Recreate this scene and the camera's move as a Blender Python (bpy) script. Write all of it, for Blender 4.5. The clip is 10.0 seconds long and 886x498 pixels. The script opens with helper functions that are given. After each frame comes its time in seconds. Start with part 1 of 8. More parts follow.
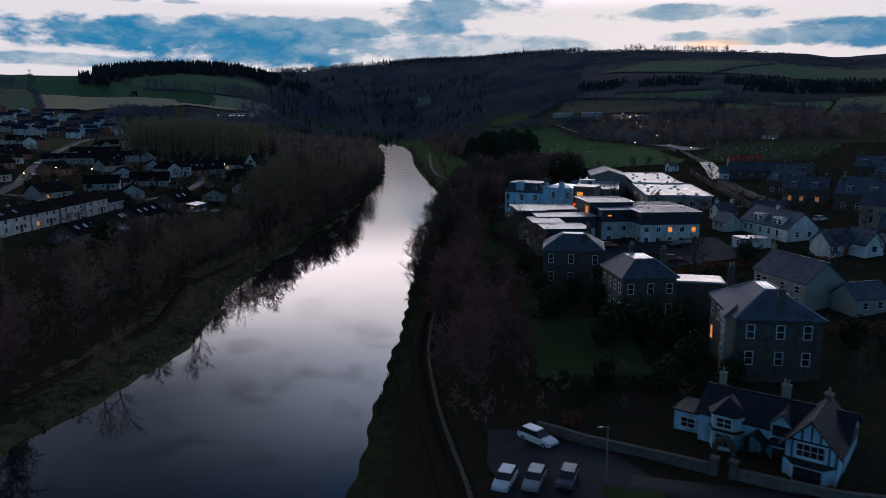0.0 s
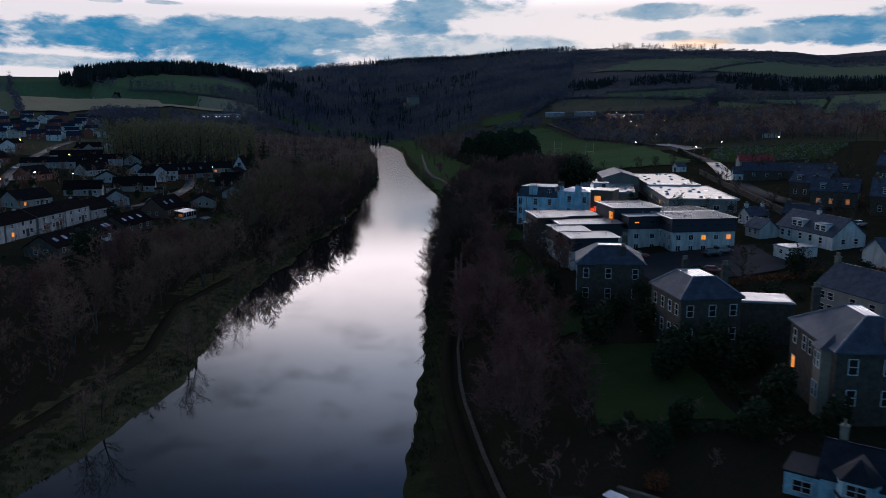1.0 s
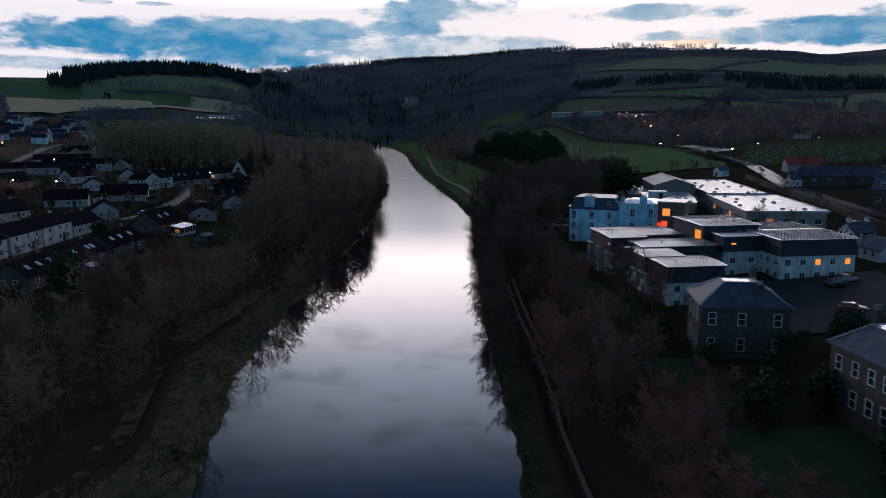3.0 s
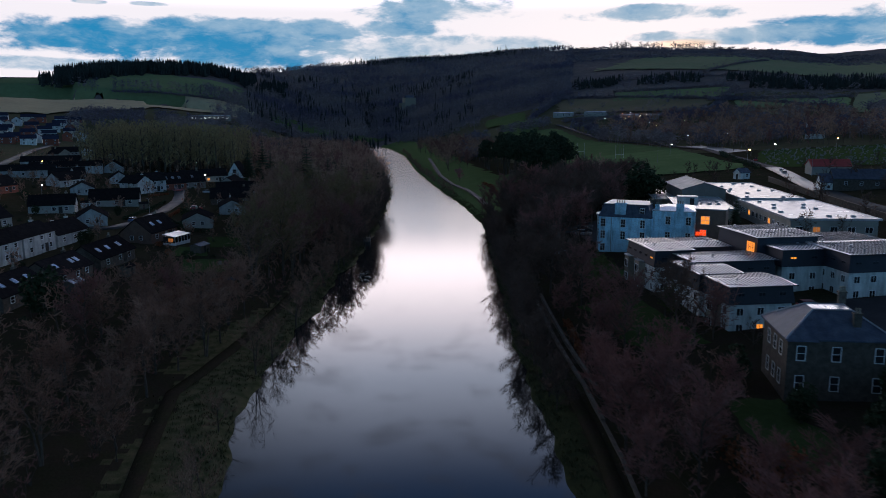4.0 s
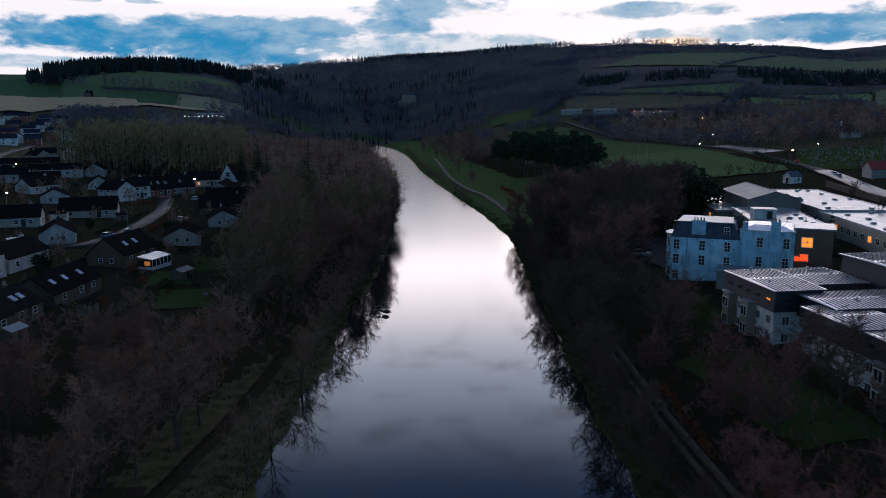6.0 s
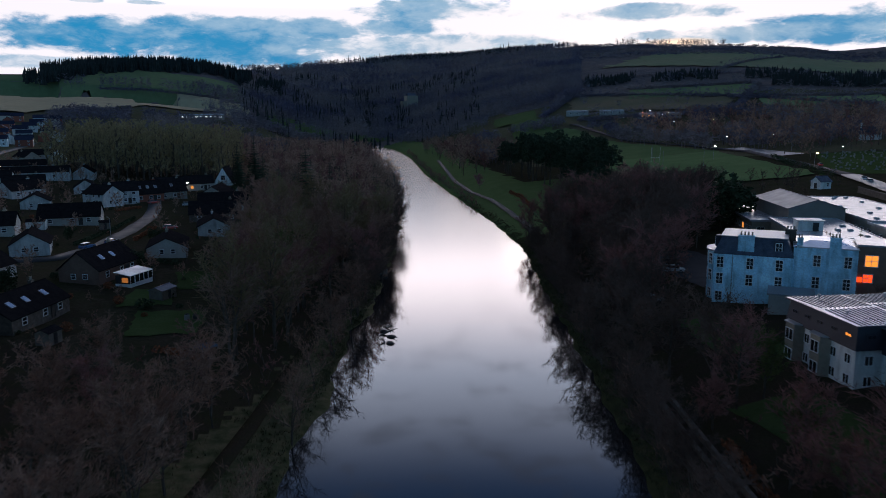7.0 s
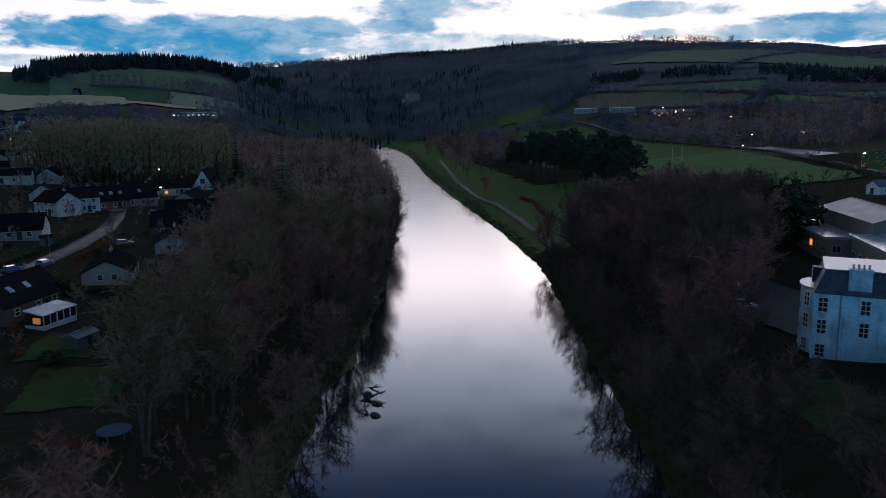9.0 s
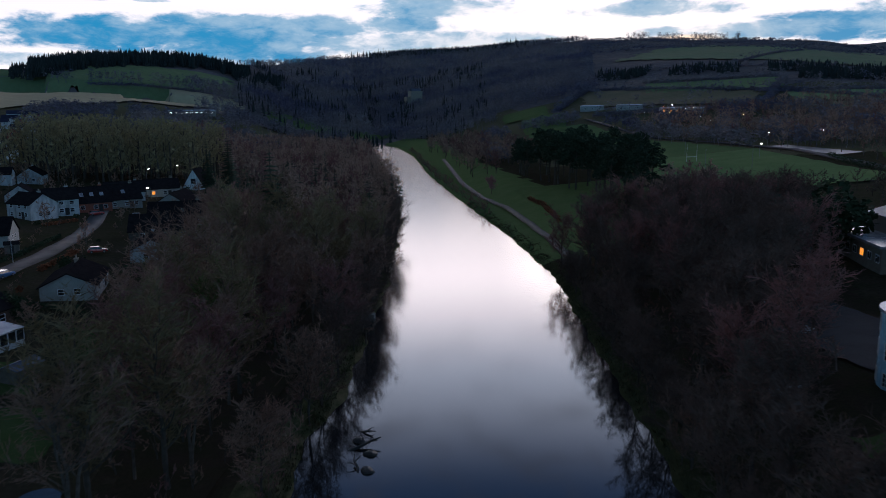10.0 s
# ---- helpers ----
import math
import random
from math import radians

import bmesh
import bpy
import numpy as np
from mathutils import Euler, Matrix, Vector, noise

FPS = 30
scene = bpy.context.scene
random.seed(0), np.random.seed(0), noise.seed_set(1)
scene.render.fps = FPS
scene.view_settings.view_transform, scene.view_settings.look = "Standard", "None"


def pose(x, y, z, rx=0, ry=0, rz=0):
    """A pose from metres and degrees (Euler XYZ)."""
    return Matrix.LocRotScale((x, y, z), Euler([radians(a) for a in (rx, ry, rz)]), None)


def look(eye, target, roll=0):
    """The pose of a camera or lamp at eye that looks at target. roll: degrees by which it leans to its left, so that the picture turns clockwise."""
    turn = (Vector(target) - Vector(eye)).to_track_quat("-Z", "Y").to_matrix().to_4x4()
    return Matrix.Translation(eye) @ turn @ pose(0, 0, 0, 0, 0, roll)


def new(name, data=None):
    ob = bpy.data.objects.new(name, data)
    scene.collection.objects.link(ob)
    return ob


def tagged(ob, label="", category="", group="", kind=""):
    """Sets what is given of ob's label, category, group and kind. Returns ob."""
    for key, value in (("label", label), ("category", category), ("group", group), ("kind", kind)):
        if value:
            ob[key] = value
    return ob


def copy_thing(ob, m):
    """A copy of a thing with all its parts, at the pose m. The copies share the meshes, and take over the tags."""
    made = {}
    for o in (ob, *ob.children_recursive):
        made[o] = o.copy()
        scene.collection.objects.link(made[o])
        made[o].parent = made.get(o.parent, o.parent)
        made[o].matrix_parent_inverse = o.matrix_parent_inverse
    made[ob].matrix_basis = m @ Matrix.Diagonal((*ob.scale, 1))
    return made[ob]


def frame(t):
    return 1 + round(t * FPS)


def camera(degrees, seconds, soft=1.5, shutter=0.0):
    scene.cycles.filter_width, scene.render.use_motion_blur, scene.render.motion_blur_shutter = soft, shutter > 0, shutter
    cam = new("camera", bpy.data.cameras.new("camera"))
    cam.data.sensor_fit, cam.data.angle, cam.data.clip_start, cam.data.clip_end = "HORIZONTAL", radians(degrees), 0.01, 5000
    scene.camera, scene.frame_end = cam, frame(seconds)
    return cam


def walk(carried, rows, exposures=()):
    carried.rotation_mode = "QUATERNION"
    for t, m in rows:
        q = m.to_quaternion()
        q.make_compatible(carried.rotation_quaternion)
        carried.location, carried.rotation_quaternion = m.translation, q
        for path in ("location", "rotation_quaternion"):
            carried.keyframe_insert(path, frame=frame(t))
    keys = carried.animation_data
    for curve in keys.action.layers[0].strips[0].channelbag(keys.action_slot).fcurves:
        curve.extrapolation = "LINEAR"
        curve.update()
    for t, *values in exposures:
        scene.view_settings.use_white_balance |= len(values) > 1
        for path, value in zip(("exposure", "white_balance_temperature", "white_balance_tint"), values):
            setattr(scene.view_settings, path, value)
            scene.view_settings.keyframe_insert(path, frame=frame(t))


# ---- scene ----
cam = camera(61.5, 10.0, soft=0.8, shutter=0.5)
PATH = [
    (0, (11.187, -0.656, 39.393), (11.449, 1.295, 39.042), 0.1),
    (0.5, (8.989, 7.671, 39.327), (9.274, 9.619, 38.976), -0.0),
    (1, (6.711, 16.091, 39.295), (7.009, 18.037, 38.944), -0.2),
    (1.5, (4.528, 24.53, 39.268), (4.831, 26.475, 38.916), -0.2),
    (2, (2.5, 33.073, 39.261), (2.808, 35.018, 38.911), -0.3),
    (2.5, (0.684, 41.617, 39.233), (0.997, 43.561, 38.883), -0.3),
    (3.8, (-3.21, 63.772, 39.082), (-2.886, 65.715, 38.734), -0.5),
    (4, (-3.694, 67.243, 39.079), (-3.364, 69.185, 38.73), -0.4),
    (4.5, (-4.584, 76.014, 39.147), (-4.248, 77.954, 38.797), -0.4),
    (5, (-5.278, 84.83, 39.181), (-4.938, 86.769, 38.83), -0.4),
    (5.5, (-5.728, 93.653, 39.173), (-5.388, 95.592, 38.821), -0.4),
    (5.7, (-5.751, 97.17, 39.167), (-5.412, 99.109, 38.812), -0.5),
    (7, (-4.698, 119.922, 39.042), (-4.362, 121.862, 38.69), -0.4),
    (7.5, (-3.453, 128.622, 38.979), (-3.117, 130.562, 38.626), -0.4),
    (8, (-1.914, 137.21, 38.861), (-1.58, 139.15, 38.508), -0.4),
    (8.5, (-0.328, 145.502, 38.576), (0.003, 147.442, 38.223), -0.5),
    (9, (1.106, 153.883, 38.1), (1.435, 155.823, 37.745), -0.5),
    (9.5, (2.39, 162.414, 37.628), (2.716, 164.355, 37.272), -0.4),
    (10, (3.575, 170.984, 37.253), (3.897, 172.925, 36.894), -0.5),
]
walk(cam, [(t, look(eye, target, roll)) for t, eye, target, roll in PATH],
     [(0, -0.3), (1.5, -0.16), (3, -0.06), (5, 0.0), (10, 0.14)])

# ---- sky and light ----
SUN_BEARING, SUN_RISE = 24.0, 6.0
world = bpy.data.worlds.new("dusk_sky")
scene.world = world
world.use_nodes = True
wt = world.node_tree
wt.nodes.clear()


def wn(kind, **kw):
    n = wt.nodes.new(kind)
    for k, v in kw.items():
        n.inputs[k].default_value = v
    return n


def wmath(op, a, b=None, c=None):
    n = wt.nodes.new("ShaderNodeMath")
    n.operation = op
    for i, v in enumerate((a, b, c)):
        if v is None:
            continue
        if isinstance(v, (int, float)):
            n.inputs[i].default_value = v
        else:
            wt.links.new(v, n.inputs[i])
    return n.outputs[0]


def wmix(f, a, b):
    n = wt.nodes.new("ShaderNodeMix")
    n.data_type = "RGBA"
    for sock, v in ((n.inputs[0], f), (n.inputs[6], a), (n.inputs[7], b)):
        if isinstance(v, (int, float)):
            sock.default_value = v
        elif isinstance(v, tuple):
            sock.default_value = (*v, 1)
        else:
            wt.links.new(v, sock)
    return n.outputs[2]


def wstep(a, b, v):
    n = wt.nodes.new("ShaderNodeMapRange")
    n.interpolation_type = "SMOOTHSTEP"
    n.inputs[1].default_value, n.inputs[2].default_value = a, b
    wt.links.new(v, n.inputs[0])
    return n.outputs[0]


sky = wt.nodes.new("ShaderNodeTexSky")
sky.sky_type = "NISHITA"
sky.sun_disc = False
sky.sun_elevation = radians(SUN_RISE)
sky.sun_rotation = radians(SUN_BEARING)
coord = wt.nodes.new("ShaderNodeTexCoord")
split = wt.nodes.new("ShaderNodeSeparateXYZ")
wt.links.new(coord.outputs["Generated"], split.inputs[0])
sx, sy, sz = split.outputs
rise = wmath("MULTIPLY", wmath("ARCSINE", sz), 57.296)
bearing = wmath("MULTIPLY", wmath("ARCTAN2", sx, sy), 57.296)
# wind-drawn noise in bearing and rise
flat = wt.nodes.new("ShaderNodeCombineXYZ")
wt.links.new(wmath("MULTIPLY", bearing, 0.17), flat.inputs[0])
wt.links.new(wmath("MULTIPLY", rise, 0.42), flat.inputs[1])
cloud_noise = wn("ShaderNodeTexNoise", Scale=1.15, Detail=10.0, Roughness=0.6, Distortion=0.25)
wt.links.new(flat.outputs[0], cloud_noise.inputs["Vector"])
puff = cloud_noise.outputs[0]
fine_noise = wn("ShaderNodeTexNoise", Scale=2.7, Detail=8.0, Roughness=0.6, Distortion=0.3)
wt.links.new(flat.outputs[0], fine_noise.inputs["Vector"])


def bank(b0, bw, e0, ew):
    """How far a direction lies inside one bank of cloud: 1 at its middle."""
    u = wmath("DIVIDE", wmath("SUBTRACT", bearing, b0), bw)
    v = wmath("DIVIDE", wmath("SUBTRACT", rise, e0), ew)
    r2 = wmath("ADD", wmath("MULTIPLY", u, u), wmath("MULTIPLY", v, v))
    return wmath("SUBTRACT", 1.0, r2)


# the bright deck: warm white in the west near the horizon, slate blue overhead and in the east
# just above the view the deck is raised to brighten water and land
deck_low = wmix(wstep(7.4, 11.5, rise), (0.98, 0.93, 1.0), (3.95, 3.5, 3.72))
deck = wmix(wstep(12.0, 20.5, rise), deck_low, (1.75, 1.95, 2.5))
deck = wmix(wstep(18.5, 29.0, rise), deck, (0.13, 0.27, 0.64))
deck = wmix(wstep(28.0, 50.0, rise), deck, (0.046, 0.076, 0.150))
east = wmath("MULTIPLY", wstep(0.78, 0.05, sy), 0.97)
# unseen low eastern sky, made bright blue to light walls that face the camera
east_low = wmix(wstep(8.0, 34.0, rise), (0.085, 0.40, 0.76), (0.046, 0.076, 0.150))
deck = wmix(east, deck, east_low)
deck = wmix(wmath("MULTIPLY", wmath("MULTIPLY", wstep(0.48, 0.70, puff), wstep(9.0, 22.0, rise)), 0.5), deck, (0.30, 0.33, 0.45))
# banks of cloud over the hills: bearing, half width, rise, half height, depth of blue
BANKS = ((-13.5, 9.5, 5.55, 1.35, 1.0), (-5.0, 9.0, 4.9, 1.7, 0.95), (-2.0, 12.0, 6.3, 0.85, 0.5), (9.5, 13.0, 4.9, 1.1, 0.1), (9.5, 6.8, 7.75, 0.95, 0.48),
         (25.5, 6.0, 7.2, 0.62, 0.42), (41.0, 9.5, 5.7, 1.35, 0.9), (-19.0, 5.5, 3.7, 0.5, 0.25), (32.0, 8.0, 5.5, 0.6, 0.3), (-19.5, 2.2, 7.9, 0.3, 0.25), (-14.8, 1.2, 7.75, 0.2, 0.2), (-11.2, 1.4, 7.8, 0.16, 0.15))
inside, depth_sum, weight_sum = None, None, None
for b0, bw, e0, ew, deep in BANKS:
    one = bank(b0, bw, e0, ew)
    hold = wstep(-0.3, 1.0, one)
    inside = one if inside is None else wmath("MAXIMUM", inside, one)
    part_ = wmath("MULTIPLY", hold, deep)
    depth_sum = part_ if depth_sum is None else wmath("ADD", depth_sum, part_)
    weight_sum = wmath("ADD", hold, 0.02) if weight_sum is None else wmath("ADD", weight_sum, hold)
deepness = wmath("DIVIDE", depth_sum, weight_sum)
ragged = wmath("ADD", wmath("MULTIPLY", wmath("SUBTRACT", puff, 0.5), 3.4), wmath("MULTIPLY", wmath("SUBTRACT", fine_noise.outputs[0], 0.5), 1.6))
amount = wstep(-0.15, 0.55, wmath("ADD", inside, ragged))
amount = wmath("MULTIPLY", amount, wstep(14.0, 9.5, rise))
tuft_noise = wn("ShaderNodeTexNoise", Scale=3.4, Detail=9.0, Roughness=0.62, Distortion=0.6)
wt.links.new(flat.outputs[0], tuft_noise.inputs["Vector"])
tuft = tuft_noise.outputs[0]
mottle = wmath("ADD", wmath("MULTIPLY", wmath("SUBTRACT", puff, 0.5), 2.6), wmath("MULTIPLY", wmath("SUBTRACT", tuft, 0.5), 1.1))
body = wmath("ADD", wmath("MULTIPLY", deepness, 1.05), mottle)
cloud = wmix(wstep(-0.15, 0.5, body), (0.72, 0.76, 0.86), (0.28, 0.46, 0.65))
cloud = wmix(wstep(0.4, 1.25, body), cloud, (0.010, 0.25, 0.52))
# an unseen dark part of the deck, added on the left to dim the water
deck = wmix(wmath("MULTIPLY", wmath("MULTIPLY", wstep(5.0, -18.0, bearing), wstep(13.0, 20.0, rise)), 0.85), deck, (0.045, 0.085, 0.155))
whole = wmix(amount, deck, cloud)
# the low sun's gold behind the ridge
gold = wstep(0.0, 1.0, bank(SUN_BEARING + 3, 3.0, 5.0, 0.4))
whole = wmix(wmath("MULTIPLY", gold, 0.5), whole, (1.5, 0.92, 0.5))
back_sky = wt.nodes.new("ShaderNodeBackground")
wt.links.new(sky.outputs[0], back_sky.inputs[0])
back_sky.inputs[1].default_value = 0.05
back_deck = wt.nodes.new("ShaderNodeBackground")
wt.links.new(whole, back_deck.inputs[0])
back_deck.inputs[1].default_value = 1.0
both = wt.nodes.new("ShaderNodeMixShader")
both.inputs[0].default_value = 0.95
wt.links.new(back_sky.outputs[0], both.inputs[1])
wt.links.new(back_deck.outputs[0], both.inputs[2])
wout = wt.nodes.new("ShaderNodeOutputWorld")
wt.links.new(both.outputs[0], wout.inputs[0])

sun_data = bpy.data.lights.new("sun", "SUN")
sun_data.energy, sun_data.angle, sun_data.color = 0.1, radians(20), (1.0, 0.86, 0.72)
sun = new("sun", sun_data)
_b, _e = radians(SUN_BEARING), radians(SUN_RISE)
sun.matrix_world = look((0, 0, 300), (-math.sin(_b) * 100, -math.cos(_b) * 100, 300 - math.tan(_e) * 100))

# ---- materials ----
def surface(name, a, b, size=1.0, rough=0.8, bump=0.3, metal=0.0, speck=0.25, spec=0.4, coat=0.0, island=False, streak=0.0):
    """Two colours mixed by broad stains and fine grain, with fine relief; size: metres of the broad stains."""
    m = bpy.data.materials.new(name)
    m.use_nodes = True
    t = m.node_tree
    bs = t.nodes["Principled BSDF"]
    geo = t.nodes.new("ShaderNodeNewGeometry")
    n1 = t.nodes.new("ShaderNodeTexNoise")
    n1.inputs["Scale"].default_value, n1.inputs["Detail"].default_value = 1.0 / size, 6
    n2 = t.nodes.new("ShaderNodeTexNoise")
    n2.inputs["Scale"].default_value, n2.inputs["Detail"].default_value = 9.0 / size, 4
    for n in (n1, n2):
        t.links.new(geo.outputs["Position"], n.inputs["Vector"])
    ramp = t.nodes.new("ShaderNodeMapRange")
    ramp.inputs[1].default_value, ramp.inputs[2].default_value = 0.34, 0.66
    t.links.new(n1.outputs[0], ramp.inputs[0])
    mix = t.nodes.new("ShaderNodeMix")
    mix.data_type = "RGBA"
    mix.inputs[6].default_value, mix.inputs[7].default_value = (*a, 1), (*b, 1)
    t.links.new(ramp.outputs[0], mix.inputs[0])
    mul = t.nodes.new("ShaderNodeMapRange")
    mul.inputs[3].default_value, mul.inputs[4].default_value = 1 - speck * 1.6, 1 + speck * 1.6
    t.links.new(n2.outputs[0], mul.inputs[0])
    hsv = t.nodes.new("ShaderNodeHueSaturation")
    t.links.new(mix.outputs[2], hsv.inputs["Color"])
    t.links.new(mul.outputs[0], hsv.inputs["Value"])
    col = hsv.outputs[0]
    if streak > 0:      # rain streaks that run down the wall, and damp blotches
        stretch = t.nodes.new("ShaderNodeMapping")
        stretch.inputs["Scale"].default_value = (0.9, 0.9, 0.2)
        t.links.new(geo.outputs["Position"], stretch.inputs[0])
        n3 = t.nodes.new("ShaderNodeTexNoise")
        n3.inputs["Scale"].default_value, n3.inputs["Detail"].default_value = 1.0, 7
        t.links.new(stretch.outputs[0], n3.inputs["Vector"])
        dirt = t.nodes.new("ShaderNodeMapRange")
        dirt.inputs[1].default_value, dirt.inputs[2].default_value = 0.46, 0.68
        dirt.inputs[3].default_value, dirt.inputs[4].default_value = 1.0, 1.0 - streak
        t.links.new(n3.outputs[0], dirt.inputs[0])
        grime = t.nodes.new("ShaderNodeHueSaturation")
        t.links.new(col, grime.inputs["Color"])
        t.links.new(dirt.outputs[0], grime.inputs["Value"])
        col = grime.outputs[0]
    info = t.nodes.new("ShaderNodeObjectInfo")
    var = t.nodes.new("ShaderNodeMapRange")
    var.inputs[3].default_value, var.inputs[4].default_value = 0.82, 1.18
    t.links.new(geo.outputs["Random Per Island"] if island else info.outputs["Random"], var.inputs[0])
    h2 = t.nodes.new("ShaderNodeHueSaturation")
    t.links.new(col, h2.inputs["Color"])
    t.links.new(var.outputs[0], h2.inputs["Value"])
    t.links.new(h2.outputs[0], bs.inputs["Base Color"])
    rr = t.nodes.new("ShaderNodeMapRange")
    rr.inputs[3].default_value, rr.inputs[4].default_value = max(0.02, rough - 0.12), min(1.0, rough + 0.12)
    t.links.new(n1.outputs[0], rr.inputs[0])
    t.links.new(rr.outputs[0], bs.inputs["Roughness"])
    bs.inputs["Metallic"].default_value = metal
    bs.inputs["Specular IOR Level"].default_value = spec
    bs.inputs["Coat Weight"].default_value = coat
    if bump > 0:
        bp = t.nodes.new("ShaderNodeBump")
        bp.inputs["Strength"].default_value, bp.inputs["Distance"].default_value = bump, 0.05 * size
        t.links.new(n2.outputs[0], bp.inputs["Height"])
        t.links.new(bp.outputs[0], bs.inputs["Normal"])
    return m


def glowing(name, color, power):
    m = bpy.data.materials.new(name)
    m.use_nodes = True
    bs = m.node_tree.nodes["Principled BSDF"]
    bs.inputs["Base Color"].default_value = (0.2, 0.12, 0.05, 1)
    bs.inputs["Emission Color"].default_value = (*color, 1)
    bs.inputs["Emission Strength"].default_value = power
    return m


M_LITTER = surface("leaf_litter", (0.040, 0.030, 0.023), (0.034, 0.032, 0.018), 3.0, 0.95, 0.6, spec=0.0)
M_BANK = surface("rough_bank_grass", (0.118, 0.098, 0.056), (0.046, 0.052, 0.024), 1.6, 0.95, 0.8, speck=0.35, spec=0.0)
M_MEAD = surface("scrubby_ground", (0.085, 0.088, 0.050), (0.105, 0.088, 0.060), 14.0, 0.95, 0.5, speck=0.35, spec=0.0)
M_GARDEN = surface("garden_ground", (0.036, 0.036, 0.020), (0.048, 0.040, 0.028), 6.0, 0.95, 0.5, speck=0.35, spec=0.0)
M_PARK = surface("park_grass", (0.082, 0.122, 0.046), (0.102, 0.136, 0.058), 6.0, 0.95, 0.4, speck=0.15, spec=0.0)
M_PITCH = surface("mown_pitch", (0.092, 0.140, 0.060), (0.116, 0.162, 0.072), 16.0, 0.95, 0.2, speck=0.12, spec=0.0)
M_LAWN = surface("lawn", (0.048, 0.074, 0.026), (0.060, 0.086, 0.034), 5.0, 0.95, 0.4, speck=0.15, spec=0.0)
M_GREEN = surface("green_pasture", (0.145, 0.195, 0.098), (0.175, 0.225, 0.115), 60.0, 0.95, 0.2, speck=0.12, spec=0.0)
M_DULL = surface("hill_pasture", (0.17, 0.20, 0.12), (0.20, 0.205, 0.13), 90.0, 0.95, 0.2, speck=0.12, spec=0.0)
M_TAN = surface("stubble_field", (0.46, 0.37, 0.235), (0.39, 0.32, 0.205), 50.0, 0.95, 0.2, speck=0.1, spec=0.0)
M_BROWN = surface("ploughed_field", (0.19, 0.155, 0.105), (0.15, 0.14, 0.09), 40.0, 0.95, 0.2, speck=0.12, spec=0.0)
# tone raised to stand in for haze over the far hills
M_MOOR = surface("hazed_moor", (0.115, 0.105, 0.112), (0.155, 0.128, 0.120), 70.0, 0.95, 0.4, speck=0.3, spec=0.0)
M_ASPHALT = surface("wet_asphalt", (0.034, 0.034, 0.037), (0.048, 0.048, 0.052), 3.0, 0.8, 0.15, speck=0.15, spec=0.05)
M_STREET = surface("damp_street", (0.060, 0.060, 0.064), (0.045, 0.045, 0.049), 3.0, 0.7, 0.15, speck=0.15, spec=0.15)
M_HALLROOF = surface("grey_sheet_roof", (0.13, 0.13, 0.145), (0.095, 0.095, 0.11), 3.0, 0.5, 0.1, speck=0.1, spec=0.3)
M_HALLWALL = surface("brown_grey_render", (0.22, 0.19, 0.17), (0.18, 0.16, 0.145), 2.5, 0.9, 0.2, speck=0.1, spec=0.1)
M_DARKSLATE = surface("dark_wet_slate", (0.016, 0.019, 0.028), (0.028, 0.032, 0.044), 1.0, 0.6, 0.25, speck=0.3, spec=0.12)
# green verge of the right bank; also the darkened near end of the left
M_VERGE = surface("verge_and_shaded_bank_grass", (0.046, 0.050, 0.024), (0.030, 0.034, 0.018), 1.6, 0.95, 0.6, speck=0.35, spec=0.0)
M_WETROAD = surface("wet_shining_road", (0.05, 0.05, 0.054), (0.075, 0.075, 0.08), 6.0, 0.45, 0.05, speck=0.12, spec=0.35)
# white walls with the dusk's blue light in the colour; also a blue door
M_PALEBLUE = surface("pale_blue_dusk_tint", (0.52, 0.78, 0.90), (0.33, 0.56, 0.69), 2.4, 0.9, 0.3, speck=0.25, spec=0.12, streak=0.42)
M_PATH = surface("gravel_path", (0.16, 0.14, 0.12), (0.12, 0.105, 0.09), 1.5, 0.85, 0.3, spec=0.12)
M_STONE = surface("dark_whinstone", (0.075, 0.064, 0.056), (0.13, 0.11, 0.092), 0.6, 0.9, 0.6, speck=0.4, spec=0.12)
M_PALESTONE = surface("pale_sandstone", (0.30, 0.26, 0.21), (0.24, 0.21, 0.17), 0.7, 0.9, 0.4, speck=0.25, spec=0.12)
M_RUBBLE = surface("rubble_wall", (0.16, 0.14, 0.12), (0.11, 0.10, 0.088), 0.5, 0.95, 0.8, speck=0.4, spec=0.12)
M_WHITE = surface("white_harling", (0.74, 0.75, 0.74), (0.60, 0.62, 0.61), 2.2, 0.9, 0.3, speck=0.12, spec=0.12, streak=0.35)
# white harling toned down to grey for the houses left of the river
M_HARL = surface("greyer_streaked_harling", (0.52, 0.52, 0.51), (0.38, 0.385, 0.39), 1.8, 0.9, 0.3, speck=0.15, spec=0.1, streak=0.35)
M_CREAM = surface("cream_render", (0.55, 0.50, 0.42), (0.47, 0.43, 0.37), 2.0, 0.9, 0.3, speck=0.1, spec=0.12)
M_GREYWALL = surface("grey_render", (0.38, 0.36, 0.33), (0.31, 0.30, 0.28), 2.0, 0.9, 0.3, speck=0.12, spec=0.12)
M_BRICK = surface("red_brick", (0.30, 0.10, 0.07), (0.24, 0.085, 0.06), 1.2, 0.9, 0.3, speck=0.25, spec=0.12)
# the blue of the reflected sky is put into the slate's colour
M_SLATE = surface("sky_tinted_slate", (0.044, 0.060, 0.096), (0.092, 0.108, 0.146), 1.2, 0.55, 0.3, speck=0.4, spec=0.25, streak=0.25)
M_TILE = surface("brown_concrete_tile", (0.014, 0.013, 0.015), (0.024, 0.021, 0.022), 1.0, 0.9, 0.4, speck=0.3, spec=0.0)
M_LEAD = surface("lead_flashing", (0.28, 0.30, 0.33), (0.35, 0.37, 0.40), 0.8, 0.4, 0.1, metal=0.4)
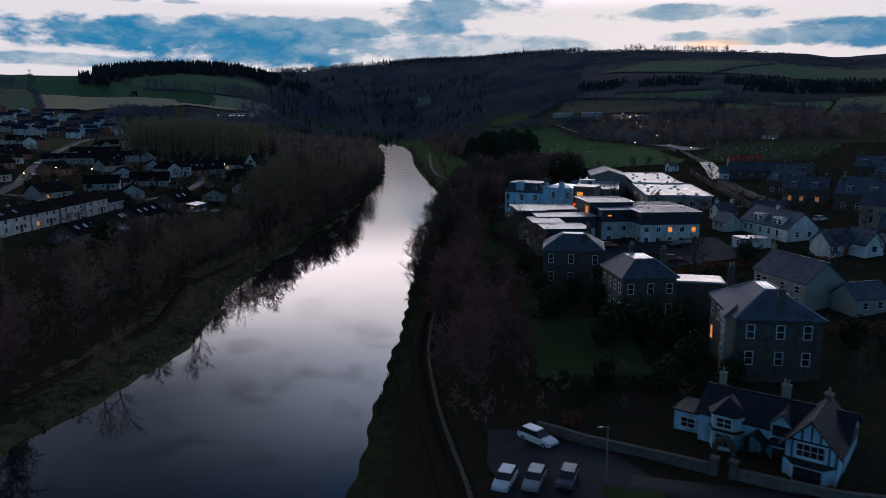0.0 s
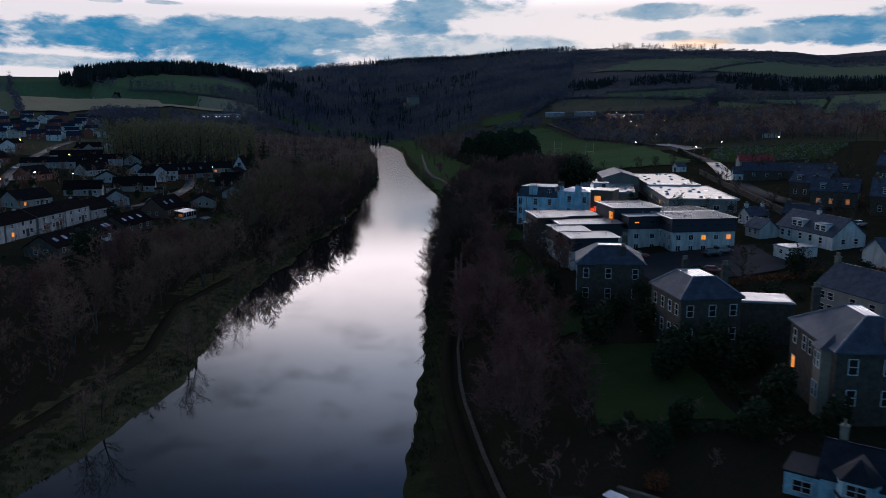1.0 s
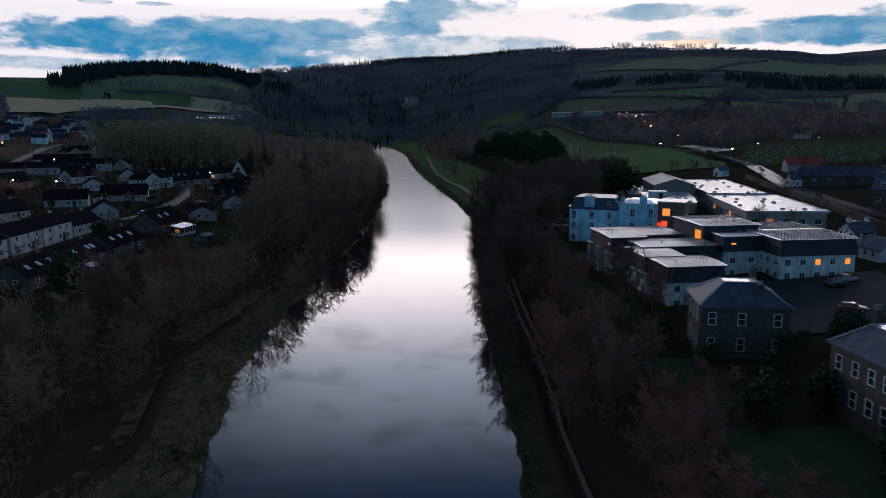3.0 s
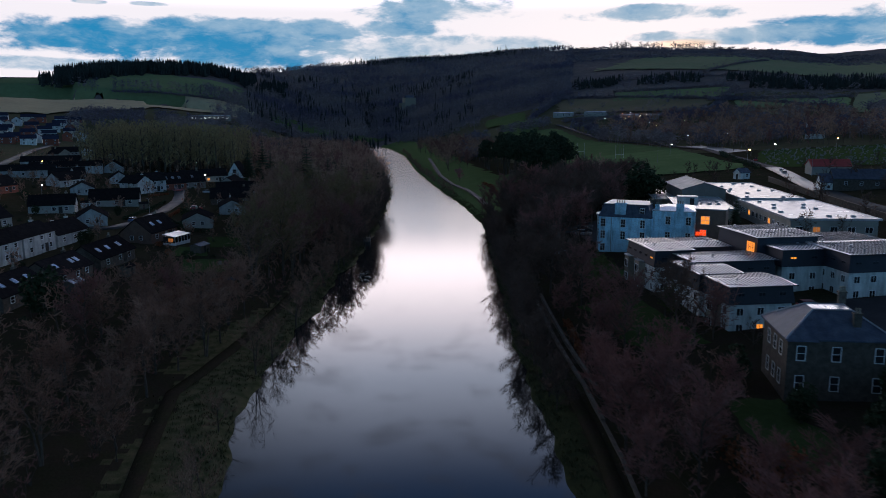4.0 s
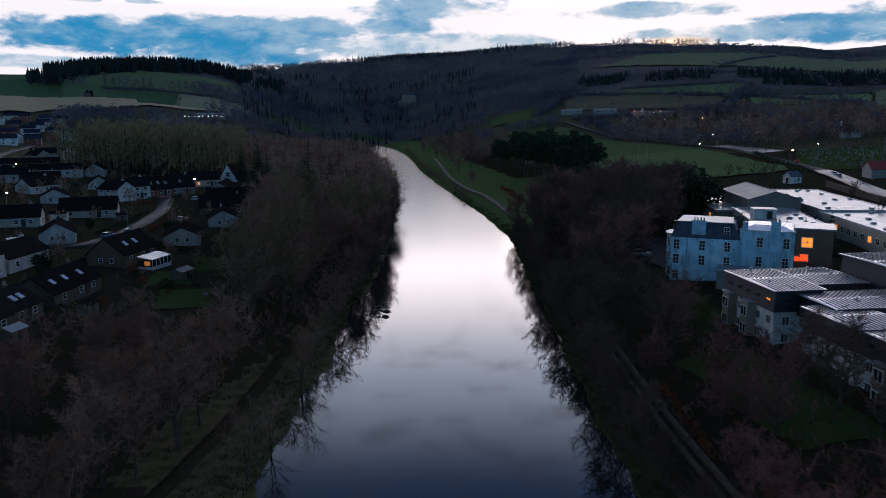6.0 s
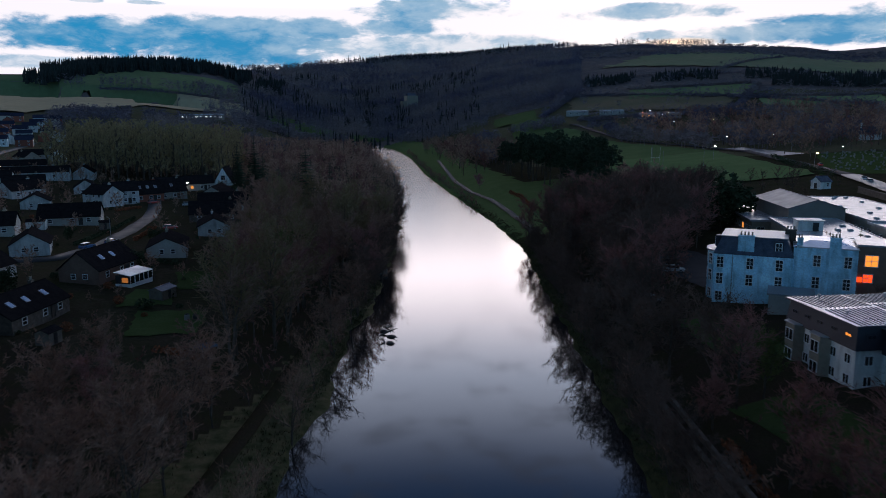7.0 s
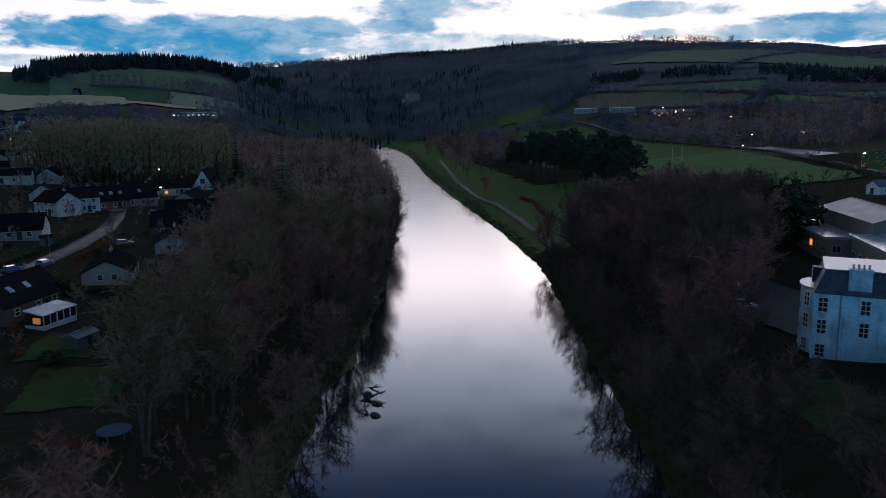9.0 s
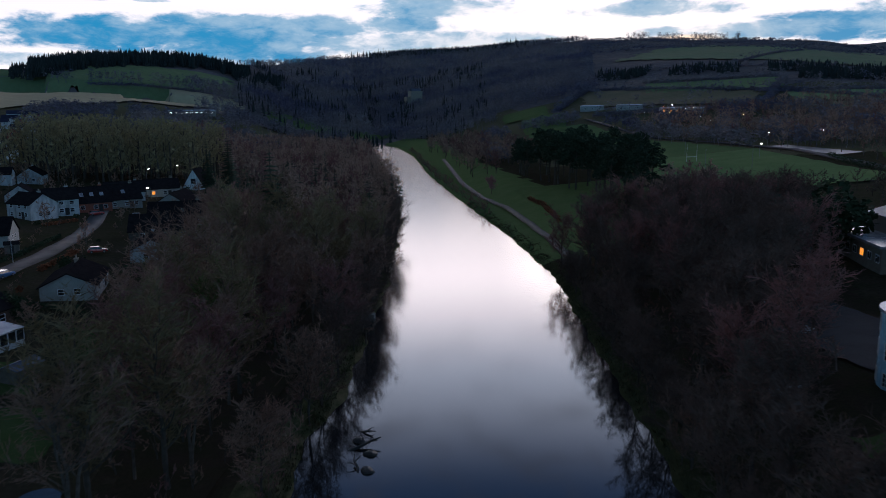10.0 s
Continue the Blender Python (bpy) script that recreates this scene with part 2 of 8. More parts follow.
M_SEAM = surface("seamed_zinc", (0.58, 0.58, 0.60), (0.42, 0.43, 0.46), 2.5, 0.30, 0.05, metal=0.75, speck=0.1)
M_MEMBRANE = surface("pale_roof_membrane", (0.54, 0.53, 0.55), (0.28, 0.28, 0.31), 4.0, 0.24, 0.05, speck=0.2, spec=0.6)
M_CLAD = surface("dark_cladding", (0.024, 0.027, 0.042), (0.034, 0.037, 0.054), 1.5, 0.6, 0.1, speck=0.15)
M_PAINT = surface("white_paint", (0.78, 0.78, 0.78), (0.70, 0.71, 0.72), 0.8, 0.5, 0.05, speck=0.05)
M_BLACKWOOD = surface("black_timber", (0.02, 0.02, 0.022), (0.03, 0.028, 0.027), 0.5, 0.6, 0.1)
M_GLASS = surface("window_glass", (0.02, 0.024, 0.03), (0.03, 0.034, 0.04), 2.0, 0.14, 0.0, spec=0.8, speck=0.05)
# pale half-metal colour put in for the sky's reflection in the glass
M_SKYLIGHT = surface("skylight_glass", (0.45, 0.48, 0.52), (0.38, 0.41, 0.45), 2.0, 0.14, 0.0, metal=0.6, spec=1.0, speck=0.05)
M_LIT = glowing("lit_window", (1.0, 0.30, 0.035), 1.15)
M_LITWHITE = glowing("white_lit_window", (1.0, 0.93, 0.85), 1.6)
M_LITRED = glowing("red_lit_window", (1.0, 0.06, 0.006), 1.5)
M_LITDIM = glowing("dim_lit_window", (1.0, 0.32, 0.06), 0.3)
M_LAMP = glowing("street_lamp_glow", (1.0, 0.42, 0.10), 38.0)
M_LAMPWHITE = glowing("white_lamp_glow", (1.0, 0.85, 0.7), 18.0)
M_LAMPRED = glowing("red_lamp_glow", (1.0, 0.08, 0.03), 20.0)
# brown twigs brightened for farther trees, the light put into the colour
M_TWIGLIT = surface("lightened_twigs", (0.37, 0.222, 0.165), (0.45, 0.28, 0.21), 5.0, 0.95, 0.0, spec=0.0)
# seams take a dark colour for the duller light on their sides
M_SEAMSHADE = surface("shade_toned_seam", (0.10, 0.105, 0.115), (0.15, 0.155, 0.165), 0.8, 0.5, 0.1)
M_BARK = surface("bark", (0.075, 0.06, 0.05), (0.11, 0.09, 0.075), 0.6, 0.95, 0.5, spec=0.1)
M_BIRCH = surface("pale_bark", (0.15, 0.120, 0.098), (0.085, 0.068, 0.058), 0.5, 0.9, 0.4, spec=0.1)
M_TWIG = surface("brown_twigs", (0.235, 0.134, 0.098), (0.305, 0.178, 0.132), 4.0, 0.95, 0.0, spec=0.05)
# darker copy of the brown twigs, with shade put into the colour
M_TWIGSHADE = surface("shaded_brown_twigs", (0.108, 0.072, 0.060), (0.150, 0.100, 0.082), 4.0, 0.95, 0.0, spec=0.0)
M_TWIGRED = surface("reddish_twigs", (0.205, 0.100, 0.090), (0.265, 0.128, 0.11), 4.0, 0.95, 0.0, spec=0.05)
M_TWIGOLIVE = surface("olive_budding_twigs", (0.235, 0.172, 0.095), (0.195, 0.14, 0.08), 4.0, 0.95, 0.0, spec=0.05)
M_POPLAR = surface("olive_poplar_twigs", (0.35, 0.27, 0.145), (0.275, 0.21, 0.12), 6.0, 0.95, 0.0, spec=0.0)
M_NEEDLE = surface("dark_needles", (0.030, 0.046, 0.028), (0.044, 0.062, 0.036), 3.0, 0.9, 0.0, spec=0.1)
M_EVERGREEN = surface("evergreen_leaves", (0.026, 0.042, 0.02), (0.04, 0.058, 0.028), 2.0, 0.85, 0.0, spec=0.15)
M_OLIVE = surface("yellow_green_leaves", (0.10, 0.11, 0.035), (0.075, 0.09, 0.03), 2.0, 0.9, 0.0, spec=0.1)
M_BEECH = surface("russet_beech_leaves", (0.24, 0.085, 0.04), (0.18, 0.07, 0.035), 1.5, 0.9, 0.0, spec=0.1)
M_BLOSSOM = surface("pink_blossom", (0.36, 0.16, 0.17), (0.28, 0.12, 0.13), 1.5, 0.9, 0.0, spec=0.1)
# blue tint and lifted tone put haze into the far woods' colour
M_FARWOOD = surface("hazed_bare_wood", (0.105, 0.100, 0.150), (0.27, 0.215, 0.205), 90.0, 0.95, 0.0, spec=0.0, island=True)
M_FARFIR = surface("far_fir_wood", (0.026, 0.032, 0.034), (0.042, 0.050, 0.046), 25.0, 0.95, 0.0, spec=0.0, island=True)
M_TYRE = surface("tyre_rubber", (0.02, 0.02, 0.02), (0.03, 0.03, 0.03), 0.5, 0.9, 0.1)
M_FENCE = surface("weathered_timber", (0.13, 0.11, 0.09), (0.18, 0.155, 0.13), 0.8, 0.9, 0.3, spec=0.12)
M_ORANGE = surface("orange_netting", (0.40, 0.12, 0.06), (0.32, 0.10, 0.05), 1.0, 0.9, 0.2)
M_POLE = surface("galvanised_steel", (0.30, 0.31, 0.32), (0.24, 0.25, 0.26), 0.5, 0.5, 0.05, metal=0.6)
M_ROCK = surface("wet_river_rock", (0.022, 0.020, 0.018), (0.038, 0.033, 0.029), 0.6, 0.6, 0.6)
M_REDROOF = surface("red_sheet_roof", (0.40, 0.045, 0.04), (0.33, 0.04, 0.035), 2.0, 0.6, 0.1)
M_GRAVE = surface("weathered_gravestone", (0.15, 0.145, 0.135), (0.22, 0.21, 0.195), 1.0, 0.9, 0.2, spec=0.12)


def paint(name, c):
    return surface(name, c, tuple(v * 0.9 for v in c), 2.0, 0.3, 0.0, speck=0.03, spec=0.6, coat=0.6)


CAR_PAINT = {"white": paint("white_car_paint", (0.75, 0.75, 0.76)), "silver": paint("silver_car_paint", (0.35, 0.36, 0.38)),
             "black": paint("black_car_paint", (0.012, 0.012, 0.014)), "red": paint("red_car_paint", (0.45, 0.025, 0.02)),
             "blue": paint("blue_car_paint", (0.03, 0.13, 0.32)), "grey": paint("grey_car_paint", (0.10, 0.105, 0.11))}

# water: a dark mirror with a faint ripple, broken where the far shallows run
M_WATER = bpy.data.materials.new("river_water")
M_WATER.use_nodes = True
_t = M_WATER.node_tree
_p = _t.nodes["Principled BSDF"]
_p.inputs["Base Color"].default_value = (0.012, 0.014, 0.016, 1)
_p.inputs["Roughness"].default_value = 0.045
_p.inputs["IOR"].default_value = 1.36
_g = _t.nodes.new("ShaderNodeNewGeometry")
_s = _t.nodes.new("ShaderNodeSeparateXYZ")
_t.links.new(_g.outputs["Position"], _s.inputs[0])
_far = _t.nodes.new("ShaderNodeMapRange")
_far.inputs[1].default_value, _far.inputs[2].default_value = 240, 560
_far.inputs[3].default_value, _far.inputs[4].default_value = 0.012, 0.26
_t.links.new(_s.outputs[1], _far.inputs[0])
_w1 = _t.nodes.new("ShaderNodeTexNoise")
_w1.inputs["Scale"].default_value, _w1.inputs["Detail"].default_value = 0.55, 3
_map = _t.nodes.new("ShaderNodeMapping")
_map.inputs["Scale"].default_value = (1.0, 0.45, 1.0)
_t.links.new(_g.outputs["Position"], _map.inputs[0])
_t.links.new(_map.outputs[0], _w1.inputs["Vector"])
_b1 = _t.nodes.new("ShaderNodeBump")
_b1.inputs["Distance"].default_value = 0.10
_t.links.new(_far.outputs[0], _b1.inputs["Strength"])
_t.links.new(_w1.outputs[0], _b1.inputs["Height"])
_t.links.new(_b1.outputs[0], _p.inputs["Normal"])
_rough = _t.nodes.new("ShaderNodeMapRange")
_rough.inputs[1].default_value, _rough.inputs[2].default_value = 215, 360
_rough.inputs[3].default_value, _rough.inputs[4].default_value = 0.025, 0.165
_t.links.new(_s.outputs[1], _rough.inputs[0])
_t.links.new(_rough.outputs[0], _p.inputs["Roughness"])


# The valley: the river's centre line and half width by northing, then the height of the land.
RIV_Y = [-300, 0, 85, 118, 137, 170, 186, 234, 289, 330, 390, 450, 510, 620, 720, 800, 900, 1000, 1070, 1120]
RIV_L = [-130, -48, -29, -19, -14, -15.5, -11, -2, 10, 17, 26, 34, 39, 46, 52, 54, 57, 57, 54, 44]
RIV_R = [-60, 1, 13, 18.5, 22, 26.5, 29, 38, 48, 56, 60.5, 62.5, 64.5, 70, 78, 85, 90, 90, 86, 74]
LEFT_D, LEFT_H = [0, 3, 15, 30, 55, 100, 200, 400, 800, 2000], [0, 1.2, 2.0, 3.6, 5.4, 7.5, 14, 30, 56, 90]
RIGHT_D, RIGHT_H = [0, 2.5, 9, 22, 60, 130, 260, 450, 800, 2000], [0, 1.2, 1.8, 5.6, 8.0, 12, 23, 34, 54, 90]
# The skyline: bearing in degrees clockwise from north, rise in degrees, distance of the crest.
SKY_B = [-60, -30, -20.1, -17.6, -15, -11.4, -7.3, -5, -2.6, 0.7, 3.1, 6.5, 10.7, 14.9, 19.1, 23.1, 27.1, 30.8, 34.4, 36.5, 40, 70]
SKY_E = [2.2, 2.7, 2.94, 2.95, 3.35, 3.5, 3.45, 3.4, 3.4, 3.8, 3.95, 4.25, 4.4, 4.7, 4.9, 4.95, 4.75, 4.62, 4.34, 4.07, 4.2, 4.0]
SKY_D = [1500, 1450, 1420, 1400, 1400, 1420, 1500, 1650, 1900, 2300, 2400, 2400, 2300, 2100, 2000, 2000, 2000, 2000, 2100, 2300, 2600, 2600]


def line(v, xs, ys):
    return float(np.interp(v, xs, ys))


def smooth(a, b, v):
    v = min(1.0, max(0.0, (v - a) / (b - a)))
    return v * v * (3 - 2 * v)


def off_river(x, y):
    """Metres from the water's edge: below 0 in the river; and the side, -1 left, 1 right."""
    yy = min(y, 1120)
    l, r = line(yy, RIV_Y, RIV_L), line(yy, RIV_Y, RIV_R)
    c = (l + r) / 2
    side = -1 if x < c else 1
    d = l - x if side < 0 else x - r
    d += (0.3 if side > 0 else 0.6) * math.sin(y / 3.7 + side) + 0.25 * math.sin(y / 1.3 + 2 * side) + (0.8 * math.sin(y / 8.3) if side < 0 else 0)
    if y > 1040 and x < 80:      # the river turns left past the far bend
        lo, hi = 1092 + 0.22 * max(0.0, 48 - x), 1122 + 0.28 * max(0.0, 74 - x)
        if y > hi:
            return y - hi, 1
        if y > lo:
            return -1.0, side
        if x < 48:
            return max(0.05, min(d, lo - y)), -1
    return d, side


def height(x, y):
    d, side = off_river(x, y)
    if d <= 0:
        return max(-1.4, 0.5 * d)
    if side < 0:
        h = line(d, LEFT_D, LEFT_H)
    else:
        k = 0.5 + 0.62 * smooth(95, 225, y)
        k += (1 - k) * smooth(40, 140, d)
        h = line(d, RIGHT_D, RIGHT_H)
        h = min(h, 1.8) + max(0.0, h - 1.8) * k
    dx, dy = x, y - 85
    r = math.hypot(dx, dy)
    if r > 450 and dy > -300:
        b = math.degrees(math.atan2(dx, dy))
        crest, rise = line(b, SKY_B, SKY_D), line(b, SKY_B, SKY_E)
        top = 39 + crest * math.tan(math.radians(rise))
        low = 680 + 430 * math.exp(-((b - 4) / 7.0) ** 2)
        s = (r - low) / (crest - low)
        if s > 0:
            g = min(s, 1.0) ** 1.15
            base = min(h, 34 + 0.01 * r)
            h = base + (top - base) * g - max(0.0, s - 1) * 60
        h += 2.5 * smooth(500, 1100, r) * math.sin(x / 83 + 1.3 * math.sin(y / 140)) * (0.3 if s > 0.85 else 1)
    return h

# ---- mesh helpers ----
def mesh_object(name, verts, faces, mats, parent=None, face_mats=None, smooth_shade=False):
    me = bpy.data.meshes.new(name)
    me.from_pydata(verts, [], faces)
    for m in (mats if isinstance(mats, (list, tuple)) else [mats]):
        me.materials.append(m)
    if face_mats is not None:
        me.polygons.foreach_set("material_index", face_mats)
    if smooth_shade:
        me.polygons.foreach_set("use_smooth", [True] * len(faces))
    me.update()
    ob = new(name, me)
    if parent is not None:
        ob.parent = parent
    return ob


def part(name, shape, material, parent, label=""):
    """One mesh under a thing or a part; shape: (verts, faces) in the thing's own space."""
    ob = mesh_object(name, shape[0], shape[1], material, parent)
    if label:
        tagged(ob, label)
    return ob


def thing(name, m, label, category, group="", kind=""):
    ob = new(name)
    ob.empty_display_size = 0.5
    ob.matrix_world = m
    return tagged(ob, label, category, group, kind)


def box(x0, x1, y0, y1, z0, z1, bevel=0.0):
    if bevel:
        b = bevel
        v, f = [], []
        ring = [(x0 + b, y0), (x1 - b, y0), (x1, y0 + b), (x1, y1 - b), (x1 - b, y1), (x0 + b, y1), (x0, y1 - b), (x0, y0 + b)]
        for z in (z0, z1):
            v += [(x, y, z) for x, y in ring]
        f = [tuple(range(7, -1, -1)), tuple(range(8, 16))] + [(i, (i + 1) % 8, 8 + (i + 1) % 8, 8 + i) for i in range(8)]
        return v, f
    v = [(x, y, z) for z in (z0, z1) for x, y in ((x0, y0), (x1, y0), (x1, y1), (x0, y1))]
    return v, [(3, 2, 1, 0), (4, 5, 6, 7), (0, 1, 5, 4), (1, 2, 6, 5), (2, 3, 7, 6), (3, 0, 4, 7)]


def join(*shapes):
    v, f = [], []
    for sv, sf in shapes:
        n = len(v)
        v += list(sv)
        f += [tuple(i + n for i in face) for face in sf]
    return v, f


def moved(shape, m):
    return [tuple(m @ Vector(p)) for p in shape[0]], shape[1]


def tube(path, radii, sides=5):
    """A tapered tube along points."""
    v, f = [], []
    for i, p in enumerate(path):
        a = Vector(path[max(0, i - 1)])
        b = Vector(path[min(len(path) - 1, i + 1)])
        q = (b - a).to_track_quat("Z", "Y")
        for k in range(sides):
            w = 2 * math.pi * k / sides
            v.append(tuple(Vector(p) + q @ Vector((math.cos(w) * radii[i], math.sin(w) * radii[i], 0))))
    for i in range(len(path) - 1):
        for k in range(sides):
            a, b = i * sides + k, i * sides + (k + 1) % sides
            f.append((a, b, b + sides, a + sides))
    f.append(tuple(range(sides - 1, -1, -1)))
    f.append(tuple(range((len(path) - 1) * sides, len(path) * sides)))
    return v, f


def prism(points, z0, z1):
    n = len(points)
    v = [(x, y, z0) for x, y in points] + [(x, y, z1) for x, y in points]
    return v, [tuple(range(n - 1, -1, -1)), tuple(range(n, 2 * n))] + [(i, (i + 1) % n, n + (i + 1) % n, n + i) for i in range(n)]


def slab(a, b, c, d, thick):
    """A sloping slab: four top corners, counter-clockwise from above, and a thickness straight down."""
    v = [a, b, c, d] + [(p[0], p[1], p[2] - thick) for p in (a, b, c, d)]
    return v, [(0, 1, 2, 3), (7, 6, 5, 4), (1, 0, 4, 5), (2, 1, 5, 6), (3, 2, 6, 7), (0, 3, 7, 4)]


# ---- the land ----
def spaced(lo, fine_lo, fine_hi, hi, step, grow):
    vals = list(np.arange(fine_lo, fine_hi + 0.01, step))
    s, v = step, fine_hi
    while v < hi:
        s = min(s * grow, 70)
        v += s
        vals.append(v)
    s, v = step, fine_lo
    while v > lo:
        s = min(s * grow, 70)
        v -= s
        vals.insert(0, v)
    return vals


gx = spaced(-2600, -60, 70, 2600, 1.1, 1.06)
gy = spaced(-500, 70, 330, 4300, 1.4, 1.05)
gv, gf, gm = [], [], []
for y in gy:
    for x in gx:
        z = height(x, y)
        if -140 < x < 200 and y < 700 and z > 0.3:
            z += 0.25 * noise.noise(Vector((x * 0.13, y * 0.13, 0)))
        gv.append((x, y, z))
nx = len(gx)


def cover(x, y):
    d, side = off_river(x, y)
    r = math.hypot(x, y - 85)
    n = noise.noise(Vector((x * 0.06, y * 0.06, 3))) + 0.45 * noise.noise(Vector((x * 0.31, y * 0.31, 7))) + 0.3 * noise.noise(Vector((x * 0.83, y * 0.83, 1)))
    if r > 1000:
        return 2
    if r > 480 and d > 60:
        return 5
    if side < 0:
        n += 0.9 * noise.noise(Vector((x * 1.9, y * 1.9, 2)))
        edge = 4 + (11 + n) * (1 - smooth(178, 262, y)) + 3 * n if y > 178 else 12 + 4 * n
        # near left bank: darker covers put shade into the ground's colour
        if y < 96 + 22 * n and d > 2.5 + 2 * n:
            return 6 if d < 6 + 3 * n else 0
        if 225 < y + 6 * n < 300 and -44 < x < -19 + 3 * n:
            return 3
        return 1 if d < edge else 0 if d < 50 + 10 * n else 3 if y < 520 else 0
    edge = 3.5 + 1.5 * n
    if y > 345 and d < 34:
        return 4
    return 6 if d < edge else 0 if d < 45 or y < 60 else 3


for j in range(len(gy) - 1):
    for i in range(nx - 1):
        a = j * nx + i
        gf.append((a, a + 1, a + nx + 1, a + nx))
        gm.append(cover((gx[i] + gx[i + 1]) / 2, (gy[j] + gy[j + 1]) / 2))
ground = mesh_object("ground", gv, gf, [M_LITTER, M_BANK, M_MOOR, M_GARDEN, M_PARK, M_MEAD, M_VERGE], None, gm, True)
tagged(ground, "valley floor of leaf litter and rough grass rising to dark hills", "ground", kind="structure")

wv, wf = [], []
wy = list(np.arange(-300, 1120, 4.0)) + [1120]
for y in wy:
    l, r = line(y, RIV_Y, RIV_L) - 2.5, line(y, RIV_Y, RIV_R) + 2.5
    wv += [(l, y, 0), (r, y, 0)]
for i in range(len(wy) - 1):
    wf.append((2 * i, 2 * i + 1, 2 * i + 3, 2 * i + 2))
n = len(wv)
wv += [(76, 1085, 0.004), (76, 1126, 0.004), (-400, 1256, 0.004), (-400, 1190, 0.004)]
wf.append((n, n + 1, n + 2, n + 3))
water = tagged(mesh_object("water", wv, wf, M_WATER), "calm dark river mirroring the evening sky", "river", kind="structure")


GX, GY, GZ = np.array(gx), np.array(gy), np.array(gv)[:, 2].reshape(len(gy), nx)


def land(x, y):
    """The height of the ground's own mesh."""
    i = int(min(max(np.searchsorted(GX, x) - 1, 0), nx - 2))
    j = int(min(max(np.searchsorted(GY, y) - 1, 0), len(gy) - 2))
    u, v = (x - GX[i]) / (GX[i + 1] - GX[i]), (y - GY[j]) / (GY[j + 1] - GY[j])
    a, b, c, d = GZ[j, i], GZ[j, i + 1], GZ[j + 1, i + 1], GZ[j + 1, i]
    flat_ = (1 - v) * ((1 - u) * a + u * b) + v * ((1 - u) * d + u * c)
    one = a + u * (b - a) + v * (c - b) if u > v else a + u * (c - d) + v * (d - a)
    two = a + u * (b - a) + v * (d - a) if u + v < 1 else c + (1 - u) * (d - c) + (1 - v) * (b - c)
    return float(max(flat_, one, two))


def sheet(name, corners, mat, label, lift=0.12, n=14, m=14, category="lawn"):
    """A patch of land cover that follows the ground between four corners."""
    v, f = [], []
    for j in range(m + 1):
        for i in range(n + 1):
            s, t = i / n, j / m
            x = (1 - t) * ((1 - s) * corners[0][0] + s * corners[1][0]) + t * ((1 - s) * corners[3][0] + s * corners[2][0])
            y = (1 - t) * ((1 - s) * corners[0][1] + s * corners[1][1]) + t * ((1 - s) * corners[3][1] + s * corners[2][1])
            w = 0.05 * math.hypot(corners[1][0] - corners[0][0], corners[1][1] - corners[0][1])
            if i in (0, n) or j in (0, m):
                x += w * noise.noise(Vector((x * 0.07, y * 0.07, 9)))
                y += w * noise.noise(Vector((x * 0.07, y * 0.07, 19)))
            if lift < 0.45 and (i in (0, n) or j in (0, m)):
                x += 0.9 * noise.noise(Vector((x * 0.45, y * 0.45, 29)))
                y += 0.9 * noise.noise(Vector((x * 0.45, y * 0.45, 39)))
            v.append((x, y, (height(x, y) if lift < 0.45 else land(x, y)) + lift + 0.25 * (1 if lift < 0.5 else 0) * max(0, noise.noise(Vector((x * 0.13, y * 0.13, 0))))))
    for j in range(m):
        for i in range(n):
            a = j * (n + 1) + i
            f.append((a, a + 1, a + n + 2, a + n + 1))
    return tagged(mesh_object(name, v, f, mat, None, None, True), label, category, kind="structure")


def ribbon(name, pts, width, mat, label, lift=0.14, step=2.5, category="road"):
    """A road or path along a line, lying on the ground, with a thickness at its edges."""
    path = []
    for (x0, y0), (x1, y1) in zip(pts, pts[1:]):
        k = max(1, int(math.hypot(x1 - x0, y1 - y0) / step))
        path += [(x0 + (x1 - x0) * i / k, y0 + (y1 - y0) * i / k) for i in range(k)]
    path.append(pts[-1])
    v, f = [], []
    for i, (x, y) in enumerate(path):
        a, b = path[max(0, i - 1)], path[min(len(path) - 1, i + 1)]
        dx, dy = b[0] - a[0], b[1] - a[1]
        q = math.hypot(dx, dy) or 1
        w = width / 2 * (1 + 0.06 * noise.noise(Vector((x * 0.2, y * 0.2, 5))))
        ux, uy = -dy / q * w, dx / q * w
        z = max(height(x + ux, y + uy), height(x - ux, y - uy), height(x, y)) + lift + 0.25 * max(0, noise.noise(Vector((x * 0.13, y * 0.13, 0))))
        v += [(x + ux, y + uy, z - 0.4), (x + ux, y + uy, z), (x, y, z + 0.03), (x - ux, y - uy, z), (x - ux, y - uy, z - 0.4)]
    for i in range(len(path) - 1):
        for k in range(4):
            a = i * 5 + k
            f.append((a, a + 5, a + 6, a + 1))
    return tagged(mesh_object(name, v, f, mat, None, None, True), label, category, kind="structure")


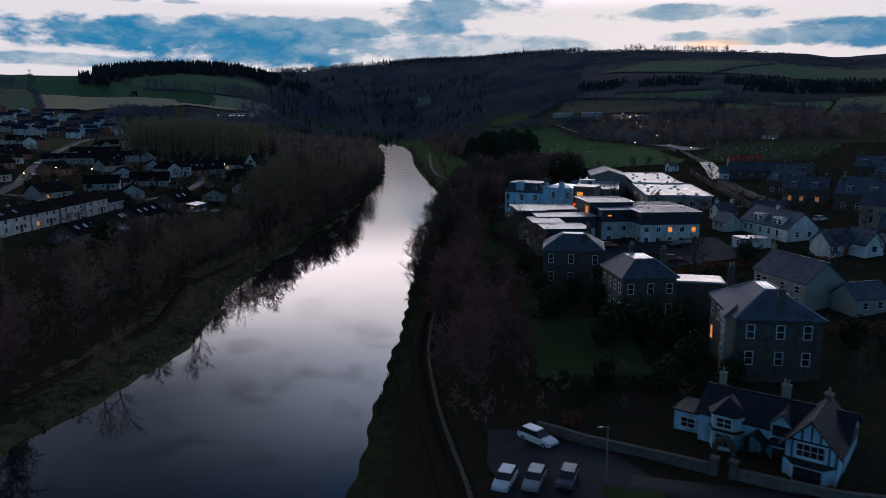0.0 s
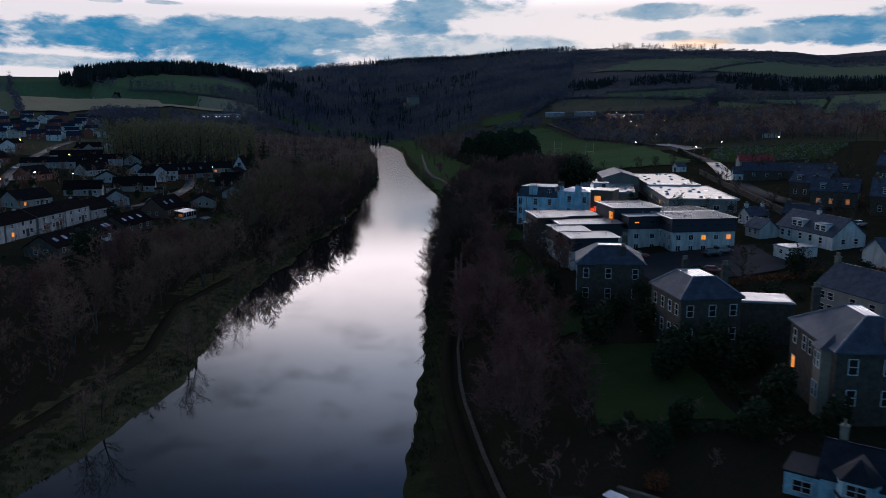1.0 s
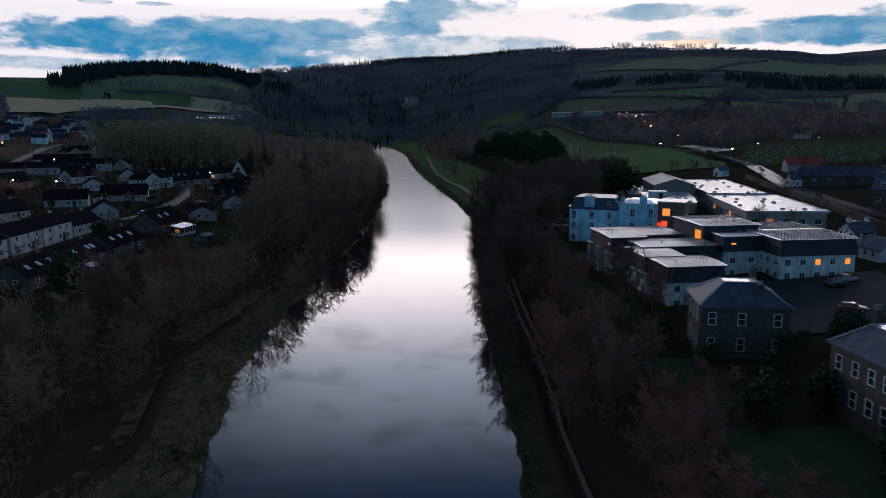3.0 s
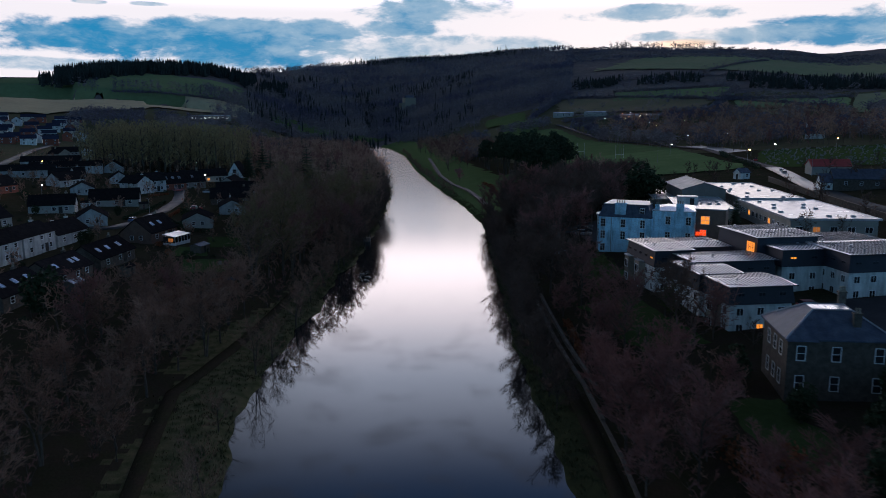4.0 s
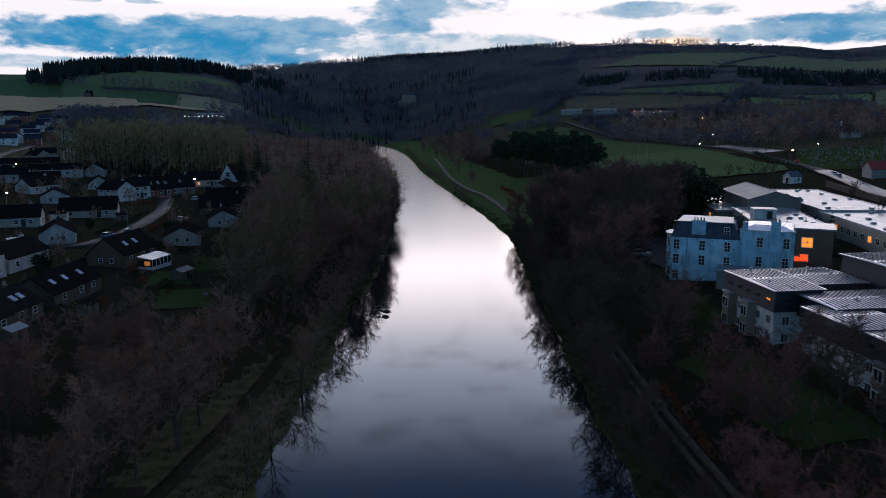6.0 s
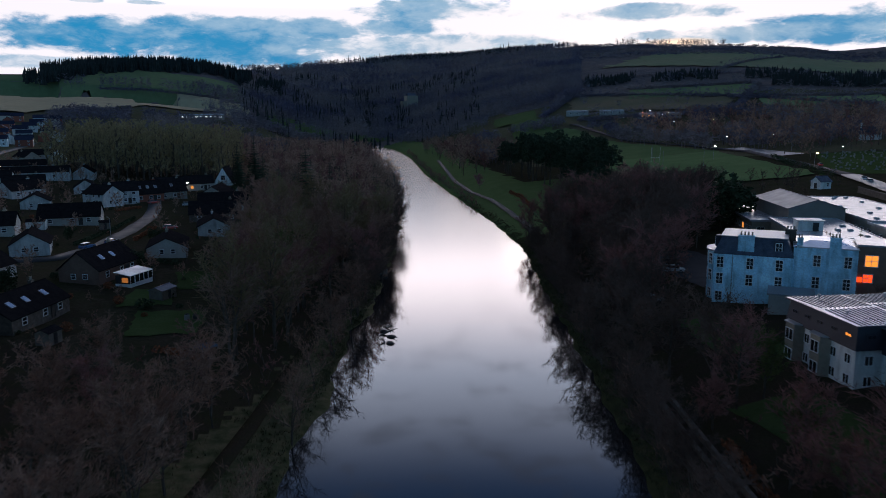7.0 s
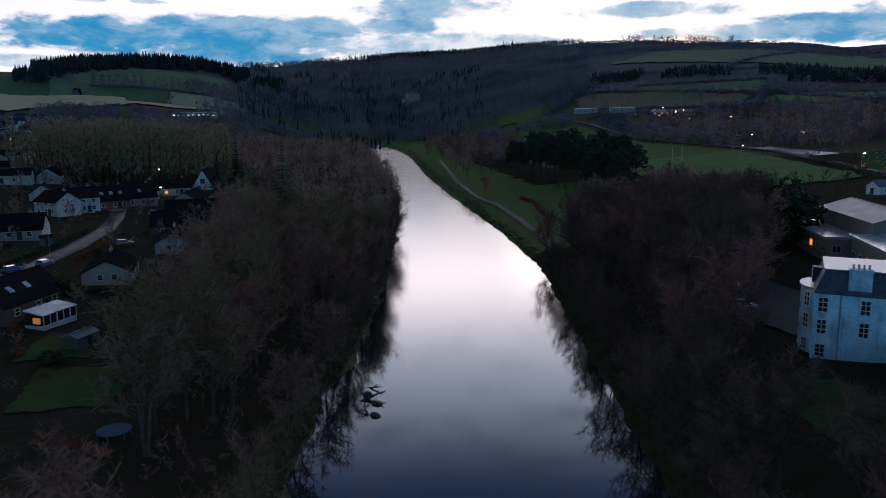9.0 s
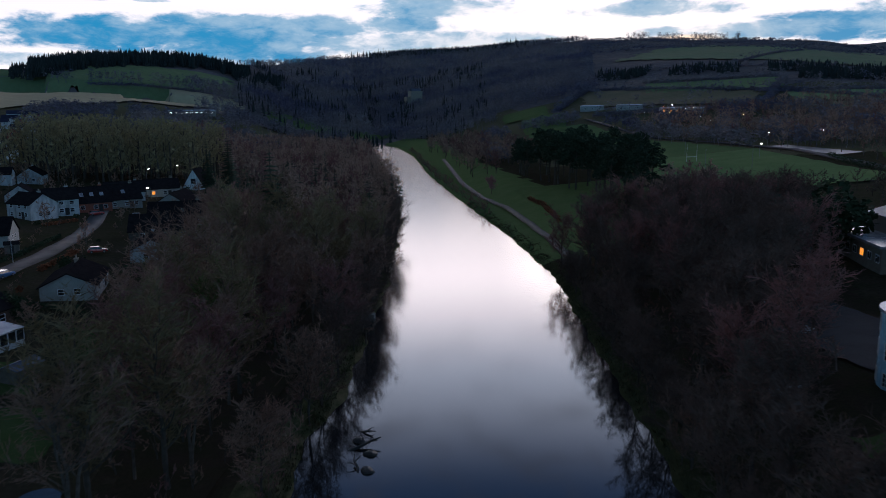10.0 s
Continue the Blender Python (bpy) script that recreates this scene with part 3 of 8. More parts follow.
# ---- buildings ----
def window_shape(w, h, bars=1, cross=1):
    """Frame (ring, meeting rails, sill) and pane, standing in the x-z plane and facing -y."""
    b = 0.09
    xs, zs = [0, b], [0, b]
    for i in range(1, cross):
        xs += [w * i / cross - 0.035, w * i / cross + 0.035]
    for i in range(1, bars + 1):
        zs += [h * i / (bars + 1) - 0.035, h * i / (bars + 1) + 0.035]
    xs += [w - b, w]
    zs += [h - b, h]
    nx_, nz_ = len(xs), len(zs)
    v = [(x, -0.06, z) for z in zs for x in xs] + [(x, 0.02, z) for z in zs for x in xs]
    off = nx_ * nz_
    solid = lambda i, j: 0 <= i < nx_ - 1 and 0 <= j < nz_ - 1 and (i % 2 == 0 or j % 2 == 0)
    f = []
    for j in range(nz_ - 1):
        for i in range(nx_ - 1):
            if not solid(i, j):
                continue
            a, b_, c, d_ = j * nx_ + i, j * nx_ + i + 1, (j + 1) * nx_ + i + 1, (j + 1) * nx_ + i
            f.append((a, b_, c, d_))
            for (p, q), (di, dj) in (((b_, a), (0, -1)), ((c, b_), (1, 0)), ((d_, c), (0, 1)), ((a, d_), (-1, 0))):
                if not solid(i + di, j + dj):
                    f.append((p, q, q + off, p + off))
    return (v, f), box(0.09, w - 0.09, -0.02, 0.01, 0.09, h - 0.09)


WINDOW_MESHES = {}


def add_window(parent, m, w, h, lit=0, bars=1, cross=1, frame_mat=None, name="window"):
    key = (round(w, 2), round(h, 2), lit, bars, cross, frame_mat.name if frame_mat else "")
    if key not in WINDOW_MESHES:
        fr, pn = window_shape(w, h, bars, cross)
        made = []
        for nm, shp, mt in ((name, fr, frame_mat or M_PAINT), ("pane", pn, (M_GLASS, M_LIT, M_LITDIM, M_LITWHITE, M_LITRED)[lit])):
            me = bpy.data.meshes.new(nm)
            me.from_pydata(shp[0], [], shp[1])
            me.materials.append(mt)
            made.append(me)
        WINDOW_MESHES[key] = made
    fr_me, pn_me = WINDOW_MESHES[key]
    a = new(name, fr_me)
    a.parent, a.matrix_local = parent, m
    b = new("pane", pn_me)
    b.parent = a
    return a


def face_pose(face, u, z, w, d, out=0.0):
    """A pose on one wall of a block w x d round the origin: u metres from its middle, z up. Faces: s n w e."""
    if face == "s":
        return pose(u, -d / 2 - out, z)
    if face == "n":
        return pose(-u, d / 2 + out, z, 0, 0, 180)
    if face == "w":
        return pose(-w / 2 - out, -u, z, 0, 0, -90)
    return pose(w / 2 + out, u, z, 0, 0, 90)


def gable_roof(w, d, eave, top, over=0.35, thick=0.2):
    y, x = d / 2 + over, w / 2 + over
    drop = (top - eave) / (d / 2) * over
    lo = eave - drop + thick
    return join(slab((-x, -y, lo), (x, -y, lo), (x, 0, top + thick), (-x, 0, top + thick), thick),
                slab((-x, 0, top + thick), (x, 0, top + thick), (x, y, lo), (-x, y, lo), thick),
                box(-x, x, -0.12, 0.12, top + thick - 0.03, top + thick + 0.09))


def hip_roof(w, d, eave, top, over=0.45, flat_x=0.0, flat_y=0.0):
    """A hipped roof with a flat or a ridge of flat_x by flat_y on top."""
    x, y = w / 2 + over, d / 2 + over
    a, b = max(flat_x / 2, 0.02), max(flat_y / 2, 0.02)
    v = [(-x, -y, eave - 0.18), (x, -y, eave - 0.18), (x, y, eave - 0.18), (-x, y, eave - 0.18), (-x, -y, eave), (x, -y, eave), (x, y, eave), (-x, y, eave),
         (-a, -b, top), (a, -b, top), (a, b, top), (-a, b, top)]
    return v, [(3, 2, 1, 0), (0, 1, 5, 4), (1, 2, 6, 5), (2, 3, 7, 6), (3, 0, 4, 7), (4, 5, 9, 8), (5, 6, 10, 9), (6, 7, 11, 10), (7, 4, 8, 11), (8, 9, 10, 11)]


def hip_lines(w, d, eave, top, over, fx, fy, r=0.13):
    x, y, a, b = w / 2 + over, d / 2 + over, max(fx / 2, 0.02), max(fy / 2, 0.02)
    out = []
    for sx_, sy_ in ((-1, -1), (1, -1), (1, 1), (-1, 1)):
        out.append(tube([(sx_ * x, sy_ * y, eave + 0.03), (sx_ * a, sy_ * b, top + 0.03)], [r, r], 4))
    if fy > 0.3:
        for sy_ in (-1, 1):
            out.append(tube([(-a, sy_ * b, top + 0.03), (a, sy_ * b, top + 0.03)], [r, r], 4))
        k = int(fx / 0.6)
        for i in range(1, k):
            q = -a + fx * i / k
            out.append(box(q - 0.03, q + 0.03, -b, b, top, top + 0.06))
    else:
        out.append(tube([(-a, 0, top + 0.03), (a, 0, top + 0.03)], [r, r], 4))
    return out


def gable_wall(w, d, eave, top, base=-1.2):
    v = [(-w / 2, -d / 2, base), (w / 2, -d / 2, base), (w / 2, d / 2, base), (-w / 2, d / 2, base),
         (-w / 2, -d / 2, eave), (w / 2, -d / 2, eave), (w / 2, d / 2, eave), (-w / 2, d / 2, eave), (-w / 2, 0, top), (w / 2, 0, top)]
    return v, [(3, 2, 1, 0), (0, 1, 5, 4), (1, 2, 6, 9, 5), (2, 3, 7, 6), (3, 0, 4, 8, 7), (4, 5, 9, 8), (6, 7, 8, 9)]


def chimney(parent, x, y, z0, z1, mat, wx=0.9, wy=0.6, pots=3):
    c = part("chimney", join(box(x - wx / 2, x + wx / 2, y - wy / 2, y + wy / 2, z0, z1 - 0.2), box(x - wx / 2 - 0.08, x + wx / 2 + 0.08, y - wy / 2 - 0.08, y + wy / 2 + 0.08, z1 - 0.2, z1)), mat, parent)
    for i in range(pots):
        px_ = x + (i - (pots - 1) / 2) * wx / max(pots, 1) * 0.9
        part("chimney_pot", tube([(px_, y, z1), (px_, y, z1 + 0.3), (px_, y, z1 + 0.62)], [0.15, 0.12, 0.13], 7), M_PALESTONE, c)


def house(label, x, y, rot, w, d, eave, top, wall, roof, kind="gable", windows=(), doors=(), chimneys=(), dormers=(), skylights=(),
          flat=(0, 0), group="", name="house", z=None, over=0.35, lead=False, flat_mat=None, category="house"):
    """windows: (face, middle, sill, width, height, lit, bars, cross); dormers: (u, width, side, height); skylights: (u, side, lit)."""
    zz = height(x, y) if z is None else z
    h = thing(name, pose(x, y, zz, 0, 0, rot), label, category, group)
    if kind == "gable":
        part("wall", gable_wall(w, d, eave, top), wall, h)
        part("roof", gable_roof(w, d, eave, top, over), roof, h)
    else:
        part("wall", box(-w / 2, w / 2, -d / 2, d / 2, -1.2, eave), wall, h)
        r = part("roof", hip_roof(w, d, eave, top, over, *flat), roof, h)
        if lead:
            for piece in hip_lines(w, d, eave, top, over, *flat):
                part("ridge_flashing", piece, M_LEAD, r)
        if flat_mat:
            part("flat_top", box(-flat[0] / 2 + 0.1, flat[0] / 2 - 0.1, -flat[1] / 2 + 0.1, flat[1] / 2 - 0.1, top - 0.05, top + 0.05), flat_mat, r)
    for win in windows:
        face, u, sill, ww, hh = win[:5]
        lit, bars, cross = (list(win[5:]) + [0, 1, 1][len(win) - 5:])[:3]
        add_window(h, face_pose(face, u, sill, w, d) @ pose(-ww / 2, 0, 0), ww, hh, lit, bars, cross)
    for face, u, dw, dh, mat in doors:
        o = part("door", join(box(-dw / 2, dw / 2, -0.05, 0.02, 0, dh), box(-dw / 2 - 0.12, -dw / 2 - 0.003, -0.09, 0.02, 0, dh + 0.12), box(dw / 2 + 0.003, dw / 2 + 0.12, -0.09, 0.02, 0, dh + 0.12),
                              box(-dw / 2, dw / 2, -0.09, 0.02, dh + 0.003, dh + 0.12)), mat, h)
        o.matrix_local = face_pose(face, u, 0, w, d)
    slope = (top - eave) / (d / 2)
    for u, dw, side, dh in dormers:
        s = -1 if side == "s" else 1
        y0 = s * (d / 2 - 0.5)
        z0 = eave + 0.3
        back = s * max(0.1, d / 2 - (dh + 0.6) / slope)
        lo, hi = min(y0, back), max(y0, back)
        dm = part("dormer", box(u - dw / 2, u + dw / 2, lo, hi, z0, z0 + dh), M_PAINT if wall in (M_WHITE, M_CREAM) else wall, h, "white flat-roofed dormer")
        part("dormer_roof", box(u - dw / 2 - 0.15, u + dw / 2 + 0.15, lo - 0.2, hi + 0.2, z0 + dh + 0.003, z0 + dh + 0.14), M_LEAD, dm)
        k = 2 if dw > 2 else 1
        for i in range(k):
            ww = dw / k - 0.35
            uu = u + (i - (k - 1) / 2) * dw / k
            m = pose(uu - ww / 2, y0, z0 + 0.35) if s < 0 else pose(uu + ww / 2, y0, z0 + 0.35, 0, 0, 180)
            add_window(dm, m, ww, dh - 0.6)
    for u, side, lit in skylights:
        s = -1 if side == "s" else 1
        yy = s * d * 0.26
        zz_ = top - abs(yy) * slope + 0.2
        a = math.degrees(math.atan(slope))
        o = part("skylight", box(-0.55, 0.55, -0.7, 0.7, 0.01, 0.09), M_LEAD, h)
        o.matrix_local = pose(u, yy, zz_, -s * a)
        part("pane", box(-0.45, 0.45, -0.6, 0.6, 0.093, 0.10), (M_SKYLIGHT, M_LIT)[lit], o)
    for cx, cy, ch in chimneys:
        chimney(h, cx, cy, eave - 0.2, top + ch, wall if wall in (M_STONE, M_PALESTONE, M_BRICK, M_WHITE, M_HARL) else M_PALESTONE, pots=3 if ch > 1 else 2)
    return h


# ---- cars ----
def car_mesh_parts(parent, length=4.5, width=1.8, tall=1.5, body_mat=None, style="hatch"):
    L, W = length / 2, width / 2
    sec = [(-L, 0.45, 0.80), (-L * 0.96, 0.30, 0.95), (-L * 0.7, 0.26, 1.0), (L * 0.35, 0.26, 0.98), (L * 0.82, 0.28, 0.86), (L * 0.97, 0.35, 0.74), (L, 0.45, 0.66)]
    v, f = [], []
    for x, z0, z1 in sec:
        k = 1.0 - 0.10 * (abs(x) / L) ** 4
        v += [(x, -W * k * 0.94, z0), (x, -W * k, (z0 + z1) / 2), (x, -W * k * 0.93, z1), (x, W * k * 0.93, z1), (x, W * k, (z0 + z1) / 2), (x, W * k * 0.94, z0)]
    for i in range(len(sec) - 1):
        for k in range(6):
            a, b = i * 6 + k, i * 6 + (k + 1) % 6
            f.append((a, a + 6, b + 6, b))
    f += [tuple(range(6)), tuple(range(len(v) - 1, len(v) - 7, -1))]
    body = part("body", (v, f), body_mat, parent)
    cab = {"hatch": (-L * 0.93, -L * 0.72, L * 0.12, L * 0.45), "van": (-L * 0.98, -L * 0.93, L * 0.55, L * 0.85), "saloon": (-L * 0.72, -L * 0.42, L * 0.1, L * 0.42)}[style]
    z0, z1 = 0.93, tall
    q = W * 0.9
    g = [(cab[0], -q, z0), (cab[3], -q, z0), (cab[3], q, z0), (cab[0], q, z0), (cab[1], -q * 0.82, z1 - 0.06), (cab[2], -q * 0.82, z1 - 0.06), (cab[2], q * 0.82, z1 - 0.06), (cab[1], q * 0.82, z1 - 0.06)]
    part("glasshouse", (g, [(3, 2, 1, 0), (4, 5, 6, 7), (0, 1, 5, 4), (1, 2, 6, 5), (2, 3, 7, 6), (3, 0, 4, 7)]), M_GLASS if style != "van" else body_mat, parent)
    part("roof_panel", box(cab[1] - 0.04, cab[2] + 0.04, -q * 0.84, q * 0.84, z1 - 0.055, z1, 0.12), body_mat, parent)
    if style == "van":
        part("windscreen", slab((cab[2] + 0.06, -q * 0.75, z1 - 0.1), (cab[3] + 0.03, -q * 0.8, z0 + 0.1), (cab[3] + 0.03, q * 0.8, z0 + 0.1), (cab[2] + 0.06, q * 0.75, z1 - 0.1), 0.02), M_GLASS, parent)
    for xx in (-L * 0.62, L * 0.62):
        for s in (-1, 1):
            y0 = s * (W - 0.12)
            wv_, wf_ = tube([(0, -0.1, 0), (0, 0.1, 0)], [0.32, 0.32], 14)
            wh = part("wheel", (wv_, wf_), M_TYRE, parent)
            wh.location = (xx, y0, 0.32)
            rim = part("rim", tube([(0, -0.108, 0), (0, 0.108, 0)], [0.19, 0.19], 10), M_POLE, wh)
    for s in (-1, 1):
        part("headlight", box(L * 0.90, L * 0.985, s * W * 0.72 - 0.16, s * W * 0.72 + 0.16, 0.62, 0.74), M_SKYLIGHT, parent)
        part("tail_light", box(-L * 1.005, -L * 0.95, s * W * 0.74 - 0.12, s * W * 0.74 + 0.12, 0.70, 0.84), CAR_PAINT["red"], parent)


CARS = {}


def car(x, y, rot, colour, label, style="hatch", length=4.4, tall=1.5, group=""):
    key = (colour, style, length)
    m = pose(x, y, height(x, y) + 0.2 + 0.25 * max(0, noise.noise(Vector((x * 0.13, y * 0.13, 0)))), 0, 0, rot)
    if key in CARS:
        c = copy_thing(CARS[key], m)
        tagged(c, label, "car" if style != "van" else "van")
        return c
    c = thing("car" if style != "van" else "van", m, label, "car" if style != "van" else "van", group)
    car_mesh_parts(c, length, 1.8 if style != "van" else 2.0, tall, CAR_PAINT[colour], style)
    CARS[key] = c
    return c


# ---- trees ----
def bare_tree(rng, tall, spread, limbs, subs, twigs, twig_w, lean=0.0, trunk_r=None, low=0.25, droop=0.0, stems=1, limb_sides=4):
    """Trunk and limbs, and a crown of twigs: two shapes."""
    wood, twv, twf = [], [], []

    def blade(a, b, w):
        d = (b - a)
        s = d.cross(Vector((rng.uniform(-1, 1), rng.uniform(-1, 1), rng.uniform(-0.3, 0.3))))
        if s.length < 1e-4:
            return
        s = s.normalized() * w / 2
        k = len(twv)
        twv.extend([tuple(a - s), tuple(a + s), tuple(b)])
        twf.append((k, k + 1, k + 2))

    for st in range(stems):
        r0 = (trunk_r or tall * 0.017) / (stems ** 0.5)
        ln = Vector((rng.uniform(-1, 1), rng.uniform(-1, 1), 0)) * (lean + (0.12 if stems > 1 else 0)) * tall
        pts = [Vector((0, 0, -0.8)) + ln * 0.02 * st]
        for i in range(1, 6):
            pts.append(ln * (i / 5) ** 1.4 + Vector((rng.uniform(-1, 1) * tall * 0.012, rng.uniform(-1, 1) * tall * 0.012, tall * 0.82 * i / 5)))
        wood.append(tube([tuple(p) for p in pts], [r0 * 1.25, r0 * 0.9, r0 * 0.72, r0 * 0.5, r0 * 0.3, r0 * 0.1], 6))
        nl = max(3, limbs // stems)
        for li in range(nl):
            s = low + (0.97 - low) * (li + rng.uniform(0, 0.8)) / nl
            k = min(4, int(s * 5))
            base = pts[k].lerp(pts[k + 1], s * 5 - k)
            az = li * 2.4 + rng.uniform(-0.5, 0.5)
            ln_ = spread * (1.05 - 0.55 * abs(s - 0.45) * 1.6) * rng.uniform(0.75, 1.15)
            up = 0.35 + 0.9 * s - droop
            dirv = Vector((math.cos(az), math.sin(az), up)).normalized()
            lp = [base]
            for i in range(1, 4):
                dirv = (dirv + Vector((rng.uniform(-0.22, 0.22), rng.uniform(-0.22, 0.22), 0.12 - droop * 0.4))).normalized()
                lp.append(lp[-1] + dirv * ln_ / 3)
            lr = r0 * (0.5 - 0.3 * s)
            wood.append(tube([tuple(p) for p in lp], [lr, lr * 0.7, lr * 0.45, lr * 0.15], limb_sides))
            for si in range(subs):
                q = (si + rng.uniform(0.2, 1)) / subs
                kk = min(2, int(q * 3))
                b0 = lp[kk].lerp(lp[kk + 1], q * 3 - kk)
                d2 = (dirv * 0.6 + Vector((rng.uniform(-1, 1), rng.uniform(-1, 1), rng.uniform(-0.3, 0.9) - droop))).normalized()
                l2 = ln_ * rng.uniform(0.28, 0.5)
                b1 = b0 + d2 * l2 * 0.55
                b2 = b1 + (d2 + Vector((rng.uniform(-0.3, 0.3), rng.uniform(-0.3, 0.3), 0.25 - droop))).normalized() * l2 * 0.45
                blade(b0, b1, lr * 1.1 + twig_w)
                blade(b0.lerp(b1, 0.6), b2, lr * 0.7 + twig_w)
                for ti in range(twigs):
                    c0 = b0.lerp(b1, rng.uniform(0.2, 1)) if ti % 2 else b1.lerp(b2, rng.uniform(0, 1))
                    d3 = (d2 * 0.7 + Vector((rng.uniform(-1, 1), rng.uniform(-1, 1), rng.uniform(-0.5, 0.9) - droop))).normalized()
                    l3 = rng.uniform(0.5, 1.25) * spread * 0.22
                    c1 = c0 + d3 * l3
                    blade(c0, c1, twig_w)
                    for _ in range(2):
                        e0 = c0.lerp(c1, rng.uniform(0.3, 0.9))
                        d4 = (d3 + Vector((rng.uniform(-1, 1), rng.uniform(-1, 1), rng.uniform(-0.6, 0.8)))).normalized()
                        blade(e0, e0 + d4 * l3 * 0.6, twig_w * 0.8)
    return join(*wood), (twv, twf)


def leaf_cloud(rng, lobes, count, size, stretch=1.0):
    """Many small leaf sprays in overlapping lobes: (x, y, z, rx, rz)."""
    v, f = [], []
    tot = sum(l[3] ** 2 for l in lobes)
    for lx, ly, lz, rx_, rz_ in lobes:
        for _ in range(int(count * rx_ ** 2 / tot)):
            d = Vector((rng.gauss(0, 1), rng.gauss(0, 1), rng.gauss(0, 1))).normalized() * (rng.uniform(0.35, 1.0) ** 0.5)
            c = Vector((lx + d.x * rx_, ly + d.y * rx_, lz + d.z * rz_))
            a = Vector((rng.uniform(-1, 1), rng.uniform(-1, 1), rng.uniform(-0.6, 0.6))).normalized() * size * rng.uniform(0.6, 1.3)
            b = a.cross(Vector((rng.uniform(-1, 1), rng.uniform(-1, 1), rng.uniform(-1, 1)))).normalized() * size * rng.uniform(0.4, 0.9)
            k = len(v)
            v += [tuple(c - a), tuple(c + b), tuple(c + a * stretch), tuple(c - b)]
            f.append((k, k + 1, k + 2, k + 3))
    return v, f


def conifer(rng, tall, width, rows, per):
    wood = tube([(0, 0, -0.6), (0, 0, tall * 0.5), (0, 0, tall)], [tall * 0.018, tall * 0.011, 0.02], 6)
    v, f = [], []
    for r in range(rows):
        s = (r + rng.uniform(0, 0.7)) / rows
        z = tall * (0.06 + 0.94 * s)
        ln = width * (1 - s) ** 0.85 + 0.15
        for k in range(per):
            a = 2 * math.pi * (k + rng.uniform(0, 1)) / per
            q = ln * rng.uniform(0.7, 1.1)
            d, sdv = Vector((math.cos(a), math.sin(a), 0)), Vector((-math.sin(a), math.cos(a), 0))
            p0, p1 = Vector((0, 0, z)), Vector((0, 0, z - 0.25 * q)) + d * q
            mid = p0.lerp(p1, 0.6)
            n_ = len(v)
            v += [tuple(p0), tuple(mid + sdv * q * 0.32), tuple(p1), tuple(mid - sdv * q * 0.32 + Vector((0, 0, -0.12 * q)))]
            f += [(n_, n_ + 1, n_ + 2), (n_, n_ + 2, n_ + 3)]
    return wood, (v, f)


TREES = {}


def tree_kind(key, trunk_shape, crown_shape, bark, leaf, label, category="tree", name="tree", group=""):
    t = thing(name, pose(0, -1500, -200), label, category, group)
    part("trunk", trunk_shape, bark, t)
    part("crown", crown_shape, leaf, t)
    TREES[key] = [t, False]


def plant(key, x, y, size=1.0, turn=0.0, sink=0.0):
    t, used = TREES[key]
    m = pose(x, y, height(x, y) - sink, 0, 0, turn) @ Matrix.Diagonal((size, size, size * (0.92 + 0.16 * ((x * 7.3 + y * 3.1) % 1.0)), 1))
    if not used:
        t.matrix_world = m
        TREES[key][1] = True
        return t
    c = copy_thing(t, Matrix.Identity(4))
    c.matrix_basis = m
    return c


def grove(name, label, spots_, category="woodland"):
    """Many trees past counting as one mesh. spots_: (key, x, y, size, turn)."""
    vs, loops, sizes, mats, midx = [], [], [], [], []
    base = 0
    for key, x, y, size, turn in spots_:
        c, s = math.cos(radians(turn)) * size, math.sin(radians(turn)) * size
        m = np.array([[c, -s, 0], [s, c, 0], [0, 0, size]])
        for arr, faces, mat in GROVE[key]:
            vs.append(arr @ m.T + np.array([x, y, height(x, y)]))
            if mat not in mats:
                mats.append(mat)
            for n_, block in faces:
                loops.append((block + base).ravel())
                sizes.append(np.full(len(block), n_))
                midx.append(np.full(len(block), mats.index(mat)))
            base += len(arr)
    v, lp, sz, mi = np.concatenate(vs), np.concatenate(loops), np.concatenate(sizes), np.concatenate(midx)
    me = bpy.data.meshes.new(name)
    me.vertices.add(len(v))
    me.vertices.foreach_set("co", v.ravel())
    me.loops.add(len(lp))
    me.loops.foreach_set("vertex_index", lp.astype(np.int32))
    me.polygons.add(len(sz))
    me.polygons.foreach_set("loop_start", np.concatenate(([0], np.cumsum(sz)[:-1])).astype(np.int32))
    for mt in mats:
        me.materials.append(mt)
    me.polygons.foreach_set("material_index", mi.astype(np.int32))
    me.update(calc_edges=True)
    return tagged(new(name, me), label, category, kind="stuff")


GROVE = {}


def grove_kind(key, *shapes):
    """shapes: ((verts, faces), material) pairs."""
    out = []
    for (v, f), mat in shapes:
        by = {}
        for face in f:
            by.setdefault(len(face), []).append(face)
        out.append((np.array(v), [(n_, np.array(b)) for n_, b in by.items()], mat))
    GROVE[key] = out

# ---- roads, paths, lawns and fields ----
M_RUST = surface("brown_brick", (0.20, 0.12, 0.09), (0.16, 0.095, 0.075), 1.2, 0.9, 0.3, speck=0.25)
CLEAR = []          # places kept free of trees: x, y, radius


def clear_line(pts, r):
    for (x0, y0), (x1, y1) in zip(pts, pts[1:]):
        k = max(1, int(math.hypot(x1 - x0, y1 - y0) / r))
        CLEAR.extend((x0 + (x1 - x0) * i / k, y0 + (y1 - y0) * i / k, r) for i in range(k + 1))


def right_bank(y, d):
    return (line(y, RIV_Y, RIV_R) + d, y)


def left_bank(y, d):
    return (line(y, RIV_Y, RIV_L) - d, y)


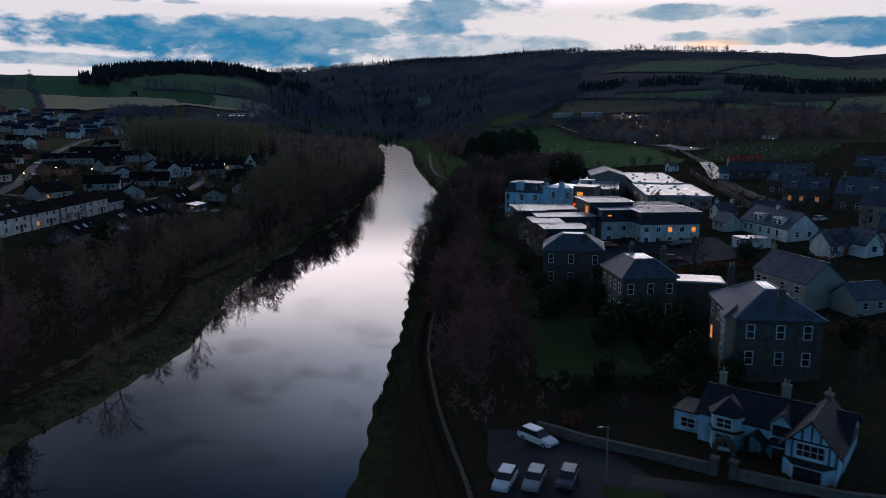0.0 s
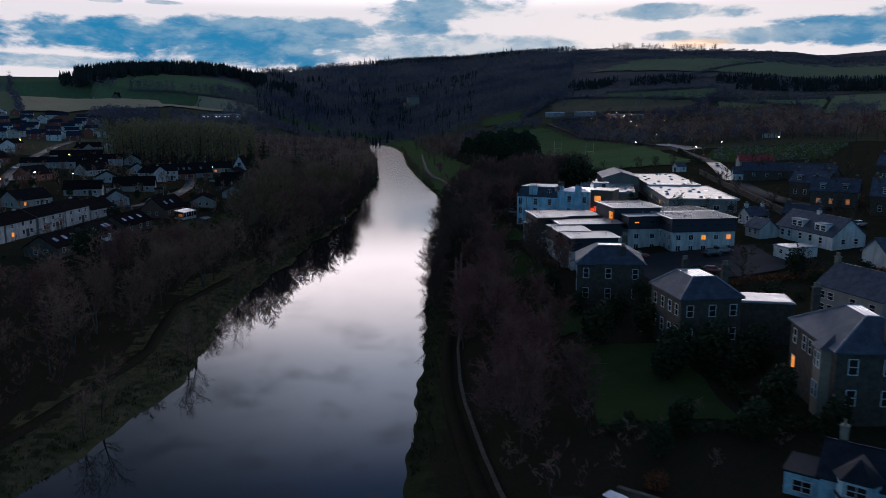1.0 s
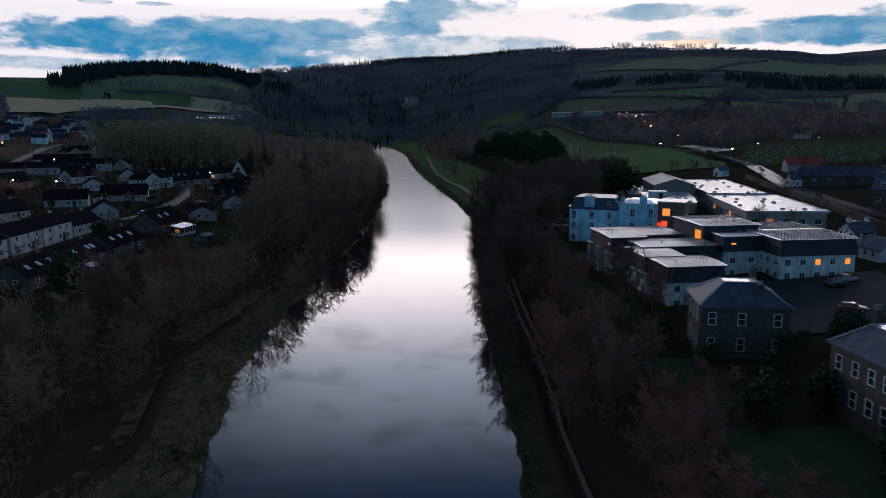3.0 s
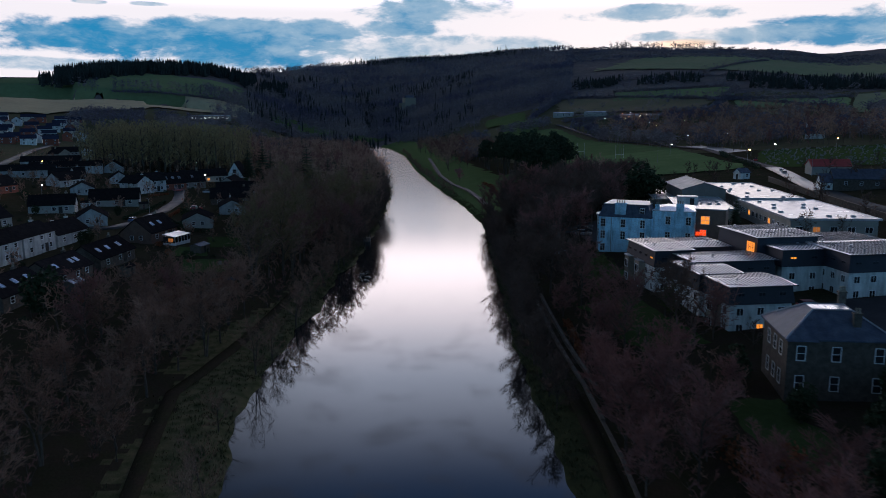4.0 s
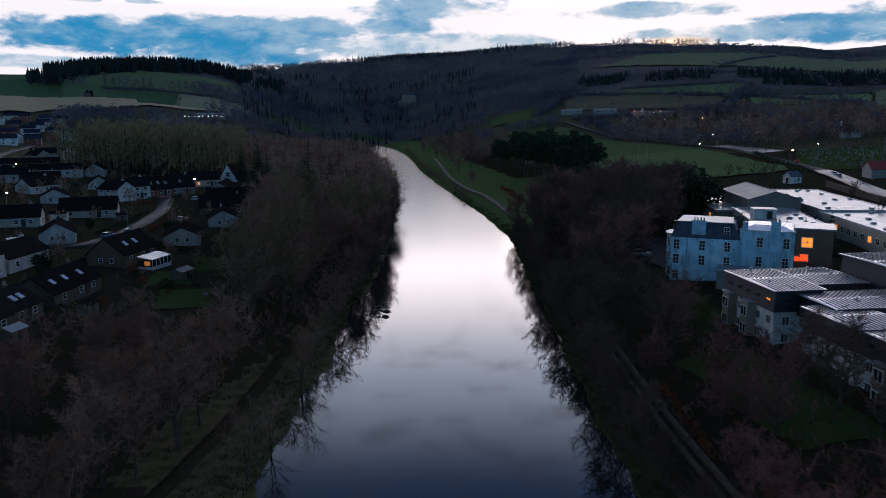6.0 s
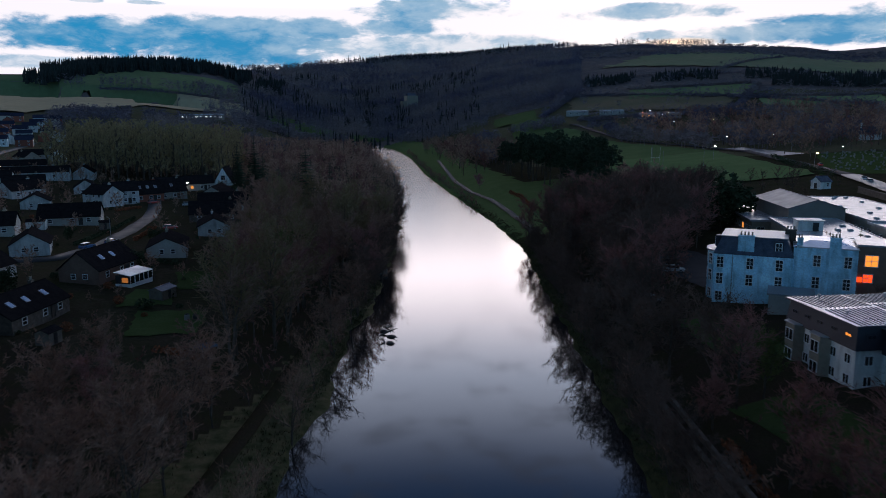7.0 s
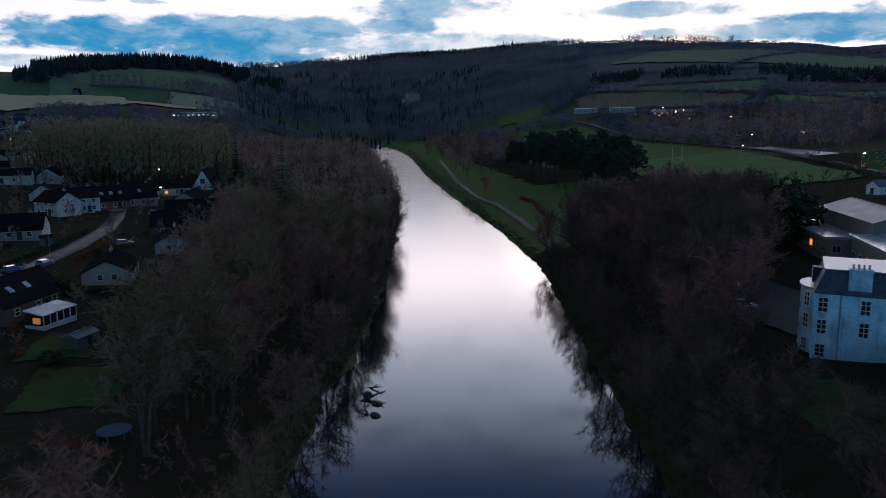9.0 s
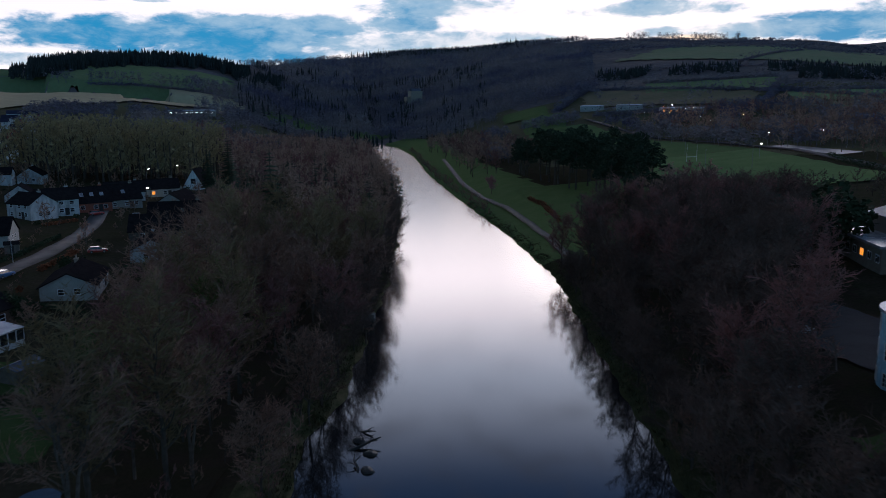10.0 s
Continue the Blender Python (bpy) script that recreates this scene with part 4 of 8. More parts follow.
WALL_Y, WALL_D = [40, 66, 93, 112, 132, 142, 163, 210, 240, 345], [15, 12.7, 8.6, 6.4, 5.8, 6.3, 6.9, 6.3, 6.3, 6.5]
walk_right = [right_bank(y, line(y, WALL_Y, WALL_D) - 1.9) for y in range(50, 345, 6)]
ribbon("river_path", walk_right, 1.7, M_LITTER, "dark trodden riverside path", category="path")
walk_park = [right_bank(345, 7), right_bank(372, 8.5), right_bank(400, 9), right_bank(437, 10), right_bank(480, 8), right_bank(540, 9), right_bank(610, 13), right_bank(700, 16)]
ribbon("park_path", walk_park, 2.4, M_PATH, "pale gravel path through the park", category="path", lift=0.25)
walk_left = [left_bank(y, 9.2 - 3 * smooth(150, 235, y)) for y in range(100, 480, 10)]
ribbon("left_path", walk_left, 1.9, M_LITTER, "dark trodden path along the bank", category="path")
street = [(-83, 294), (-76, 301.5), (-65, 306), (-60, 322), (-58.4, 346), (-58.2, 376), (-61, 398), (-66, 425)]
ribbon("street", street, 4.6, M_STREET, "wet residential street")
street_far = [(-120, 300), (-128, 345), (-150, 420), (-175, 520), (-196, 620), (-215, 740)]
ribbon("street_far", street_far, 5.5, M_STREET, "wet residential street climbing between houses", lift=0.3)
ribbon("street_link", [(-82, 294.5), (-118, 303)], 6.0, M_STREET, "wet residential street")
main_road = [(176, 308), (184, 328), (199, 362), (211, 391), (229, 454), (250, 525), (256, 620), (258, 740), (259, 860)]
ribbon("road", main_road[:4], 7.0, M_WETROAD, "wet main road shining under the sky", lift=0.4, step=5)
ribbon("road", main_road[3:], 6.5, M_ASPHALT, "damp main road beyond the cemetery", lift=0.36, step=5)
sheet("depot_yard", [(243, 486), (256, 484), (264, 556), (255, 560)], M_WETROAD, "wet asphalt yard beside the main road", 0.5, category="car park")
road_low = [(150, 215), (156, 250), (163, 273), (176, 307.5)]
ribbon("road_low", road_low, 7.0, M_ASPHALT, "dark asphalt road behind a stone wall", lift=0.4, step=5)
clear_line(road_low, 7)
lot = [(24, 61), (48, 56), (42.5, 68.5), (27, 80)]
sheet("car_park", [(22.5, 54), (46, 50), (39.5, 70.5), (27.5, 81)], M_ASPHALT, "dark asphalt car park", 0.2, category="car park")
ribbon("lane", [(38, 63), (52, 56.5), (66, 51)], 5.5, M_ASPHALT, "narrow lane beside a stone wall", lift=0.2)
sheet("grass_island", [(32.5, 57), (39, 54), (41, 61.5), (36, 63.5)], M_LAWN, "small mown grass island", 0.3)
sheet("villa_lawn", [(37, 94), (54, 92), (57, 121), (42, 124)], M_LAWN, "dark mown villa lawn")
sheet("villa_lawn", [(41, 128), (50, 130), (51, 146), (44, 147)], M_LAWN, "dark mown villa lawn")
sheet("care_lawn", [(44, 168), (54, 166), (54, 196), (45, 200)], M_LAWN, "mown lawn below the care home")
sheet("house_lawn", [(52, 214), (60, 208), (62, 230), (55, 234)], M_LAWN, "mown lawn in front of the white mansion")
sheet("yard", [(68, 246), (84, 252), (82, 285), (66, 276)], M_ASPHALT, "wet asphalt yard with parked cars", 0.2, category="car park")
sheet("home_yard", [(70, 150), (104, 156), (106, 178), (74, 178)], M_ASPHALT, "dark parking yard behind the care home", 0.2, category="car park")
sheet("garden_lawn", [(-41, 262), (-32, 264), (-33, 276), (-41, 275)], M_LAWN, "small bright garden lawn")
sheet("garden_lawn", [(-36, 244), (-25, 246), (-25, 260), (-37, 259)], M_LAWN, "small bright garden lawn")
sheet("garden_lawn", [(-33, 276), (-24, 279), (-26, 296), (-36, 292)], M_LAWN, "small bright garden lawn")
sheet("park_lawn", [(78, 352), (118, 352), (128, 470), (82, 470)], M_PARK, "green park lawn", 0.2, 10, 24)
def polar(b, r):
    return (r * math.sin(radians(b)), 85 + r * math.cos(radians(b)))


def far_field(b0, b1, r0, r1, mat, label, lift=1.5):
    sheet("hill_field", [polar(b0, r0), polar(b1, r0), polar(b1, r1), polar(b0, r1)], mat, label, lift, 40, 20, category="field")


sheet("hill_field", [polar(21, 1395), polar(41.5, 1240), polar(41.5, 1735), polar(25.2, 1640)], M_DULL, "dull green hill pasture below the ridge", 1.8, 60, 40, category="field")
far_field(22.6, 31, 972, 1050, M_GREEN, "bright green pasture strip")
far_field(31.2, 38.5, 862, 938, M_GREEN, "bright green pasture strip")
sheet("hill_field", [polar(18.4, 905), polar(29.2, 862), polar(29.4, 952), polar(18.4, 1036)], M_BROWN, "brown rough hill field", 1.5, 40, 20, category="field")
far_field(29.8, 35, 800, 850, M_DULL, "dull green pasture")
far_field(13.0, 16.0, 890, 965, M_PARK, "green clearing in the woods")
far_field(14.2, 17.0, 770, 888, M_PARK, "green clearing in the woods")
far_field(38.7, 43, 800, 960, M_DULL, "dull green pasture")
sheet("playing_field", [(148, 400), (208, 406), (243, 555), (142, 555)], M_PITCH, "mown green rugby field", 0.6, 30, 50, category="field")
sheet("playing_field", [(142, 556), (243, 556), (250, 838), (196, 848)], M_PITCH, "mown green rugby field", 0.6, 30, 50, category="field")
sheet("cemetery_grass", [polar(33.2, 378), polar(43, 368), polar(43, 475), polar(33.4, 472)], M_LAWN, "grass between the graves", 0.3, 14, 14)


def in_field(x, y):
    """On the playing field or among the graves, where no trees grow."""
    if 398 < y < 850 and 135 < x < line(y, (400, 420, 555, 845), (211, 215, 244, 252)):
        return True
    b, r = math.degrees(math.atan2(x, y - 85)), math.hypot(x, y - 85)
    return b > 33 and 366 < r < 476


sheet("meadow", [(-60, 1160), (92, 1130), (112, 1185), (-60, 1225)], M_PARK, "flat green riverside meadow", 0.8, 14, 8)
sheet("tan_field", [polar(-21.5, 860), polar(-4.8, 1060), (-100, 1218), (-462, 1228)], M_TAN, "pale stubble field", 1.8, 60, 40, category="field")
sheet("slope_field", [(-464, 1234), (-100, 1224), polar(-5.6, 1330), polar(-21.4, 1362)], M_GREEN, "green sloping pasture", 1.8, 60, 30, category="field")
sheet("slope_field", [polar(-45, 780), polar(-21.8, 790), polar(-21.6, 1400), polar(-45, 1350)], M_DULL, "dull green hill pasture", 1.8, 50, 60, category="field")
clear_line(walk_right, 1.8), clear_line(walk_left, 1.6), clear_line(street, 5), clear_line(street_far, 7), clear_line(main_road, 9), clear_line(walk_park, 3)

# ---- right bank: houses ----
W = lambda f, us, z, w=1.1, h=1.9, lit=0, bars=1, cross=1: [(f, u, z, w, h, lit, bars, cross) for u in us]
villa_b = house("dark stone two-storey villa with hipped slate roof", 68.9, 93.2, -14, 11.0, 13.6, 7.5, 10.5, M_STONE, M_SLATE, "hip",
                W("s", (-3.6, 0.2, 3.6), 1.2) + W("s", (-3.6, 0.2, 3.6), 4.8) + W("w", (-5.2,), 1.2, 1.2, 2.0, 1) + W("w", (-5.2, -2.2), 4.8) + W("w", (-0.4,), 4.8),
                [("w", 1.6, 1.1, 2.3, M_PALEBLUE)], [(0.2, -6.0, 0.8), (-3.0, 6.2, 1.4)], flat=(1.8, 5.4), lead=True, flat_mat=M_SEAM, name="villa", z=5.9)
# the bay on its river side
bay = part("bay_window", prism([(-5.5, -5.6), (-6.4, -5.0), (-6.4, -3.0), (-5.5, -2.4)][::-1], -1.0, 7.2), M_PALESTONE, villa_b, "pale stone two-storey bay")
for zz in (1.2, 4.8):
    add_window(bay, pose(-6.42, -3.2, zz, 0, 0, -90), 0.75, 1.9)
    add_window(bay, pose(-6.42, -4.05, zz, 0, 0, -90), 0.75, 1.9)
part("bay_roof", ([(-5.4, -6.0, 7.2), (-6.8, -5.3, 7.2), (-6.8, -2.7, 7.2), (-5.4, -2.0, 7.2), (-4.6, -4.0, 8.8)], [(0, 1, 4), (1, 2, 4), (2, 3, 4), (3, 2, 1, 0)]), M_SLATE, villa_b)
villa_a = house("dark stone villa with hipped slate roof", 58.8, 148.2, -18, 12.0, 10.2, 7.5, 10.2, M_STONE, M_SLATE, "hip",
                W("s", (-4.4, -0.4, 4.4), 1.0) + W("s", (-4.4, -0.4, 4.4), 4.7) + W("w", (2.6, 0.2, -2.4), 1.0) + W("w", (2.6, 0.2, -2.4), 4.7),
                [], [(2.2, -3.4, 0.2), (3.0, 4.0, 1.2)], flat=(4.6, 3.0), lead=True, flat_mat=M_SEAM, name="villa")
part("bay_roof", ([(-6.3, -5.9, 7.3), (-2.6, -5.9, 7.3), (-2.6, -4.0, 7.3), (-6.3, -4.0, 7.3), (-4.4, -4.0, 9.0)], [(0, 1, 4), (1, 2, 4), (3, 0, 4), (3, 2, 1, 0)]), M_SLATE, villa_a)
villa_c = house("low stone villa with slate roof and metal flat top", 61.3, 119.4, -2, 9.2, 10.8, 7.4, 10.0, M_STONE, M_SLATE, "hip",
                W("s", (-3.2, 0.2, 3.4), 1.0) + W("s", (-3.2, 0.2, 3.4), 4.6, 1.1, 1.8) + W("w", (-3.8, -1.0, 1.6, 4.0), 1.0, 1.2, 2.0) + W("w", (-3.8, -1.0, 1.6, 4.0), 4.6, 1.1, 1.8),
                [], [(3.4, -2.2, 1.6), (0.4, 4.8, 1.2)], flat=(3.6, 5.6), lead=True, flat_mat=M_SEAM, name="villa", z=5.8)
house_d = house("grey rendered house with slate gable roof", 92.5, 121.5, 97, 13.5, 8.2, 4.8, 8.0, M_GREYWALL, M_SLATE, "gable",
                W("n", (-5.4, -3.6, 1.0, 4.8), 2.6, 1.3, 1.3) + W("n", (-5.4, -3.6, 1.0, 4.8), 0.5, 1.3, 1.3), [("n", 3.0, 1.0, 2.1, M_BLACKWOOD)], [(7.0, 0, 1.2)], name="house")
house("grey rendered wing with slate roof", 98.0, 112.0, 7, 7.0, 5.5, 2.8, 4.8, M_GREYWALL, M_SLATE, "gable", W("s", (-1.6, 1.4), 0.9, 1.2, 1.2), name="house")
house("low outbuilding with bright pale flat roof", 71.8, 118.5, -20, 8, 5.5, 6.6, 6.75, M_STONE, M_MEMBRANE, "hip", flat=(7.6, 5.6), name="outbuilding", over=0.2, category="outbuilding")
house_e = house("white rendered house with two wide dormers", 121.5, 175.3, 93, 19.5, 8.6, 2.9, 6.5, M_WHITE, M_SLATE, "gable",
                W("n", (-7.5, -5.0, -1.0, 2.5, 6.0), 0.7, 1.2, 1.5) + W("w", (-1.5, 1.8), 0.9, 1.1, 1.3), [("n", -3.2, 1.0, 2.1, M_PAINT)], [(0.5, 0, 0.9)],
                dormers=[(-5.0, 3.8, "n", 1.9), (3.0, 3.8, "n", 1.9)])
house("white rendered lean-to with slate roof", 113.6, 186.5, 93, 6.0, 5.0, 2.4, 4.4, M_WHITE, M_SLATE, "gable", W("n", (-1.0, 1.2), 0.8, 1.0, 1.2))
house("white flat-roofed garage beside the garden", 107.8, 163.8, 4, 7.2, 5.0, 2.5, 2.62, M_WHITE, M_MEMBRANE, "hip", W("w", (0,), 0.9, 1.2, 1.0), flat=(7.0, 4.8), name="garage", over=0.15, category="garage")
house_f = house("white gabled house with slate roof", 119.5, 150.5, 8, 7.0, 6.0, 2.7, 5.4, M_WHITE, M_SLATE, "gable", W("s", (-2.2, 2.6), 0.8, 1.2, 1.4), [("s", 0.8, 1.0, 2.1, CAR_PAINT["red"])])
house("white gable wing with slate roof", 124.5, 147.5, 98, 6.5, 5.0, 2.7, 5.4, M_WHITE, M_SLATE, "gable", W("w", (0,), 1.0, 1.4, 1.3))
# terraces further up the slope
for k, (x, y, rot, w, d, e, t_, wall, lab, dm) in enumerate([
        (170, 248, -58, 12, 9, 5.0, 8.4, M_STONE, "dark stone terraced house with white dormers", 2),
        (182, 262, -58, 12, 9, 5.0, 8.4, M_STONE, "dark stone terraced house with slate roof", 0),
        (161, 224, -42, 13, 9, 4.8, 8.2, M_STONE, "dark stone house with white dormers and lit porch", 2),
        (172, 214, -42, 10, 9, 4.8, 8.0, M_STONE, "dark stone house with slate roof", 0),
        (163, 199, -50, 14, 9, 5.2, 8.6, M_STONE, "dark stone house with two dormers", 2),
        (174, 186, -50, 13, 9, 5.2, 8.6, M_STONE, "dark stone house with slate roof", 0),
        (152, 172, -50, 15, 10, 5.6, 8.4, M_PALESTONE, "pale stone tenement with slate roof", 0),
        (162, 160, -50, 14, 10, 5.6, 8.4, M_PALESTONE, "pale stone tenement with slate roof", 0),
        (205, 235, -50, 16, 10, 5.5, 9.0, M_STONE, "dark stone house with slate roof", 0),
        (215, 262, -50, 14, 10, 5.5, 9.0, M_STONE, "dark stone house with slate roof", 2),
        (198, 205, -50, 14, 10, 5.5, 9.0, M_STONE, "dark stone house with slate roof", 2),
        (139, 150, -48, 13, 8, 3.2, 6.6, M_GREYWALL, "grey rendered cottage with slate roof", 0),
        (134, 200, -50, 9, 6, 2.6, 4.6, M_STONE, "small dark stone outbuilding", 0),
        (122, 204, 5, 6, 5, 2.5, 4.4, M_WHITE, "small white garden cottage", 0)]):
    house(lab, x, y, rot, w, d, e, t_, wall, M_SLATE, "gable", W("s", (-w * 0.32, -w * 0.05, w * 0.3), 0.9, 1.1, 1.6, 2 if k == 2 else 0) + (W("s", (-w * 0.32, w * 0.3), 3.4, 1.1, 1.3) if not dm and e > 4 else []) + W("w", (-1.5, 1.5), 0.9, 1.0, 1.5),
          [("s", w * 0.13, 1.0, 2.1, CAR_PAINT["red"] if k == 4 else M_BLACKWOOD)], [(-w * 0.42, 0, 1.1), (w * 0.42, 0, 1.1)], dormers=[(-w * 0.25, 1.7, "s", 1.8), (w * 0.22, 1.7, "s", 1.8)] if dm else (), group="stone terrace on the slope")
# barn with red sheet roof, cottage row and a small white church
house("low shed with bright red sheet roof", 215, 358, -18, 16, 9, 3.0, 5.6, M_GREYWALL, M_REDROOF, "gable", name="shed", category="shed")
house("long grey cottage row with slate roof", 196, 303, -25, 34, 9, 3.2, 6.2, M_STONE, M_SLATE, "gable", W("s", (-13, -8, -3, 3, 8, 13), 0.9, 1.1, 1.3), [], [(-10, 0, 1), (8, 0, 1)])
house("white gable end cottage with slate roof", 179.5, 311, -25, 5, 8, 3.2, 5.8, M_WHITE, M_SLATE, "gable", W("s", (0,), 0.9, 1.0, 1.2))
house("small white lodge beside the road", 180, 367, 10, 5, 4.5, 2.8, 4.4, M_WHITE, M_SLATE, "gable", W("s", (0.9,), 0.9, 1.0, 1.4), [("w", 0, 1.0, 2.0, M_BLACKWOOD)], name="lodge")
church = house("small white church with steep slate roof", 328, 524, -50, 11, 6, 3.6, 7.6, M_WHITE, M_SLATE, "gable", W("w", (0,), 1.5, 1.2, 3.0), name="church", category="church")
part("bell_gable", join(box(-5.8, -5.0, -0.7, 0.7, 5.5, 9.6), box(-6.0, -4.8, -0.9, 0.9, 9.603, 9.9)), M_WHITE, church)

# ---- the half-timbered white house ----
def bargeboard(x, y, w, z0, z1, depth=0.14):
    return join(slab((x - w / 2, y - depth, z0), (x, y - depth, z1), (x, y, z1), (x - w / 2, y, z0), 0.28), slab((x, y - depth, z1), (x + w / 2, y - depth, z0), (x + w / 2, y, z0), (x, y, z1), 0.28))


tz = 4.0
tudor = thing("timbered_house", pose(57.2, 69.9, tz, 0, 0, -45) @ Matrix.Scale(0.93, 4), "white house with black half-timbering and slate roofs, tinted dusk blue", "house")
part("wall", gable_wall(15.5, 8.0, 3.8, 5.9), M_PALEBLUE, tudor)
part("roof", gable_roof(15.5, 8.0, 3.8, 5.9, 0.4), M_DARKSLATE, tudor)
chimney(tudor, -6.6, 0.6, 5.0, 7.6, M_PALESTONE, 0.7, 0.7, 1), chimney(tudor, 0.4, 1.4, 5.0, 7.4, M_PALESTONE, 0.9, 0.6, 2), chimney(tudor, 5.0, 0.8, 5.0, 7.6, M_PALESTONE, 0.8, 0.6, 1)
# the big timbered gable, set forward
g1 = part("gable_wing", moved(gable_wall(6.4, 5.2, 4.2, 7.0), pose(5.0, -4.2, 0, 0, 0, 90)), M_PALEBLUE, tudor)
part("gable_roof", moved(gable_roof(8.6, 5.2, 4.2, 7.0, 0.55), pose(5.0, -3.4, 0, 0, 0, 90)), M_DARKSLATE, tudor)
yf = -7.4
part("timber_frame", join(bargeboard(5.0, yf - 0.5, 6.5, 3.7, 7.15, 0.1), *[box(xx - 0.09, xx + 0.09, yf - 0.07, yf - 0.003, z0, z1) for xx, z0, z1 in
     ((2.5, 2.5, 4.2), (3.2, 2.5, 4.8), (4.1, 4.6, 5.8), (5.0, 4.6, 6.8), (5.9, 4.6, 5.8), (6.8, 2.5, 4.8), (7.5, 2.5, 4.2))],
     box(2.4, 7.6, yf - 0.09, yf - 0.072, 2.35, 2.6), box(2.4, 7.6, yf - 0.09, yf - 0.072, 4.5, 4.7)), M_BLACKWOOD, tudor, "black timber framing")
add_window(g1, pose(3.6, yf - 0.02, 2.85), 2.8, 1.5, 0, 1, 4, M_PAINT)
bay1 = part("bay_window", prism([(2.9, yf), (3.6, yf - 0.9), (6.4, yf - 0.9), (7.1, yf)], -1.0, 2.2), M_PALEBLUE, tudor)
add_window(bay1, pose(3.65, yf - 0.92, 0.55), 2.7, 1.45, 0, 1, 4, M_BLACKWOOD)
part("bay_roof", prism([(2.75, yf + 0.02), (3.5, yf - 1.05), (6.5, yf - 1.05), (7.25, yf + 0.02)], 2.203, 2.36), M_BLACKWOOD, bay1)
# the left two-storey bay with its pointed roof
bay2 = part("bay_tower", prism([(-6.4, -4.0), (-5.7, -5.3), (-3.3, -5.3), (-2.6, -4.0)], -1.0, 4.5), M_PALEBLUE, tudor)
part("bay_roof", ([(-6.8, -3.9, 4.5), (-5.9, -5.7, 4.5), (-3.1, -5.7, 4.5), (-2.2, -3.9, 4.5), (-4.5, -2.2, 6.2), (-4.5, -3.9, 6.3)], [(0, 1, 5), (1, 2, 5), (2, 3, 5), (3, 4, 5), (4, 0, 5), (3, 2, 1, 0, 4)]), M_DARKSLATE, bay2)
add_window(bay2, pose(-5.4, -5.32, 0.7), 1.8, 1.5, 0, 1, 2, M_PALESTONE)
add_window(bay2, pose(-5.4, -5.32, 2.95), 1.8, 1.25, 0, 1, 2)
part("bay_band", prism([(-6.5, -4.0), (-5.75, -5.42), (-3.25, -5.42), (-2.5, -4.0)], 2.45, 2.75), M_BLACKWOOD, bay2)
# porch, middle bay and dormer
part("porch", join(box(-2.1, -1.95, -5.8, -4.0, -1.0, 2.3), box(-0.25, -0.1, -5.8, -4.0, -1.0, 2.3), slab((-2.5, -6.1, 2.1), (-1.1, -6.1, 3.4), (-1.1, -3.9, 3.4), (-2.5, -3.9, 2.1), 0.15), slab((-1.1, -6.1, 3.4), (0.3, -6.1, 2.1), (0.3, -3.9, 2.1), (-1.1, -3.9, 3.4), 0.15)), M_BLACKWOOD, tudor, "dark timber porch")
bay3 = part("bay_window", prism([(0.1, -4.0), (0.7, -4.9), (2.1, -4.9), (2.7, -4.0)], -1.0, 2.3), M_PALEBLUE, tudor)
add_window(bay3, pose(0.7, -4.92, 0.6), 1.4, 1.4, 0, 1, 2, M_BLACKWOOD)
part("bay_roof", ([(-0.2, -3.9, 2.3), (0.5, -5.2, 2.3), (2.3, -5.2, 2.3), (3.0, -3.9, 2.3), (1.4, -3.9, 3.4)], [(0, 1, 4), (1, 2, 4), (2, 3, 4), (3, 2, 1, 0)]), M_DARKSLATE, bay3)
dm = part("dormer", moved(gable_wall(3.0, 2.4, 4.5, 5.7, 3.0), pose(1.4, -2.9, 0, 0, 0, 90)), M_PALEBLUE, tudor)
part("dormer_roof", moved(gable_roof(3.2, 2.4, 4.5, 5.7, 0.3, 0.14), pose(1.4, -2.9, 0, 0, 0, 90)), M_DARKSLATE, dm)
add_window(dm, pose(0.5, -4.42, 3.2), 1.8, 1.25, 0, 1, 2, M_BLACKWOOD)
part("side_wing", box(-11.2, -7.75, -2.6, 2.0, -1.0, 2.7), M_PALEBLUE, tudor)
part("side_roof", box(-11.4, -7.753, -2.8, 2.2, 2.703, 2.9), M_DARKSLATE, tudor)
add_window(tudor, pose(-10.4, -2.62, 0.8), 1.8, 1.3, 0, 1, 2)
# garden wall, arch and lamp post
def stone_wall(name, pts, tall, thick, mat, label):
    shapes = []
    for (x0, y0), (x1, y1) in zip(pts, pts[1:]):
        a = math.atan2(y1 - y0, x1 - x0)
        n_ = max(1, int(math.hypot(x1 - x0, y1 - y0) / 2.5))
        for i in range(n_):
            xa, ya, xb, yb = (x0 + (x1 - x0) * i / n_, y0 + (y1 - y0) * i / n_, x0 + (x1 - x0) * (i + 1) / n_, y0 + (y1 - y0) * (i + 1) / n_)
            ux, uy = -math.sin(a) * thick / 2, math.cos(a) * thick / 2
            za, zb = height(xa, ya), height(xb, yb)
            for lo, hi, k in ((-0.8, tall, 1.0), (tall, tall + 0.12, 1.35)):
                v = [(xa - ux * k, ya - uy * k, za + lo), (xb - ux * k, yb - uy * k, zb + lo), (xb + ux * k, yb + uy * k, zb + lo), (xa + ux * k, ya + uy * k, za + lo)]
                v += [(p[0], p[1], p[2] - lo + hi) for p in v]
                shapes.append((v, box(0, 1, 0, 1, 0, 1)[1]))
    ob = mesh_object(name, *join(*shapes), mat)
    return tagged(ob, label, "wall", kind="structure")


